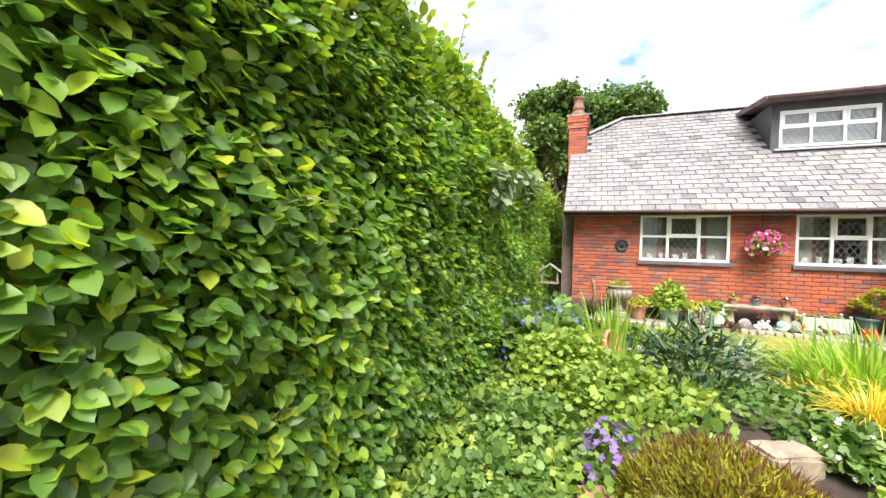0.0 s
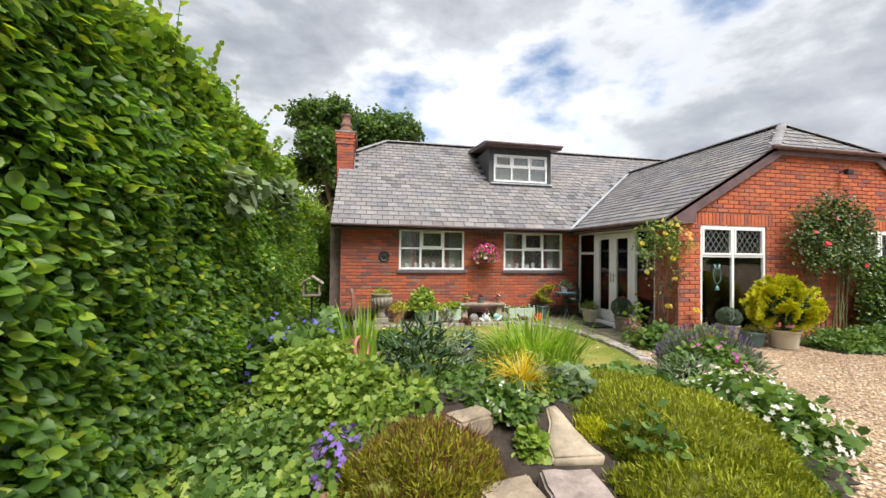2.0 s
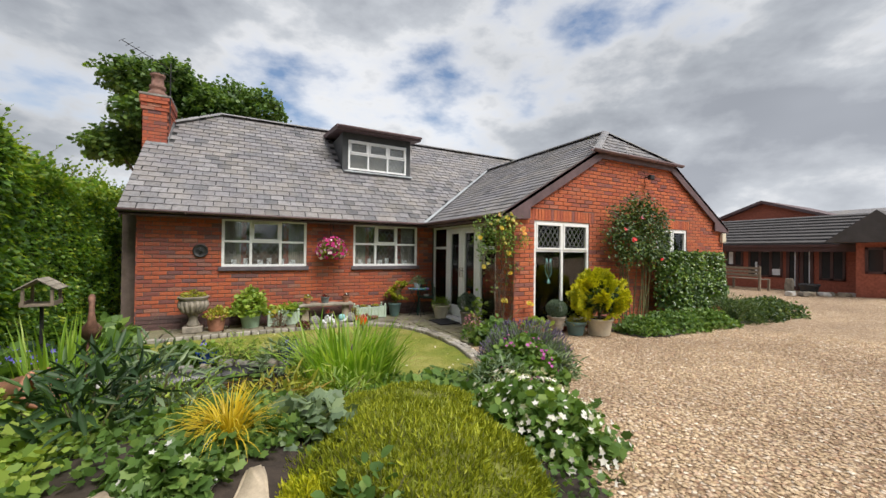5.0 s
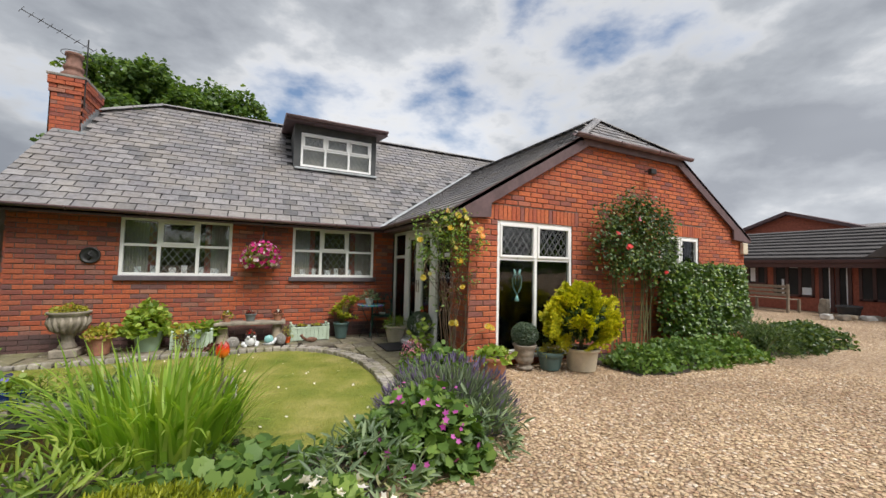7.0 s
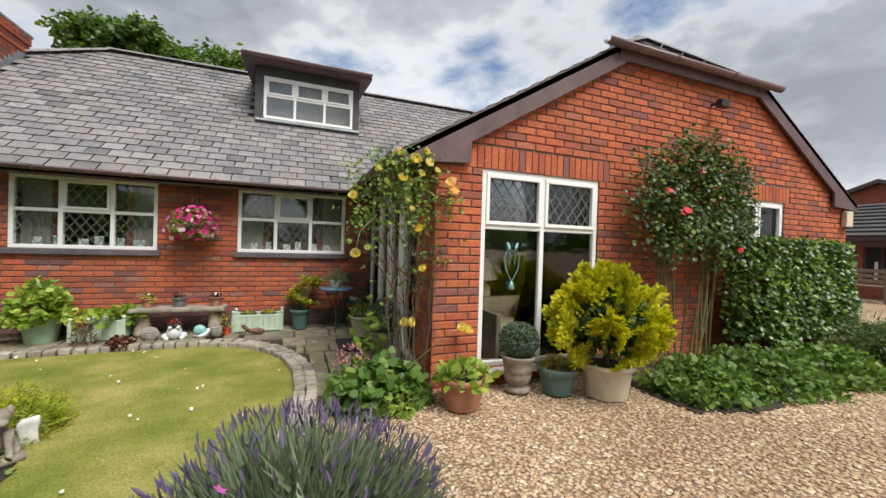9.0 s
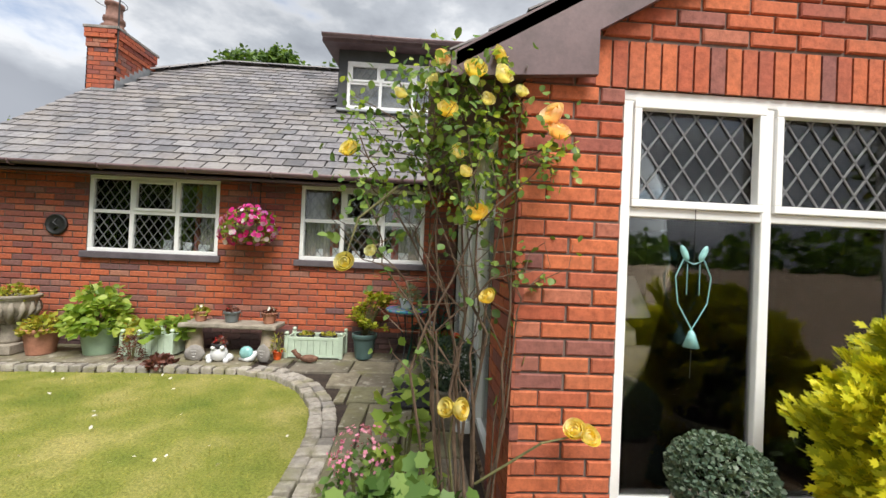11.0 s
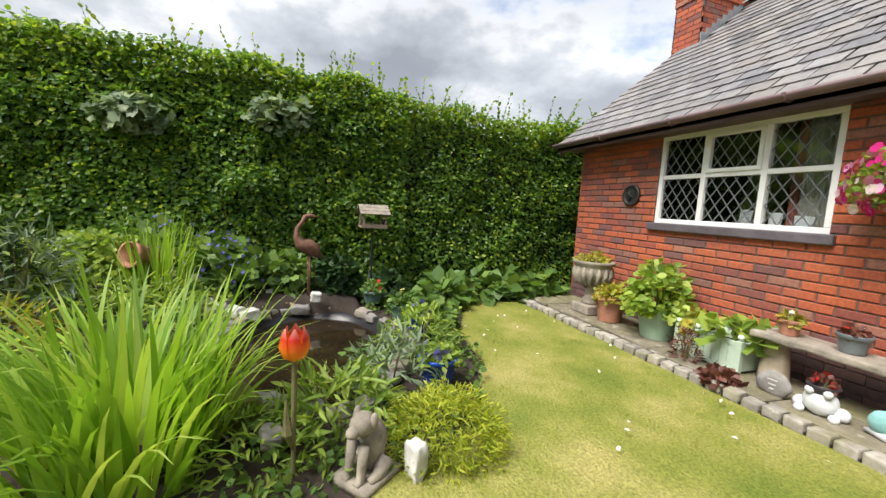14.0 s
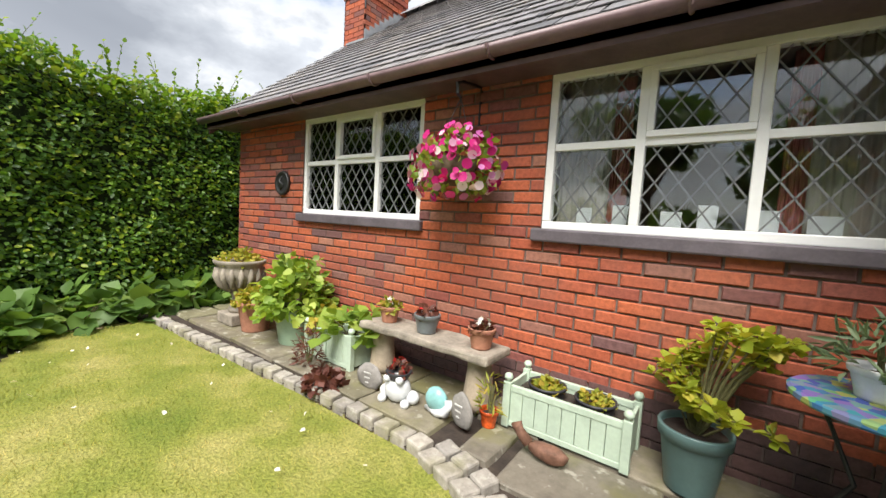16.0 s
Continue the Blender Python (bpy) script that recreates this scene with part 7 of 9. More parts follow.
# ---------------- rose at the corner ----------------
rose = thing("climbing_rose", "tall climbing rose with yellow and peach blooms at the corner", "rose", (5.9, -3.2, -0.05))
tips = []
for k in range(17):
    a = RNG.uniform(-0.10, 0.14)
    top = Vector((RNG.uniform(-0.45, 0.28), RNG.uniform(-0.16, 0.04), RNG.uniform(1.75, 2.12)))
    if k < 4:
        top = Vector((RNG.uniform(-0.62, -0.4), RNG.uniform(-0.18, 0.0), RNG.uniform(1.35, 1.85)))
    if k in (5, 9, 12):
        top = Vector((RNG.uniform(0.2, 0.38), RNG.uniform(-0.16, -0.10), RNG.uniform(1.2, 1.8)))
    mid = Vector((a * 1.6 + RNG.normal(0, 0.05), RNG.uniform(-0.12, 0.04), RNG.uniform(0.7, 1.05)))
    q = [Vector((a, RNG.uniform(-0.08, 0.05), 0)), mid, mid.lerp(top, 0.55) + Vector((RNG.normal(0, 0.06), RNG.normal(0, 0.05), 0.08)), top]
    run = [q[i].lerp(q[i + 1], f) + Vector((RNG.normal(0, 0.016), RNG.normal(0, 0.016), 0)) for i in range(3) for f in (0, 0.33, 0.66)] + [q[3]]
    w0 = RNG.uniform(0.0045, 0.0095)
    bm = bmesh.new()
    tube(bm, run, [w0 * (1 - 0.075 * i) for i in range(10)], 6)
    cane = part("cane", bm, "cane", rose)
    for i in (3, 5, 6, 7, 8, 8):
        bm = bmesh.new()
        e1 = run[i] + Vector((RNG.normal(0, 0.08), RNG.normal(0, 0.05), RNG.uniform(0, 0.1)))
        e2 = e1 + Vector((RNG.normal(0, 0.1), RNG.normal(0, 0.06), RNG.uniform(0.0, 0.12)))
        tube(bm, [run[i], e1, e2], [w0 * 0.45, w0 * 0.35, 0.0012], 5)
        part("twig", bm, "cane", cane)
        tips.append(e2)
    tips += [q[2].lerp(q[3], 0.4), q[2].lerp(q[3], 0.75), q[3], q[3]]
P = np.concatenate([np.array(t_)[None] + RNG.normal(0, 0.06, (8, 3)) for t_ in tips if t_.z > 1.5])
tagged(leaves("foliage", P, (0, -0.2, -0.4), (0, -0.4, 1), 0.036, "leaf_mid", "serrate", rose, 0.6), kind="stuff")
P = np.concatenate([np.array(t_)[None] + RNG.normal(0, 0.05, (5, 3)) for t_ in tips if t_.z > 1.5])
tagged(leaves("young_leaves", P, (0, -0.2, -0.2), (0, -0.4, 1), 0.034, "leaf_lime", "serrate", rose, 0.6), kind="stuff")
P = np.concatenate([np.array(t_)[None] + RNG.normal(0, 0.04, (2, 3)) for t_ in tips if t_.z <= 1.5])
tagged(leaves("lower_leaves", P, (0, -0.2, -0.4), (0, -0.4, 1), 0.042, "leaf_mid", "serrate", rose, 0.6), kind="stuff")


def rose_bloom(t, loc, r, mat):
    """A full rose: cupped petals in four shells, opening outwards."""
    verts, faces = [], []
    turn = Euler((RNG.uniform(0.7, 1.5), RNG.uniform(-0.3, 0.3), RNG.uniform(-0.9, 0.9))).to_matrix()
    for ring_, (nn, rr_, reach) in enumerate(((6, 1.0, 1.75), (5, 0.84, 2.1), (5, 0.62, 2.4), (3, 0.38, 2.6))):
        for k in range(nn):
            a = 2 * math.pi * (k + 0.5 * ring_) / nn + RNG.normal(0, 0.12)
            o = len(verts)
            for j, s_ in enumerate((0.1, 0.4, 0.75, 1.0)):
                th = reach * s_ * RNG.uniform(0.95, 1.05)
                for w in (-1.0, -0.5, 0.0, 0.5, 1.0):
                    b = a + w * 0.72 * (0.35 + 0.65 * math.sin(min(1.0, s_ * 1.5) * 1.57)) * (0.8 if j == 3 else 1.0)
                    q = r * rr_ * (1.0 + (0.16 if j == 3 and ring_ < 2 else 0.0) + RNG.normal(0, 0.02))
                    v = turn @ Vector((q * math.sin(th) * math.cos(b), q * math.sin(th) * math.sin(b), -q * math.cos(th) * 0.85))
                    verts.append((loc[0] + v.x, loc[1] + v.y, loc[2] + v.z))
            faces += [(o + 5 * j + i, o + 5 * j + i + 1, o + 5 * j + i + 6, o + 5 * j + i + 5) for j in range(3) for i in range(4)]
    return raw("bloom", verts, faces, mat, t, True)


for (x_, y_, z_, r_, m_) in ((5.34, -3.32, 1.70, 0.045, "rose_petal"), (5.75, -3.36, 1.88, 0.05, "rose_petal"), (5.86, -3.37, 2.05, 0.055, "rose_petal"), (5.97, -3.35, 2.13, 0.045, "yellow_petal"), (5.98, -3.38, 2.03, 0.05, "cream_petal"), (6.18, -3.40, 1.87, 0.058, "peach_petal"), (6.21, -3.41, 1.80, 0.055, "peach_petal"), (5.89, -3.38, 1.45, 0.05, "yellow_petal"), (5.72, -3.34, 2.10, 0.04, "peach_petal"), (5.80, -3.36, 1.70, 0.035, "cream_petal"), (5.84, -3.36, 1.62, 0.035, "cream_petal"), (5.62, -3.33, 1.84, 0.035, "cream_petal"), (5.55, -3.32, 1.95, 0.035, "cream_petal"), (5.68, -3.35, 2.0, 0.035, "cream_petal"), (5.92, -3.36, 1.93, 0.035, "cream_petal"), (6.06, -3.37, 1.97, 0.035, "cream_petal"),
                             (6.33, -3.40, 0.57, 0.05, "rose_petal"), (6.39, -3.41, 0.55, 0.05, "rose_petal"), (5.80, -3.36, 0.63, 0.045, "yellow_petal"), (5.86, -3.37, 0.63, 0.05, "yellow_petal"), (5.95, -3.36, 1.10, 0.042, "yellow_petal"), (5.36, -3.40, 1.22, 0.045, "rose_petal"), (5.46, -3.38, 1.27, 0.03, "cream_petal")):
    rose_bloom(rose, (x_ - 5.9, y_ + 3.2, z_ + 0.05), r_ * 0.82, m_)
for run_ in ([(0.05, -0.05, 0.3), (0.3, -0.18, 0.55), (0.47, -0.20, 0.6)],
             [(-0.03, -0.05, 0.1), (-0.08, -0.12, 0.5), (-0.07, -0.16, 0.66)],
             [(-0.35, -0.08, 1.6), (-0.5, -0.15, 1.45), (-0.54, -0.19, 1.28)]):
    bm = bmesh.new()
    tube(bm, run_, [0.007, 0.005, 0.003], 5)
    part("side_cane", bm, "stem", rose)
plant("hollyhock", "pale green broad-leaved plant by the doors", "plant", 5.62, -2.85, 0.17, 0.72, 110, 0.08, "leaf_lime", "palm", -0.06, up=0.8, stems=4, lump=0.5)
plant("strawberry_plant", "leafy green plants at the foot of the rose", "plant", 5.62, -3.42, (0.42, 0.3), 0.38, 800, 0.085, "leaf_mid", "palm", -0.06)
plant("lime_plant", "small lime green plant at the foot of the rose", "plant", 5.68, -3.68, 0.12, 0.22, 150, 0.045, "leaf_lime", "round", -0.04)
t = plant("pink_flower", "cluster of small pink flowers beside the path", "flower", 5.4, -3.0, 0.18, 0.36, 160, 0.05, "leaf_mid", "round", -0.06)
p, d = dome(150, 0.16, 0.16, 0.18, 0.26, 0.8)
blooms(t, p, d, 0.026, "pink_petal")

# ---------------- hanging basket and plaque on the wall ----------------
bk = thing("hanging_basket", "hanging basket overflowing with pink and purple petunias", "basket", (3.55, -0.24, 1.50))
bm = bmesh.new()
tube(bm, [(0.02, 0.25, 0.56), (0.02, 0.02, 0.53), (0.02, -0.05, 0.5), (0.02, -0.04, 0.44), (0.02, 0.0, 0.42)], 0.011, 7)
tube(bm, [(0.02, 0.25, 0.30), (0.02, 0.25, 0.60)], 0.013, 7)
part("bracket", bm, "dark_metal", bk, "dark wrought iron bracket")
for k in range(3):
    bm = bmesh.new()
    tube(bm, [(0.02, 0.0, 0.42), (0.14 * math.cos(k * 2.1), 0.14 * math.sin(k * 2.1), 0.06)], 0.003, 4)
    part("chain", bm, "dark_metal", bk)
part("bowl", lathe([(0, -0.15), (0.07, -0.14), (0.13, -0.08), (0.16, 0.03), (0.15, 0.03), (0.12, -0.06), (0, -0.1)], 20), "bark", bk, "", True)
p, d = dome(300, 0.29, 0.20, 0.23, -0.02, 0.5, 0.3, 2, -0.7)
tagged(leaves("foliage", p, d, d + np.array([0, 0, 0.4]), 0.055, "leaf_lime", "round", bk, 0.5), kind="stuff")
p, d = dome(250, 0.33, 0.24, 0.27, -0.03, 0.85, 0.25, 2, -0.75)
p = p[p[:, 1] < 0.16]
blooms(bk, p, unit(p + np.array([0, -0.1, 0])), 0.057, "basket_petal", "disc", "petunia", 0.3)
pq = thing("wall_plaque", "round dark metal relief plaque on the brick wall", "plaque", (1.13, -0.004, 1.42))
bm = lathe([(0, 0.03), (0.06, 0.028), (0.10, 0.02), (0.105, 0.03), (0.125, 0.03), (0.13, 0.018), (0.13, 0.0), (0, 0)], 30)
part("disc", bm, "dark_metal", pq, "", True).matrix_basis = pose(0, 0, 0, 90, 0, 0)
bm = bmesh.new()
tube(bm, [(-0.01, -0.03, -0.07), (0.03, -0.035, -0.02), (-0.02, -0.035, 0.02), (0.02, -0.03, 0.07)], [0.01, 0.018, 0.016, 0.006], 7)
part("relief", bm, "dark_metal", pq, "worn raised motif", True)


# ---------------- seen through the windows ----------------
def curtain(x0, x1, y, z0, z1, mat, name="curtain", label="pale hanging curtain behind the window"):
    n = 26
    verts, faces = [], []
    for i in range(n + 1):
        u = x0 + (x1 - x0) * i / n
        yy = y + 0.018 * math.sin(i * 1.9) + 0.006 * math.sin(i * 4.1)
        verts += [(u, yy, z0), (u, yy + 0.01, z1), (u, yy + 0.012, z0), (u, yy + 0.022, z1)]
    for i in range(n):
        a, b = 4 * i, 4 * i + 4
        faces += [(a, b, b + 1, a + 1), (a + 3, b + 3, b + 2, a + 2)]
    ob = raw(name, verts, faces, mat, None, True)
    return tagged(ob, label, "curtain")


for W_ in (WIN1, WIN2):
    curtain(W_[0] + 0.02, W_[0] + 0.34, 0.22, 1.1, 2.1, "curtain")
    curtain(W_[0] + 0.30, W_[0] + 0.44, 0.26, 1.1, 2.1, "curtain_red", label="dull red curtain edge behind the window")
    curtain(W_[1] - 0.34, W_[1] - 0.02, 0.22, 1.1, 2.1, "curtain")
    curtain(W_[1] - 0.44, W_[1] - 0.30, 0.26, 1.1, 2.1, "curtain_red", label="dull red curtain edge behind the window")
    for k, (u, w_, h_) in enumerate(((0.22, 0.09, 0.14), (0.42, 0.07, 0.16), (0.70, 0.1, 0.13), (0.86, 0.08, 0.17), (1.12, 0.08, 0.15), (1.32, 0.12, 0.13))):
        c = thing("greeting_card", "pale folded card standing on the window ledge", "card", (W_[0] + u, 0.16, 1.115), 12 * (-1) ** k, "cards on the window ledge")
        part("leaf_front", boxes((-w_ / 2, w_ / 2, 0, 0.002, 0, h_)), "card", c)
        part("leaf_back", boxes((-w_ / 2, w_ / 2, 0.0, 0.002, 0, h_)), "card", c).matrix_basis = pose(0, 0.03, 0, -10, 0, 0)
    tagged(part("window_ledge", boxes((W_[0], W_[1], 0.09, 0.42, 1.085, 1.113)), "upvc"), "white inner window ledge", "ledge", kind="structure")
lamp = thing("table_lamp", "table lamp with a cream shade, switched off", "lamp", (7.02, -2.35, 0.55))
part("lamp_base", lathe([(0, 0), (0.1, 0), (0.11, 0.02), (0.09, 0.06), (0.15, 0.16), (0.14, 0.26), (0.04, 0.34), (0.03, 0.38), (0, 0.38)], 24), "cream", lamp, "", True)
part("shade", lathe([(0.23, 0.36), (0.12, 0.62), (0.115, 0.62), (0.225, 0.36)], 28), "curtain", lamp, "cream fabric shade", True)
tb = thing("side_table", "small wooden side table inside the window", "table", (7.02, -2.35, 0.03))
part("tabletop", boxes((-0.25, 0.25, -0.22, 0.22, 0.49, 0.52), bevel=0.006), "wood_grey", tb)
for sx in (-0.2, 0.2):
    for sy in (-0.17, 0.17):
        part("leg", boxes((sx - 0.02, sx + 0.02, sy - 0.02, sy + 0.02, 0, 0.49)), "wood_grey", tb)
sofa = thing("armchair", "cream cane armchair with cushions inside the window", "armchair", (7.35, -2.75, 0.03))
part("seat_cushion", boxes((-0.4, 0.32, -0.25, 0.25, 0.28, 0.44), bevel=0.05), "stone_pale", sofa, "", True)
part("backrest", boxes((-0.4, 0.32, 0.2, 0.34, 0.4, 0.68), bevel=0.05), "stone_pale", sofa, "", True)
for sx in (-0.42, 0.34):
    part("arm", boxes((sx - 0.03, sx + 0.03, -0.27, 0.3, 0.0, 0.56), bevel=0.015), "wood_grey", sofa)
part("cushion", blob(0.17, 0.09, 0.15, 0.1, 3, 2), "curtain_red", sofa, "dull red cushion", True).matrix_basis = pose(0.15, 0.08, 0.55)
buddha = thing("wicker_ornament", "ribbed pale domed ornament inside the window", "ornament", (7.72, -2.9, 0.5))
part("dome", lathe([(0, 0), (0.12, 0), (0.14, 0.1), (0.15, 0.25), (0.13, 0.4), (0.11, 0.44), (0.115, 0.5), (0.1, 0.57), (0.06, 0.62), (0, 0.635)], 24), "stone_cast", buddha, "", True)
pl = thing("plant_stand", "wooden stand inside the window", "stand", (7.72, -2.9, 0.03))
part("stand_top", boxes((-0.18, 0.18, -0.16, 0.16, 0.43, 0.465), bevel=0.006), "wood_grey", pl)
for sx in (-0.14, 0.14):
    part("leg", boxes((sx - 0.02, sx + 0.02, -0.12, 0.12, 0, 0.43)), "wood_grey", pl)
chime = thing("wind_chime", "verdigris heart-shaped bird chime hanging in the window", "wind chime", (6.92, GY + 0.015, 1.15))
bm = bmesh.new()
for s_ in (-1, 1):
    tube(bm, [(0, 0, -0.18), (s_ * 0.07, 0, -0.06), (s_ * 0.085, 0, 0.06), (s_ * 0.05, 0, 0.14), (0, 0, 0.12)], 0.0028, 6)
    tube(bm, [(s_ * 0.03, 0, 0.12), (s_ * 0.03, 0, -0.02)], 0.0015, 4)
part("heart", bm, "aqua_glaze", chime)
for s_ in (-1, 1):
    bm = blob(0.016, 0.01, 0.04, 0.1, 2, 4)
    part("bird", bm, "aqua_glaze", chime, "", True).matrix_basis = pose(s_ * 0.045, 0, 0.17, 0, s_ * 25, 0)
part("bell", lathe([(0, -0.18), (0.012, -0.19), (0.035, -0.26), (0.032, -0.26), (0, -0.2)], 14), "aqua_glaze", chime, "", True)
bm = bmesh.new()
tube(bm, [(0, 0, 0.12), (0, 0, 0.38)], 0.0015, 4)
tube(bm, [(0, 0, -0.18), (0, 0, -0.4)], 0.0015, 4)
part("cord", bm, "dark_metal", chime)

# ---------------- rockery ----------------
def rock(name, label, x, y, z, r, mat, seed, rot=0, rough=0.35, tilt=(0, 0), group=""):
    bm = blob(r[0], r[1], r[2], rough, 3, seed, 1.3)
    for v in bm.verts:
        for ax in range(3):
            lim = r[ax] * 0.66
            v.co[ax] = max(-lim, min(lim, v.co[ax]))
        v.co += 0.018 * noise.noise_vector(v.co * 14)
    ob = part(name, bm, mat, None, "", True)
    ob.matrix_basis = pose(x, y, z, tilt[0], tilt[1], rot)
    return tagged(ob, label, "rock", group)


bm = bmesh.new()
foot = [(-0.03, 0.0), (0.04, 0.0), (0.05, 0.18), (0.06, 0.31), (0.10, 0.44), (-0.19, 0.42), (-0.165, 0.29), (-0.08, 0.16)]
a_ = [bm.verts.new((x, -y, 0.0)) for x, y in foot]
b_ = [bm.verts.new((x * 1.04, -y, -0.11)) for x, y in foot]
bm.faces.new(a_[::-1]); bm.faces.new(b_)
for i in range(len(foot)):
    bm.faces.new((a_[i], a_[(i + 1) % len(foot)], b_[(i + 1) % len(foot)], b_[i]))
bmesh.ops.recalc_face_normals(bm, faces=bm.faces)
bmesh.ops.bevel(bm, geom=bm.edges[:], offset=0.012, segments=2, affect="EDGES")
bmesh.ops.triangulate(bm, faces=bm.faces)
bmesh.ops.subdivide_edges(bm, edges=bm.edges[:], cuts=2)
for v in bm.verts:
    v.co += 0.006 * noise.noise_vector(v.co * 16)
sp_ = part("standing_stone", bm, "stone_pale", None, "", True)
sp_.matrix_basis = pose(1.90, -6.79, 0.53, 14, 0, 0)
tagged(sp_, "pale pointed sandstone slab leaning in the rockery", "rock")


def cut_block(x, y, z, w, d, h, mat, rot, seed, label):
    """A squared walling stone: flat faces, chipped arrises."""
    bm = boxes((-w / 2, w / 2, -d / 2, d / 2, 0, h))
    for v in bm.verts:
        v.co += Vector((0.12 * w, 0.12 * d, 0.10 * h)) * 0.7 * noise.noise(v.co * 7 + Vector((seed, 0, 0)))
    bmesh.ops.bevel(bm, geom=bm.edges[:], offset=0.014, segments=2, affect="EDGES")
    bmesh.ops.triangulate(bm, faces=bm.faces)
    bmesh.ops.subdivide_edges(bm, edges=bm.edges[:], cuts=3, use_grid_fill=True)
    for v in bm.verts:
        v.co += 0.011 * noise.noise_vector(v.co * 13 + Vector((seed, 1, 2))) + 0.005 * noise.noise_vector(v.co * 38)
    ob = part("rockery_stone", bm, mat, None)
    ob.matrix_basis = pose(x, y, z, 0, 0, rot)
    return tagged(ob, label, "rock", "rockery stones")


cut_block(1.40, -7.42, 0.16, 0.27, 0.22, 0.27, "stone_buff", 6, 1.0, "squared buff sandstone block edging the rockery")
cut_block(1.69, -7.45, 0.16, 0.27, 0.26, 0.285, "stone_pink", -8, 2.0, "squared pinkish grey stone block edging the rockery")
cut_block(1.12, -7.50, 0.14, 0.26, 0.16, 0.15, "stone_buff", 4, 3.0, "low buff sandstone block under the heather")
cut_block(1.34, -6.93, 0.36, 0.26, 0.15, 0.21, "stone_buff", 28, 4.0, "mossy sandstone block behind the heather")
cut_block(0.57, -7.20, 0.22, 0.15, 0.13, 0.12, "stone_red", 20, 5.0, "rough reddish stone lying on the soil")
cut_block(1.98, -7.52, 0.18, 0.18, 0.14, 0.10, "stone_buff", 30, 6.0, "small buff stone below the heather")


def heather(name, label, x, y, rx, ry, h, n, mat, bronze=0.0):
    """A dense low mound of upright needle shoots."""
    z = land(x, y) - 0.03
    t = thing(name, label, "heather", (x, y, z))
    bm = blob(rx * 0.95, ry * 0.95, h * 0.85, 0.12, 3, x)
    for v in bm.verts:
        v.co.z = max(v.co.z, -0.05)
    part("stem_mat", bm, "moss", t)
    d = unit(RNG.normal(0, 1, (n * 2, 3)))
    d = d[d[:, 2] > 0.0][:n]
    k = np.array([1 + 0.2 * noise.noise(Vector(v) * 3 + Vector((x, y, 0))) for v in d])
    p = d * k[:, None] * np.array([rx, ry, h * 0.85])
    n_more = RNG.normal(0, 0.012, p.shape)
    p = p + n_more
    g = d * np.array([0.45, 0.45, 0.2]) + np.array([0, 0, 0.8])
    tagged(leaves("foliage", p, g, d, 0.040, mat, "long", t, 0.4), kind="stuff")
    if bronze:
        q = RNG.choice(len(p), int(n * bronze), replace=False)
        tagged(leaves("bronze_foliage", p[q] + 0.012, g[q], d[q], 0.075, "bronze_leaf", "needle", t, 0.25), kind="stuff")
    return t


heather("heather", "olive and bronze mound of heather in the rockery", 1.06, -7.14, 0.37, 0.31, 0.28, 15000, "heather", 0.10)
heather("heather", "broad olive green cushion of heather by the drive", 2.62, -6.82, 0.60, 0.75, 0.27, 26000, "heather_green", 0.0)
heather("heather", "long olive green cushion of heather by the drive", 2.9, -6.0, 0.66, 0.55, 0.28, 16000, "heather_green", 0.0)
heather("heather", "low olive heather spilling towards the drive", 2.45, -7.42, 0.52, 0.34, 0.24, 11000, "heather_green", 0.0)
cu = heather("cushion_plant", "small bright lime cushion plant by the stone", 2.10, -6.95, 0.11, 0.10, 0.10, 1800, "leaf_gold")
yg = thing("golden_grass", "arching tuft of bright golden-yellow grass", "grass", (1.80, -6.58, land(1.80, -6.58) + 0.04))
straps("foliage", 230, 0.05, 0.27, 0.010, "leaf_goldgrass", yg, 1.0, 1.1)
iris = thing("iris_clump", "large clump of tall strap-leaved irises by the pond", "iris", (2.92, -4.45, land(2.92, -4.45) - 0.02))
straps("foliage", 380, 0.42, 0.86, 0.039, "leaf_iris", iris, 0.42, 0.8, 1.1, 0.8)
ir2 = thing("iris_clump", "smaller clump of upright strap leaves in the border", "iris", (0.75, -5.05, land(0.75, -5.05)))
straps("foliage", 60, 0.2, 0.8, 0.03, "leaf_iris", ir2, 0.3, 0.3)
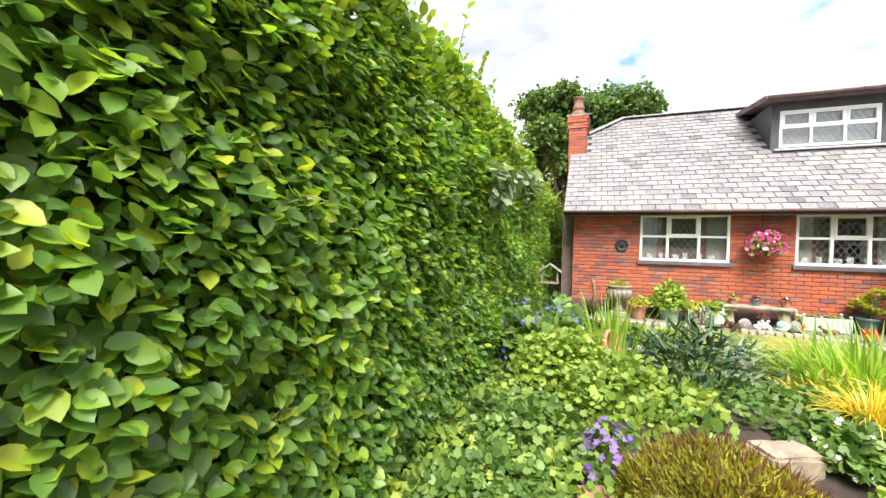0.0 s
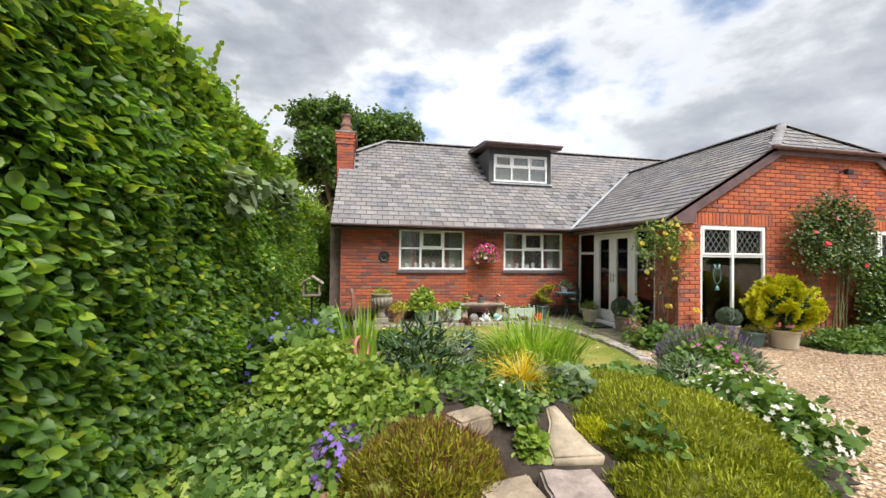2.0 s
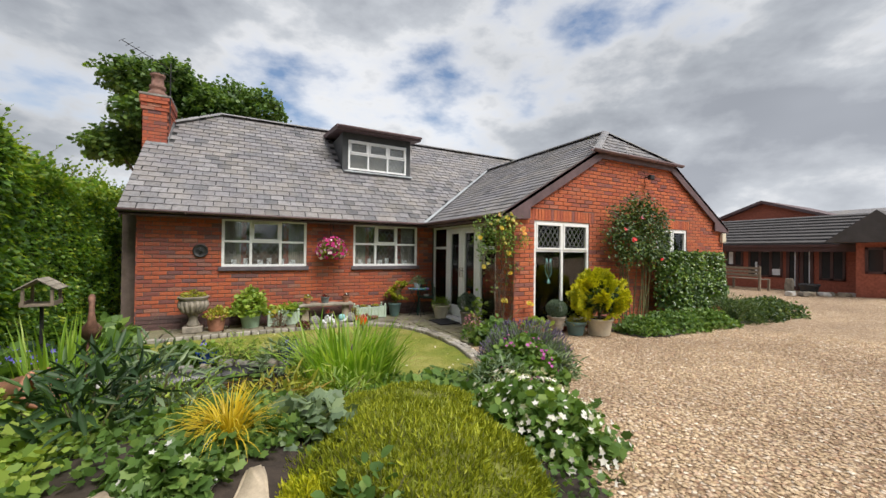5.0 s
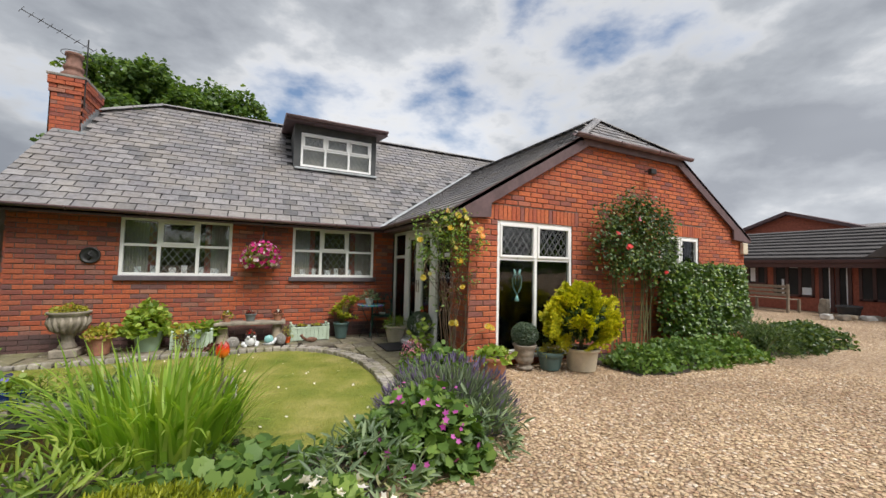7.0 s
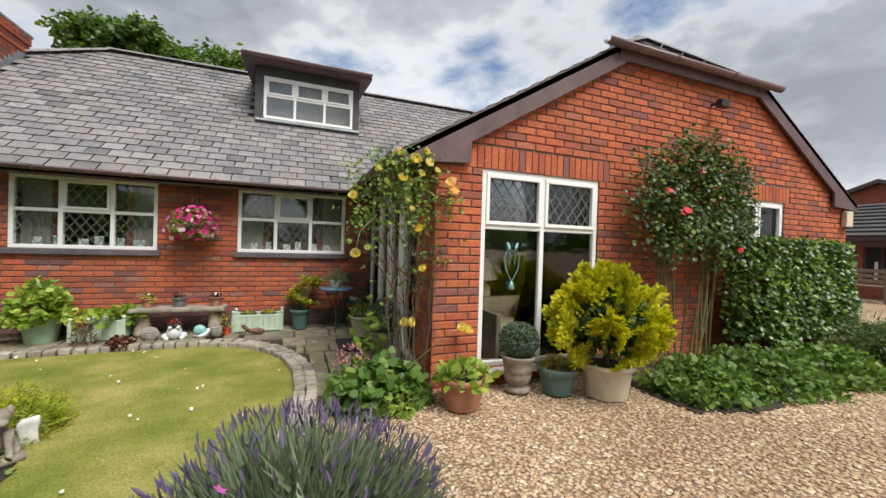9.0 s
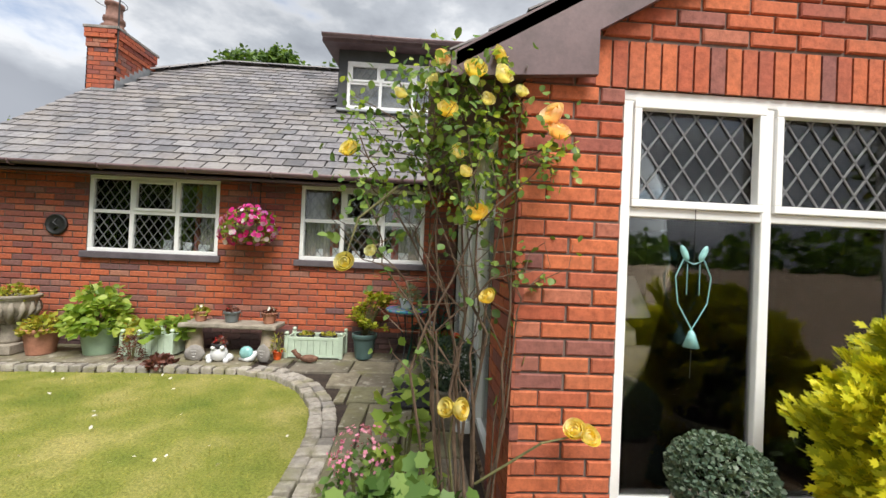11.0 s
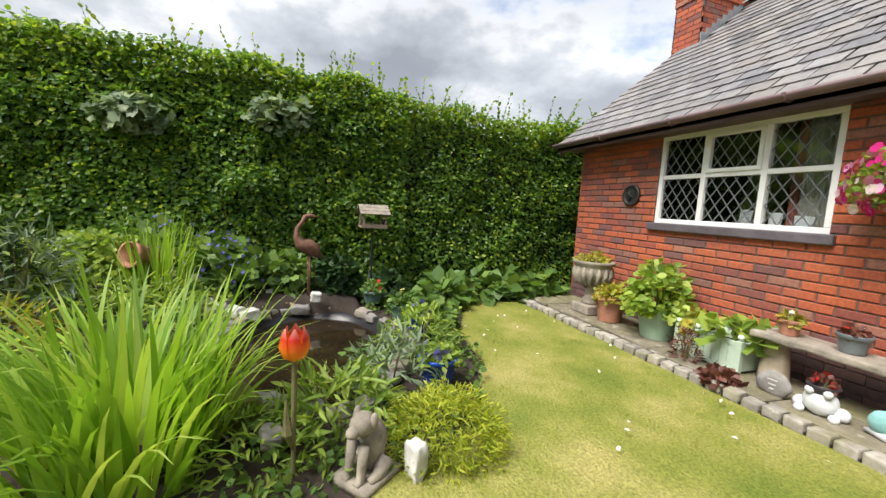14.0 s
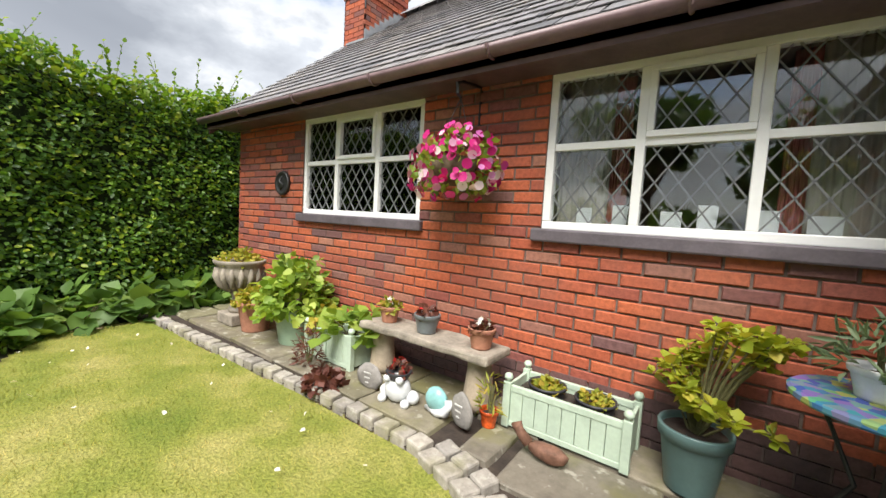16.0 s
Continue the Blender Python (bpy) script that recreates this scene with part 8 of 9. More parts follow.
for (x_, y_, r_, h_, n_, s_, m_, sh, nm, lab) in (
        (1.15, -6.05, 0.34, 0.5, 420, 0.13, "leaf_dark", "long", "penstemon", "dark narrow-leaved bushy perennial in the border"),
        (1.35, -5.7, 0.36, 0.62, 380, 0.12, "leaf_grey", "long", "penstemon", "grey-green narrow-leaved perennial in the border"),
        (0.72, -6.3, 0.36, 0.34, 1500, 0.05, "leaf_lime", "palm", "lady_mantle", "pale green lobed leaves of a border perennial"),
        (0.35, -5.7, 0.42, 0.36, 1600, 0.052, "leaf_lime", "palm", "lady_mantle", "pale green lobed leaves of a border perennial"),
        (0.18, -6.6, 0.42, 0.22, 1500, 0.05, "leaf_mid", "palm", "geranium_plant", "green leafy cranesbill beside the hedge"),
        (0.15, -7.3, 0.42, 0.2, 1600, 0.045, "leaf_mid", "palm", "geranium_plant", "green leafy cranesbill beside the hedge"),
        (0.25, -7.85, 0.36, 0.15, 1200, 0.042, "leaf_mid", "palm", "geranium_plant", "green leafy cranesbill beside the hedge"),
        (1.60, -6.78, 0.20, 0.15, 800, 0.045, "leaf_mid", "palm", "candytuft", "soft green mound with small white flowers"),
        (1.80, -6.35, 0.40, 0.10, 1300, 0.042, "leaf_mid", "palm", "cranesbill", "soft green mound of small lobed leaves"),
        (2.18, -6.45, 0.22, 0.2, 260, 0.08, "leaf_grey", "palm", "cranesbill", "blue-green leafy plant between the heathers"),
        (1.63, -7.10, 0.07, 0.12, 260, 0.05, "leaf_lime", "round", "stonecrop", "small fleshy lime rosette plant"),
        (2.3, -7.2, 0.2, 0.3, 150, 0.06, "leaf_mid", "serrate", "strawberry_plant", "sparse toothed leaves among the heather"),
        (2.1, -5.6, 0.45, 0.34, 520, 0.1, "leaf_yellowgreen", "long", "fern_plant", "yellow-green feathery perennial behind the rockery"),
        (2.6, -5.3, 0.42, 0.32, 460, 0.1, "leaf_lime", "long", "fern_plant", "yellow-green feathery perennial behind the rockery"),
        (1.3, -5.0, 0.5, 0.34, 600, 0.1, "leaf_lime", "long", "fern_plant", "soft yellow-green perennial near the pond"),
        (0.25, -4.6, 0.4, 0.42, 520, 0.12, "leaf_mid", "palm", "geranium_plant", "tall leafy blue cranesbill under the hedge"),
        (-0.05, -5.2, 0.36, 0.5, 480, 0.12, "leaf_mid", "palm", "geranium_plant", "tall leafy blue cranesbill under the hedge"),
        (0.02, -2.75, 0.3, 0.36, 420, 0.11, "leaf_dark", "palm", "geranium_plant", "dark leafy plant at the hedge foot"),
        (0.0, -3.4, 0.3, 0.45, 420, 0.11, "leaf_dark", "palm", "geranium_plant", "dark leafy plant at the hedge foot"),
        (0.05, -4.0, 0.3, 0.42, 420, 0.11, "leaf_mid", "palm", "geranium_plant", "leafy plant at the hedge foot"),
        (3.08, -3.0, 0.34, 0.30, 3600, 0.045, "leaf_goldgreen", "long", "golden_shrub", "rounded yellow-green feathery shrub on the lawn edge"),
        (2.78, -3.55, 0.36, 0.32, 420, 0.13, "leaf_lime", "long", "fern_plant", "arching yellow-green fern beside the pond"),
        (2.95, -3.95, 0.34, 0.22, 520, 0.08, "leaf_lime", "long", "marginal_plant", "low mixed leafy plants by the pond edge"),
        (2.35, -3.15, 0.34, 0.38, 420, 0.11, "leaf_grey", "long", "catmint", "tall greyish leafy stems by the pond"),
        (1.75, -2.78, 0.36, 0.4, 420, 0.10, "leaf_lime", "long", "fern_plant", "pale green frothy perennial by the pond"),
        (1.15, -2.55, 0.3, 0.32, 360, 0.09, "leaf_mid", "palm", "geranium_plant", "leafy plant on the pond bank"),
        (4.55, -5.35, 0.44, 0.44, 1200, 0.075, "leaf_mid", "palm", "geranium_plant", "leafy cranesbill with magenta flowers by the drive"),
        (4.1, -5.6, 0.4, 0.34, 520, 0.1, "leaf_grey", "long", "catmint", "grey-green leafy perennial by the drive"),
        (5.0, -5.35, 0.3, 0.34, 420, 0.11, "leaf_grey", "long", "catmint", "grey-green leafy perennial by the drive"),
        (3.45, -5.5, 0.45, 0.22, 420, 0.09, "leaf_mid", "palm", "geranium_plant", "low leafy plant behind the heather")):
    t = plant(nm, lab, "plant", x_, y_, r_, h_, n_, s_, m_, sh, up=0.8, group="border plants")
    if nm == "candytuft":
        p, d = dome(34, r_, r_, h_, 0.01, 0.95)
        blooms(t, p, d, 0.03, "white_petal")
    if "blue" in lab and nm == "geranium_plant":
        p, d = dome(110, r_, r_, h_ * 1.12, 0.02, 0.95)
        blooms(t, p, d, 0.05, "blue_petal")
    if "magenta" in lab:
        p, d = dome(60, r_ * 1.05, r_ * 1.05, h_ * 1.12, 0.02, 0.95)
        blooms(t, p, d, 0.045, "magenta_petal")
wf = plant("white_cranesbill", "sprawling plant covered in pinkish white flowers", "plant", 3.72, -6.55, (0.36, 0.62), 0.34, 1300, 0.07, "leaf_mid", "palm")
p, d = dome(300, 0.40, 0.66, 0.41, 0.0, 0.97)
blooms(wf, p, d, 0.046, "white_petal")
pf = plant("bellflower", "low cluster of violet bellflowers beside the heather", "flower", 0.64, -6.98, (0.17, 0.17), 0.22, 200, 0.05, "leaf_mid", "round")
p, d = dome(130, 0.17, 0.17, 0.27, 0.02, 0.8)
blooms(pf, p, d, 0.045, "purple_petal")
lav = thing("lavender_bush", "large grey-green lavender with dull violet spikes", "lavender", (4.95, -4.95, land(4.95, -4.95)))
p, d = dome(4200, 0.56, 0.5, 0.42, 0, 0.3, 0.15, 2, 0.0)
tagged(leaves("foliage", p, d * np.array([0.8, 0.8, 0.3]) + np.array([0, 0, 0.7]), d, 0.16, "lavender_leaf", "needle", lav, 0.2), kind="stuff")
p, d = dome(750, 0.62, 0.55, 0.56, 0.02, 0.85, 0.1, 2, 0.1)
tagged(leaves("flower_spike", p, d * np.array([0.7, 0.7, 0.3]) + np.array([0, 0, 0.7]), d, 0.07, "lavender_petal", "long", lav, 0.2), kind="stuff")
# creeping cover over the soil
n = 30000
gx, gy = RNG.uniform(-0.5, 5.2, n), RNG.uniform(-8.3, 0.6, n)
clear = lambda a, b: 1.2 < a < 2.25 and -7.7 < b < -6.72 or 0.35 < a < 0.75 and -7.5 < b < -7.05
ok = np.array([in_bed(a, b) and not clear(a, b) and noise.noise((a * 1.8, b * 1.8, 2)) > -0.28 and in_pond(a, b, 0.3) > 1 and b < -8.3 + 8.9 for a, b in zip(gx, gy)])
gx, gy = gx[ok], gy[ok]
gz = np.array([land(a, b) for a, b in zip(gx, gy)]) + RNG.uniform(0.02, 0.12, len(gx))
tagged(leaves("ground_cover", np.stack([gx, gy, gz], 1), (0.3, -0.2, 0.3), (0, 0, 1), 0.042, "leaf_mid", "palm", None, 0.7), "low creeping green leaves covering the border soil", "ground cover", kind="stuff")
n = 7000
gx, gy = RNG.uniform(-0.4, 1.2, n), RNG.uniform(-8.2, -4.4, n)
ok = np.array([in_bed(a, b) and in_pond(a, b, 0.3) > 1 for a, b in zip(gx, gy)])
gx, gy = gx[ok], gy[ok]
gz = np.array([land(a, b) for a, b in zip(gx, gy)]) + RNG.uniform(0.02, 0.13, len(gx))
tagged(leaves("ground_cover", np.stack([gx, gy, gz], 1), (0.3, -0.3, 0.3), (0.1, -0.2, 1), 0.046, "leaf_lime", "palm", None, 0.7), "bright young leaves along the hedge foot", "ground cover", kind="stuff")
# hosta row at the house end of the hedge
for k, (x_, y_) in enumerate(((0.12, -1.95), (0.02, -1.45), (-0.05, -0.95), (-0.1, -0.45), (0.35, -2.15))):
    plant("bergenia", "low clump of big glossy round leaves under the hedge", "plant", x_, y_, (0.36, 0.34), 0.34, 95, 0.2, "leaf_mid", "round", up=1.1, stems=8, group="bergenia row")

# ---------------- round the pond ----------------
for k in range(34):
    a = 2 * math.pi * k / 34
    rr_ = 1.12 + 0.07 * math.sin(5 * a) + 0.03 * (k % 3)
    x_, y_ = POND[0] + POND[2] * rr_ * math.cos(a), POND[1] + POND[3] * (rr_ + 0.06) * math.sin(a)
    s_ = (0.05 if y_ > POND[1] else 0.07) + 0.04 * ((k * 0.37) % 1)
    rock("pond_stone", "rounded grey stone on the pond rim", x_, y_, -0.085 + s_ * 0.28, (s_ * 1.5, s_ * 1.1, s_ * 0.75), ("stone_grey", "stone_cast", "stone_grey", "stone_grey")[k % 4], k * 1.7, math.degrees(a) + 90, 0.3, group="pond rim stones")
for k in range(22):
    x_, y_ = 0.35 + 0.55 * ((k * 0.618) % 1) + 0.02 * k, -4.15 - 0.9 * ((k * 0.381) % 1)
    s_ = 0.05 + 0.06 * ((k * 0.29) % 1)
    rock("pebble", "pale rounded cobble on the pond bank", x_, y_, land(x_, y_) + s_ * 0.35, (s_ * 1.3, s_, s_ * 0.8), ("stone_white", "stone_grey", "stone_cast")[k % 3], k * 2.3, k * 40, 0.2, group="cobbles on the bank")
rock("mossy_stone", "flat mossy stone slab at the pond edge", 2.62, -4.12, -0.02, (0.24, 0.18, 0.13), "moss", 5, 30)
pipe = thing("clay_pipe", "broken terracotta pot lying on the bank", "pot", (0.46, -5.12, 0.50), 60)
part("pipe", lathe([(0.07, 0), (0.11, 0.28), (0.125, 0.285), (0.125, 0.32), (0.105, 0.32), (0.06, 0.02), (0, 0.02)], 22), "terracotta", pipe, "", True).matrix_basis = pose(0, 0, 0, 80, 0, 0)
bm = bmesh.new()
for s_ in (-0.03, 0.03):
    tube(bm, [(s_, 0, 0.0), (s_ * 1.1, 0.01, 0.24), (s_ * 0.6, 0, 0.46)], [0.008, 0.01, 0.012], 7)
tube(bm, [(0.0, 0.13, 0.42), (0, 0.06, 0.50), (0, -0.03, 0.55), (0, -0.10, 0.58), (0, -0.13, 0.66), (0, -0.12, 0.74), (0, -0.07, 0.81), (0, -0.04, 0.86), (0, 0.0, 0.875), (0, 0.10, 0.855)], [0.02, 0.075, 0.085, 0.06, 0.032, 0.024, 0.022, 0.03, 0.026, 0.004], 10)
cr = part("crane_statue", bm, "rust", None, "", True)
cr.matrix_basis = pose(0.55, -3.74, 0.10, 0, 0, 15)
tagged(cr, "rusty metal crane statue on thin legs by the pond", "statue")
rock("white_stone", "smooth white stone at the crane's feet", 0.60, -3.66, 0.10, (0.1, 0.08, 0.07), "stone_white", 9, 0, 0.15)
feeder = thing("bird_table", "weathered wooden bird feeding table before the hedge", "bird table", (-0.06, -2.98, -0.0), 95)
part("post", boxes((-0.014, 0.014, -0.014, 0.014, 0, 0.83), bevel=0.003), "dark_metal", feeder, "thin dark post")
part("tray", boxes((-0.16, 0.16, -0.13, 0.13, 0.83, 0.85), (-0.16, 0.16, -0.13, -0.115, 0.85, 0.88), (-0.16, 0.16, 0.115, 0.13, 0.85, 0.88)), "wood_grey", feeder)
for sx in (-0.14, 0.14):
    for sy in (-0.11, 0.11):
        part("roof_post", boxes((sx - 0.012, sx + 0.012, sy - 0.012, sy + 0.012, 0.85, 1.03)), "wood_grey", feeder)
for s_ in (-1, 1):
    for k in range(3):
        part("roof_board", boxes((-0.19, 0.19, k * 0.068 - 0.0, k * 0.068 + 0.064, -0.006, 0.006), bevel=0.002), "stone_cast", feeder).matrix_basis = pose(0, 0, 1.12, 0, 0, 0 if s_ > 0 else 180) @ pose(0, 0.0, 0, -35, 0, 0)
for (x_, y_, z_, r_, h_, m_, lab, fm) in ((0.42, -3.02, -0.03, 0.12, 0.15, "teal_pot", "dark teal pot with red flowers by the pond", "red_petal"), (1.02, -2.80, -0.05, 0.12, 0.16, "teal_pot", "dark teal pot with yellow pansies by the pond", "yellow_petal"), (2.42, -2.84, -0.09, 0.14, 0.2, "blue_glaze", "bright cobalt blue glazed pot on the bed edge", "blue_petal"), (1.45, -2.72, -0.05, 0.13, 0.16, "blue_glaze", "cobalt blue glazed bowl by the pond", "blue_petal")):
    pot("glazed_pot", lab, x_, y_, z_, r_, h_, m_, 0.025)
    t = plant("bedding_plant", "small bedding plant in a glazed pot", "plant", x_, y_, r_ * 1.05, 0.13, 130, 0.06, "leaf_lime" if fm == "blue_petal" else "leaf_mid", "round", z_ + h_ - 0.03)
    p, d = dome(7, r_ * 0.8, r_ * 0.8, 0.17, 0.02, 0.85)
    blooms(t, p, d, 0.06, fm, "disc")
tul = thing("glass_tulip", "red and orange glass tulip garden light on a stake", "garden light", (3.24, -3.75, -0.02))
bm = bmesh.new()
tube(bm, [(0, 0, 0), (0.005, 0, 0.3), (0, 0, 0.52)], 0.011, 8)
part("stake", bm, "stem", tul, "olive metal stake")
bm = bmesh.new()
tube(bm, [(0.0, 0, 0.1), (0.06, -0.02, 0.22), (0.05, -0.03, 0.36)], [0.006, 0.022, 0.003], 6)
part("metal_leaf", bm, "stem", tul)
for k in range(6):
    a0 = k * math.pi / 3
    verts, faces = [], []
    for j, (r_, z_) in enumerate(((0.012, 0.5), (0.048, 0.525), (0.06, 0.565), (0.052, 0.61), (0.04, 0.648))):
        for w in (-0.62, -0.3, 0, 0.3, 0.62):
            ww = w * (1.0 if j < 3 else (0.75 if j == 3 else 0.12))
            verts.append((r_ * (1.05 if k % 2 else 0.95) * math.cos(a0 + ww), r_ * (1.05 if k % 2 else 0.95) * math.sin(a0 + ww), z_))
    faces = [(5 * j + i, 5 * j + i + 1, 5 * j + i + 6, 5 * j + i + 5) for j in range(4) for i in range(4)]
    raw("petal", verts, faces, "tulip", tul, True)
dog = blob(0.058, 0.075, 0.12, 0.12, 3, 3)
bmesh.ops.translate(dog, verts=dog.verts, vec=(0, 0.02, 0.12))
for (c, r) in (((0, -0.05, 0.25), (0.055, 0.06, 0.055)), ((0, -0.105, 0.235), (0.03, 0.035, 0.028)), ((-0.05, -0.03, 0.27), (0.018, 0.02, 0.04)), ((0.05, -0.03, 0.27), (0.018, 0.02, 0.04))):
    g_ = bmesh.ops.create_icosphere(dog, subdivisions=2, radius=1)
    for v in g_["verts"]:
        v.co = Vector((v.co.x * r[0] + c[0], v.co.y * r[1] + c[1], v.co.z * r[2] + c[2]))
for sx in (-0.035, 0.035):
    tube(dog, [(sx, -0.07, 0.17), (sx, -0.085, 0.08), (sx, -0.09, 0.015), (sx, -0.12, 0.012)], [0.026, 0.02, 0.02, 0.018], 8)
for sx in (-0.075, 0.075):
    tube(dog, [(sx * 0.85, 0.04, 0.06), (sx, -0.03, 0.025), (sx * 0.9, -0.07, 0.015)], [0.04, 0.026, 0.018], 8)
box(dog, -0.1, 0.1, -0.13, 0.11, -0.03, 0.012)
dg = part("dog_statue", dog, "stone_cast", None, "", True)
dg.matrix_basis = pose(3.25, -3.43, -0.06, 0, 0, 40)
tagged(dg, "weathered stone statue of a sitting dog on the lawn edge", "statue")
rock("white_rock", "pale upright quartz rock beside the dog statue", 3.30, -3.22, -0.01, (0.07, 0.05, 0.13), "stone_white", 6, 20, 0.35)
rock("dark_stone", "flat dark slate stone by the tulip light", 3.02, -3.86, 0.03, (0.11, 0.07, 0.04), "stone_grey", 8, 10, 0.2)
lily = thing("water_lily", "small floating lily leaves and violet flowers on the water", "plant", (1.75, -3.35, -0.155))
p = np.stack([RNG.uniform(-0.35, 0.35, 16), RNG.uniform(-0.2, 0.2, 16), np.full(16, 0.006)], 1)
tagged(leaves("pads", p, (1, 0, 0), (0, 0, 1), 0.14, "leaf_mid", "round", lily, 0.06), kind="stuff")

# ---------------- far building across the drive ----------------
far = thing("bungalow", "low red brick bungalow with dark tiled roof across the drive", "building", (20, 0, 0))
FX = 0.0
part("wall", boxes((FX, FX + 6, -4.2, 6, -0.1, 2.0), (FX - 1.3, FX, -5.4, -4.2, -0.1, 2.0), (FX, FX + 6, -5.4, -4.2, -0.1, 2.0)), "far_brick", far, "red brick wall")
bm = bmesh.new()
prism(bm, [(-0.5, 1.9), (3.0, 3.15), (6.5, 1.9), (6.5, 1.8), (-0.5, 1.8)], -4.2, 6.3)
part("roof", bm, "far_roof", far, "dark brown tiled roof")
for k in range(9):
    u = k / 9
    part("roof_course", boxes((-0.5 + 3.5 * u, -0.5 + 3.5 * u + 0.06, -4.2, 6.2, 1.92 + 1.25 * u, 1.955 + 1.25 * u)), "far_roof", far)
bm = bmesh.new()
prism(bm, [(-5.75, 1.9), (-4.75, 2.85), (-3.6, 1.9)], 0, 5.0)
part("roof", bm, "far_roof", far, "gabled porch roof").matrix_basis = pose(3.2, 0, 0, 0, 0, 90)
bm = bmesh.new()
prism(bm, [(-5.4, 1.95), (-4.78, 2.55), (-4.2, 1.95)], 0, 0.2)
part("gable", bm, "far_brick", far, "small brick gable").matrix_basis = pose(-1.1, 0, 0, 0, 0, 90)
part("gutter", boxes((-0.56, -0.46, -4.2, 6.3, 1.78, 1.87)), "brown_upvc", far)


def far_window(y0, y1, z0, z1, bars, x=-0.04):
    w = part("window", boxes((x, x + 0.1, y0, y1, z0, z0 + 0.07), (x, x + 0.1, y0, y1, z1 - 0.07, z1), (x, x + 0.1, y0, y0 + 0.07, z0, z1), (x, x + 0.1, y1 - 0.07, y1, z0, z1), *[(x, x + 0.1, b - 0.04, b + 0.04, z0, z1) for b in bars]), "brown_upvc", far, "dark brown framed window")
    part("pane", boxes((x + 0.03, x + 0.036, y0 + 0.05, y1 - 0.05, z0 + 0.05, z1 - 0.05)), "far_glass", w)


MAT["far_glass"] = solid("far_glass", (0.03, 0.033, 0.036), 0.08, 0, 0.2, 2, 0)
mt, nt, bs = nodes_of("tulip_glass")
gg = nt.nodes.new("ShaderNodeTexCoord")
sx_ = nt.nodes.new("ShaderNodeSeparateXYZ")
nt.links.new(gg.outputs["Object"], sx_.inputs[0])
mr_ = nt.nodes.new("ShaderNodeMapRange")
mr_.inputs["From Min"].default_value, mr_.inputs["From Max"].default_value = 0.5, 0.65
nt.links.new(sx_.outputs["Z"], mr_.inputs["Value"])
rr = ramp_node(nt, mr_.outputs[0], [(0.0, (0.85, 0.42, 0.02)), (0.35, (0.80, 0.20, 0.02)), (0.7, (0.62, 0.03, 0.02)), (1.0, (0.75, 0.30, 0.28))])
nt.links.new(rr.outputs[0], bs.inputs["Base Color"])
bs.inputs["Roughness"].default_value = 0.12
bs.inputs["Transmission Weight"].default_value = 0.25
MAT["tulip_glass"] = mt
for o_ in tul.children:
    if o_.name.startswith("petal"):
        o_.data.materials[0] = mt
far_window(-0.63, 0.0, 1.0, 1.82, (-0.32,))
far_window(-1.92, -0.82, 0.64, 1.82, (-1.2, -1.55))
far_window(-3.62, -2.95, 0.62, 1.80, (-3.28,))
far_window(-5.25, -4.4, 0.95, 1.75, (-4.82,), -1.34)
for y0_, y1_ in ((-2.40, -2.04), (-2.80, -2.44)):
    dl = part("door", boxes((-0.07, 0.0, y0_, y1_, 0.22, 0.34), (-0.07, 0.0, y0_, y1_, 1.66, 1.78), (-0.07, 0.0, y0_, y0_ + 0.09, 0.34, 1.66), (-0.07, 0.0, y1_ - 0.09, y1_, 0.34, 1.66)), "brown_upvc", far, "brown glazed door")
    part("pane", boxes((-0.03, -0.025, y0_ + 0.08, y1_ - 0.08, 0.33, 1.67)), "far_glass", dl)
    part("door_bead", boxes((-0.078, -0.07, y0_ + 0.085, y0_ + 0.11, 0.34, 1.66)), "card", dl, "pale bead round the glass")
for y_, z_, w_, h_ in ((-1.08, 0.72, 0.07, 0.5), (-1.72, 0.72, 0.24, 0.24), (-1.40, 1.62, 0.26, 0.10), (-0.20, 1.1, 0.16, 0.5)):
    part("curtain", boxes((-0.022, -0.012, y_ - w_ / 2, y_ + w_ / 2, z_, z_ + h_)), "card", far, "pale thing behind the glass")
part("fascia", boxes((-0.50, -0.46, -4.2, 6.3, 1.62, 1.78)), "brown_upvc", far)
house2 = thing("house", "taller brick house with a slate roof behind the bungalow", "house", (24.5, 0, 0))
bm = bmesh.new()
prism(bm, [(-3.2, 0), (-3.2, 2.75), (0.5, 4.1), (4.0, 2.75), (4.0, 0)], 0, 5)
part("wall", bm, "far_brick", house2, "red brick gable wall").matrix_basis = pose(5, 0, 0, 0, 0, 90)
for s_ in (0, 1):
    pts = [(0.5, 4.16), (-3.6, 2.68), (-3.6, 2.54), (0.5, 4.02)] if s_ == 0 else [(0.5, 4.16), (0.5, 4.02), (4.4, 2.54), (4.4, 2.68)]
    bm = bmesh.new()
    prism(bm, pts, 0, 5.4)
    part("roof", bm, "fascia", house2, "dark verge and roof").matrix_basis = pose(5.1, 0, 0, 0, 0, 90)
bm = bmesh.new()
prism(bm, [(-0.5, 2.9), (1.5, 3.75), (3.5, 2.9)], -2.9, 0.5)
part("roof", bm, "slate_many", house2, "grey slate roof").matrix_basis = pose(2.0, 0, 0)
gb = thing("garden_bench", "weathered wooden garden bench by the drive", "bench", (18.8, -1.26, land(18.8, -1.26)), 75)
for k in range(4):
    part("seat_slat", boxes((-0.7, 0.7, -0.22 + k * 0.11, -0.13 + k * 0.11, 0.40, 0.425)), "wood_grey", gb)
for k in range(3):
    part("back_slat", boxes((-0.7, 0.7, 0.22, 0.245, 0.5 + k * 0.13, 0.59 + k * 0.13)), "wood_grey", gb)
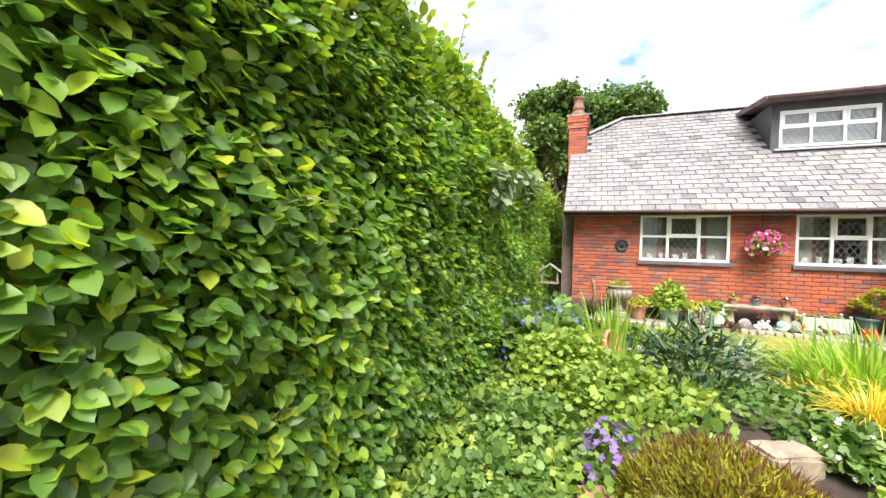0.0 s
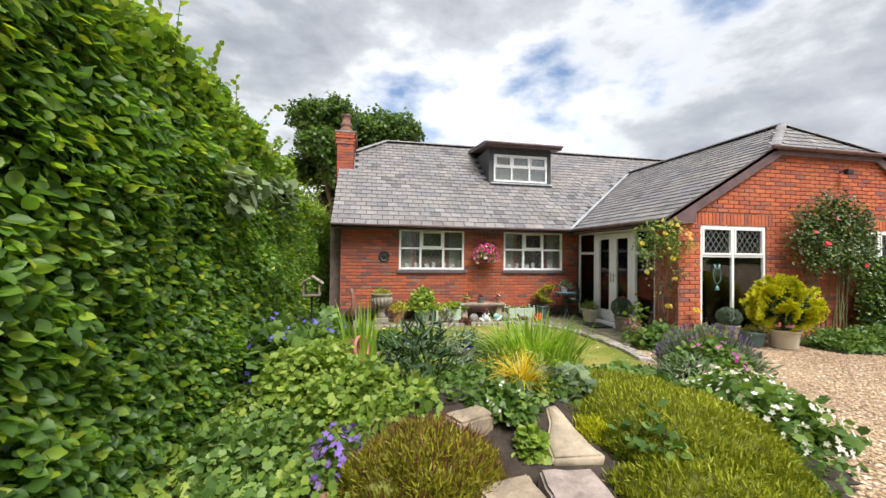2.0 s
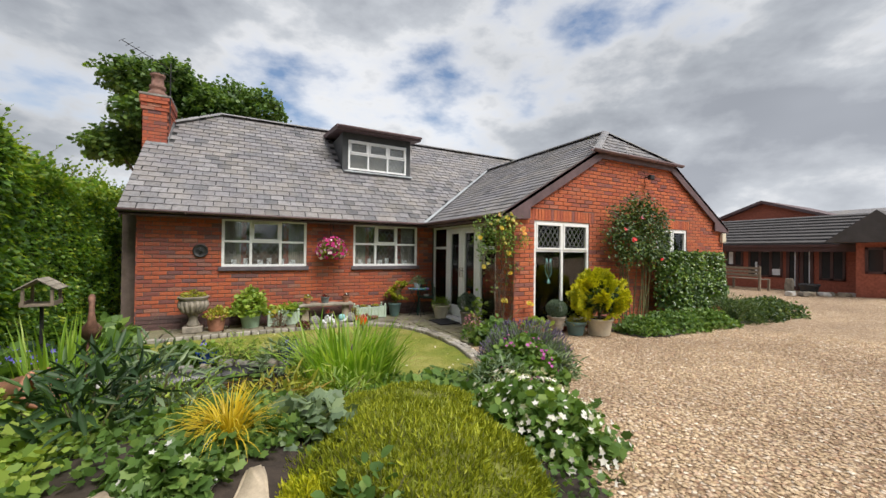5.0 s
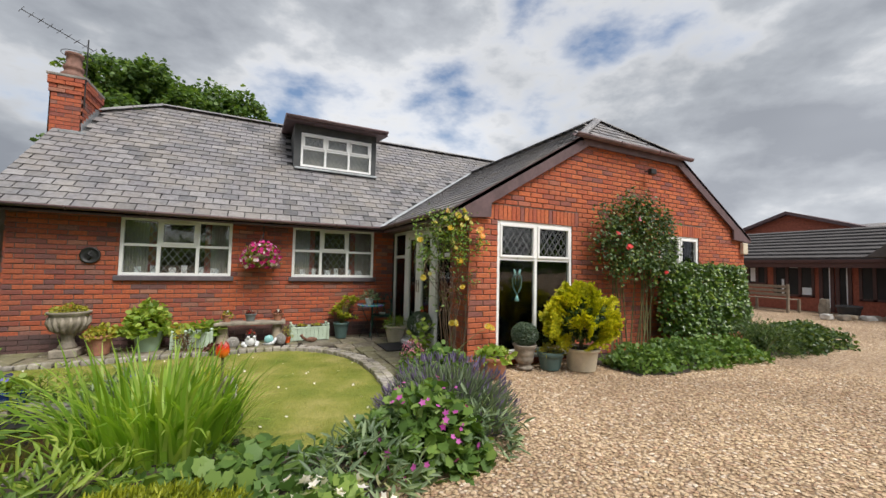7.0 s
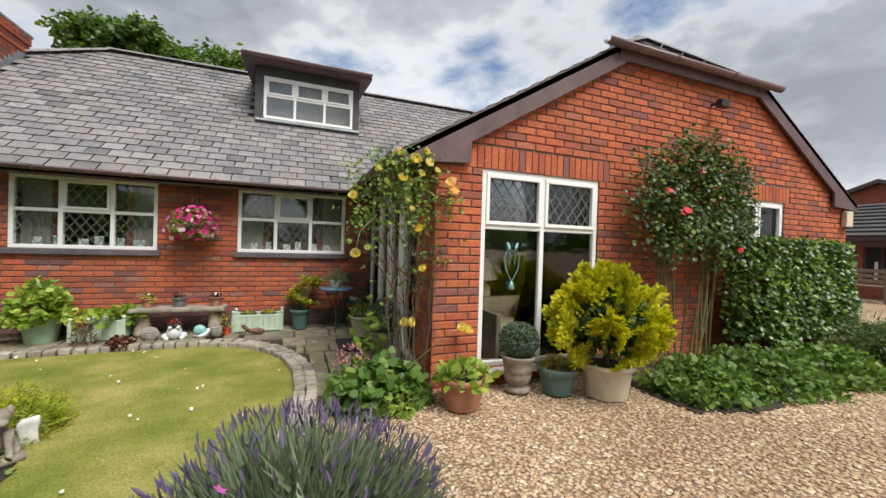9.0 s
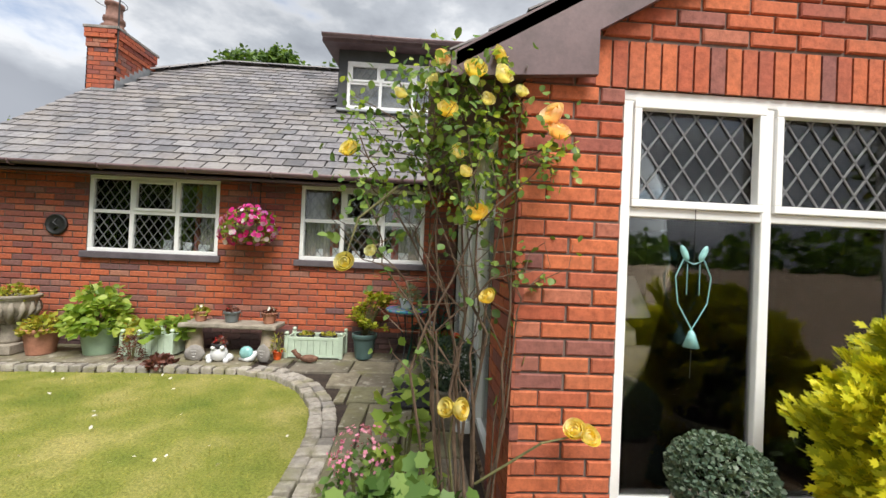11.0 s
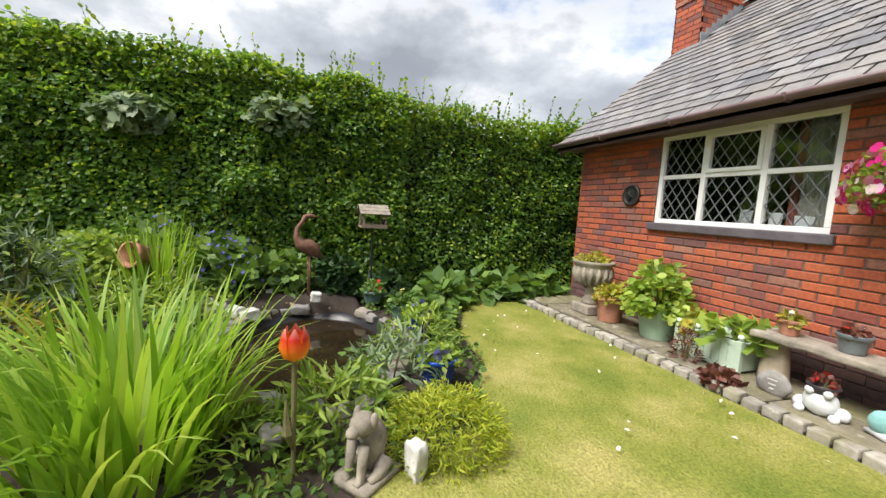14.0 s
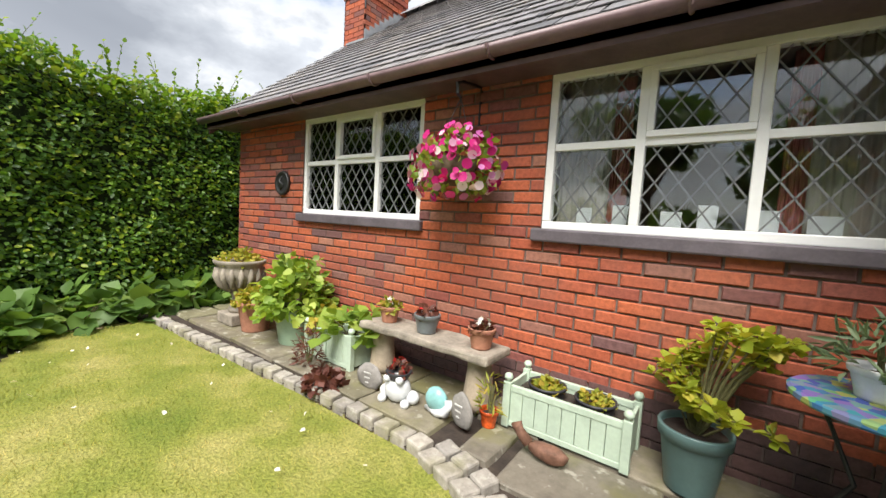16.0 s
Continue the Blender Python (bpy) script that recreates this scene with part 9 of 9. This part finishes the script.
for sx in (-0.66, 0.66):
    for sy in (-0.2, 0.23):
        part("leg", boxes((sx - 0.03, sx + 0.03, sy - 0.03, sy + 0.03, 0, 0.88 if sy > 0 else 0.42)), "wood_grey", gb)
rock("pillar_stone", "rough upright stone pillar beside the drive", 18.5, -2.65, 0.42, (0.15, 0.15, 0.40), "stone_cast", 3, 0, 0.3)
pot("dark_tub", "dark round plant tub beside the drive", 18.4, -3.2, land(18.4, -3.2), 0.26, 0.36, "dark_pot", 0.05)
for k in range(11):
    rock("edging_rock", "pale edging rock beside the drive", 17.6 + 0.22 * k, -3.0 - 0.17 * k - 0.1 * (k % 2), 0.24, (0.20, 0.15, 0.11), ("stone_white", "stone_cast", "stone_pale")[k % 3], k * 2.1, k * 50, 0.3, group="rocks by the drive")
plant("shrub", "dark shrub at the end of the far building", "shrub", 24.5, -8.0, (2.0, 2.0), 1.8, 900, 0.25, "leaf_dark", "palm")
plant("shrub", "rounded green shrub by the far wall", "shrub", 19.2, -5.1, (0.5, 0.5), 0.4, 500, 0.16, "leaf_mid", "palm")


# ---------------- single bricks and slates ----------------
def lay_pending():
    cache = {}
    for kind, parent, singles, place, mat in PENDING:
        for r in singles:
            if kind == "brick":
                x, z, l = r
                key = (mat, round(l, 2))
                if key not in cache:
                    cache[key] = brick_mesh("brick", max(0.03, round(l, 2)), COURSE - JOINT, mat)
                ob = new("brick", cache[key])
                px, py, pz = place(x, z, 0.0)
                ob.location = (px, py + random.uniform(-0.004, 0.003), pz)
            else:
                u, v, w, h = r
                if round(w, 2) not in cache:
                    me = bpy.data.meshes.new("slate")
                    me.from_pydata(slate_corners(0, 0, w, h), [], SLATE_FACES)
                    me.materials.append(MAT["slate"])
                    cache[round(w, 2)] = me
                ob = new("slate", cache[round(w, 2)])
                ob.matrix_basis = place @ Matrix.Translation((u, v, random.uniform(0, 0.004))) @ Matrix.Rotation(random.uniform(-0.008, 0.008), 4, "Z")
            ob.parent = parent
            ob.matrix_parent_inverse = parent.matrix_basis.inverted()


lay_pending()
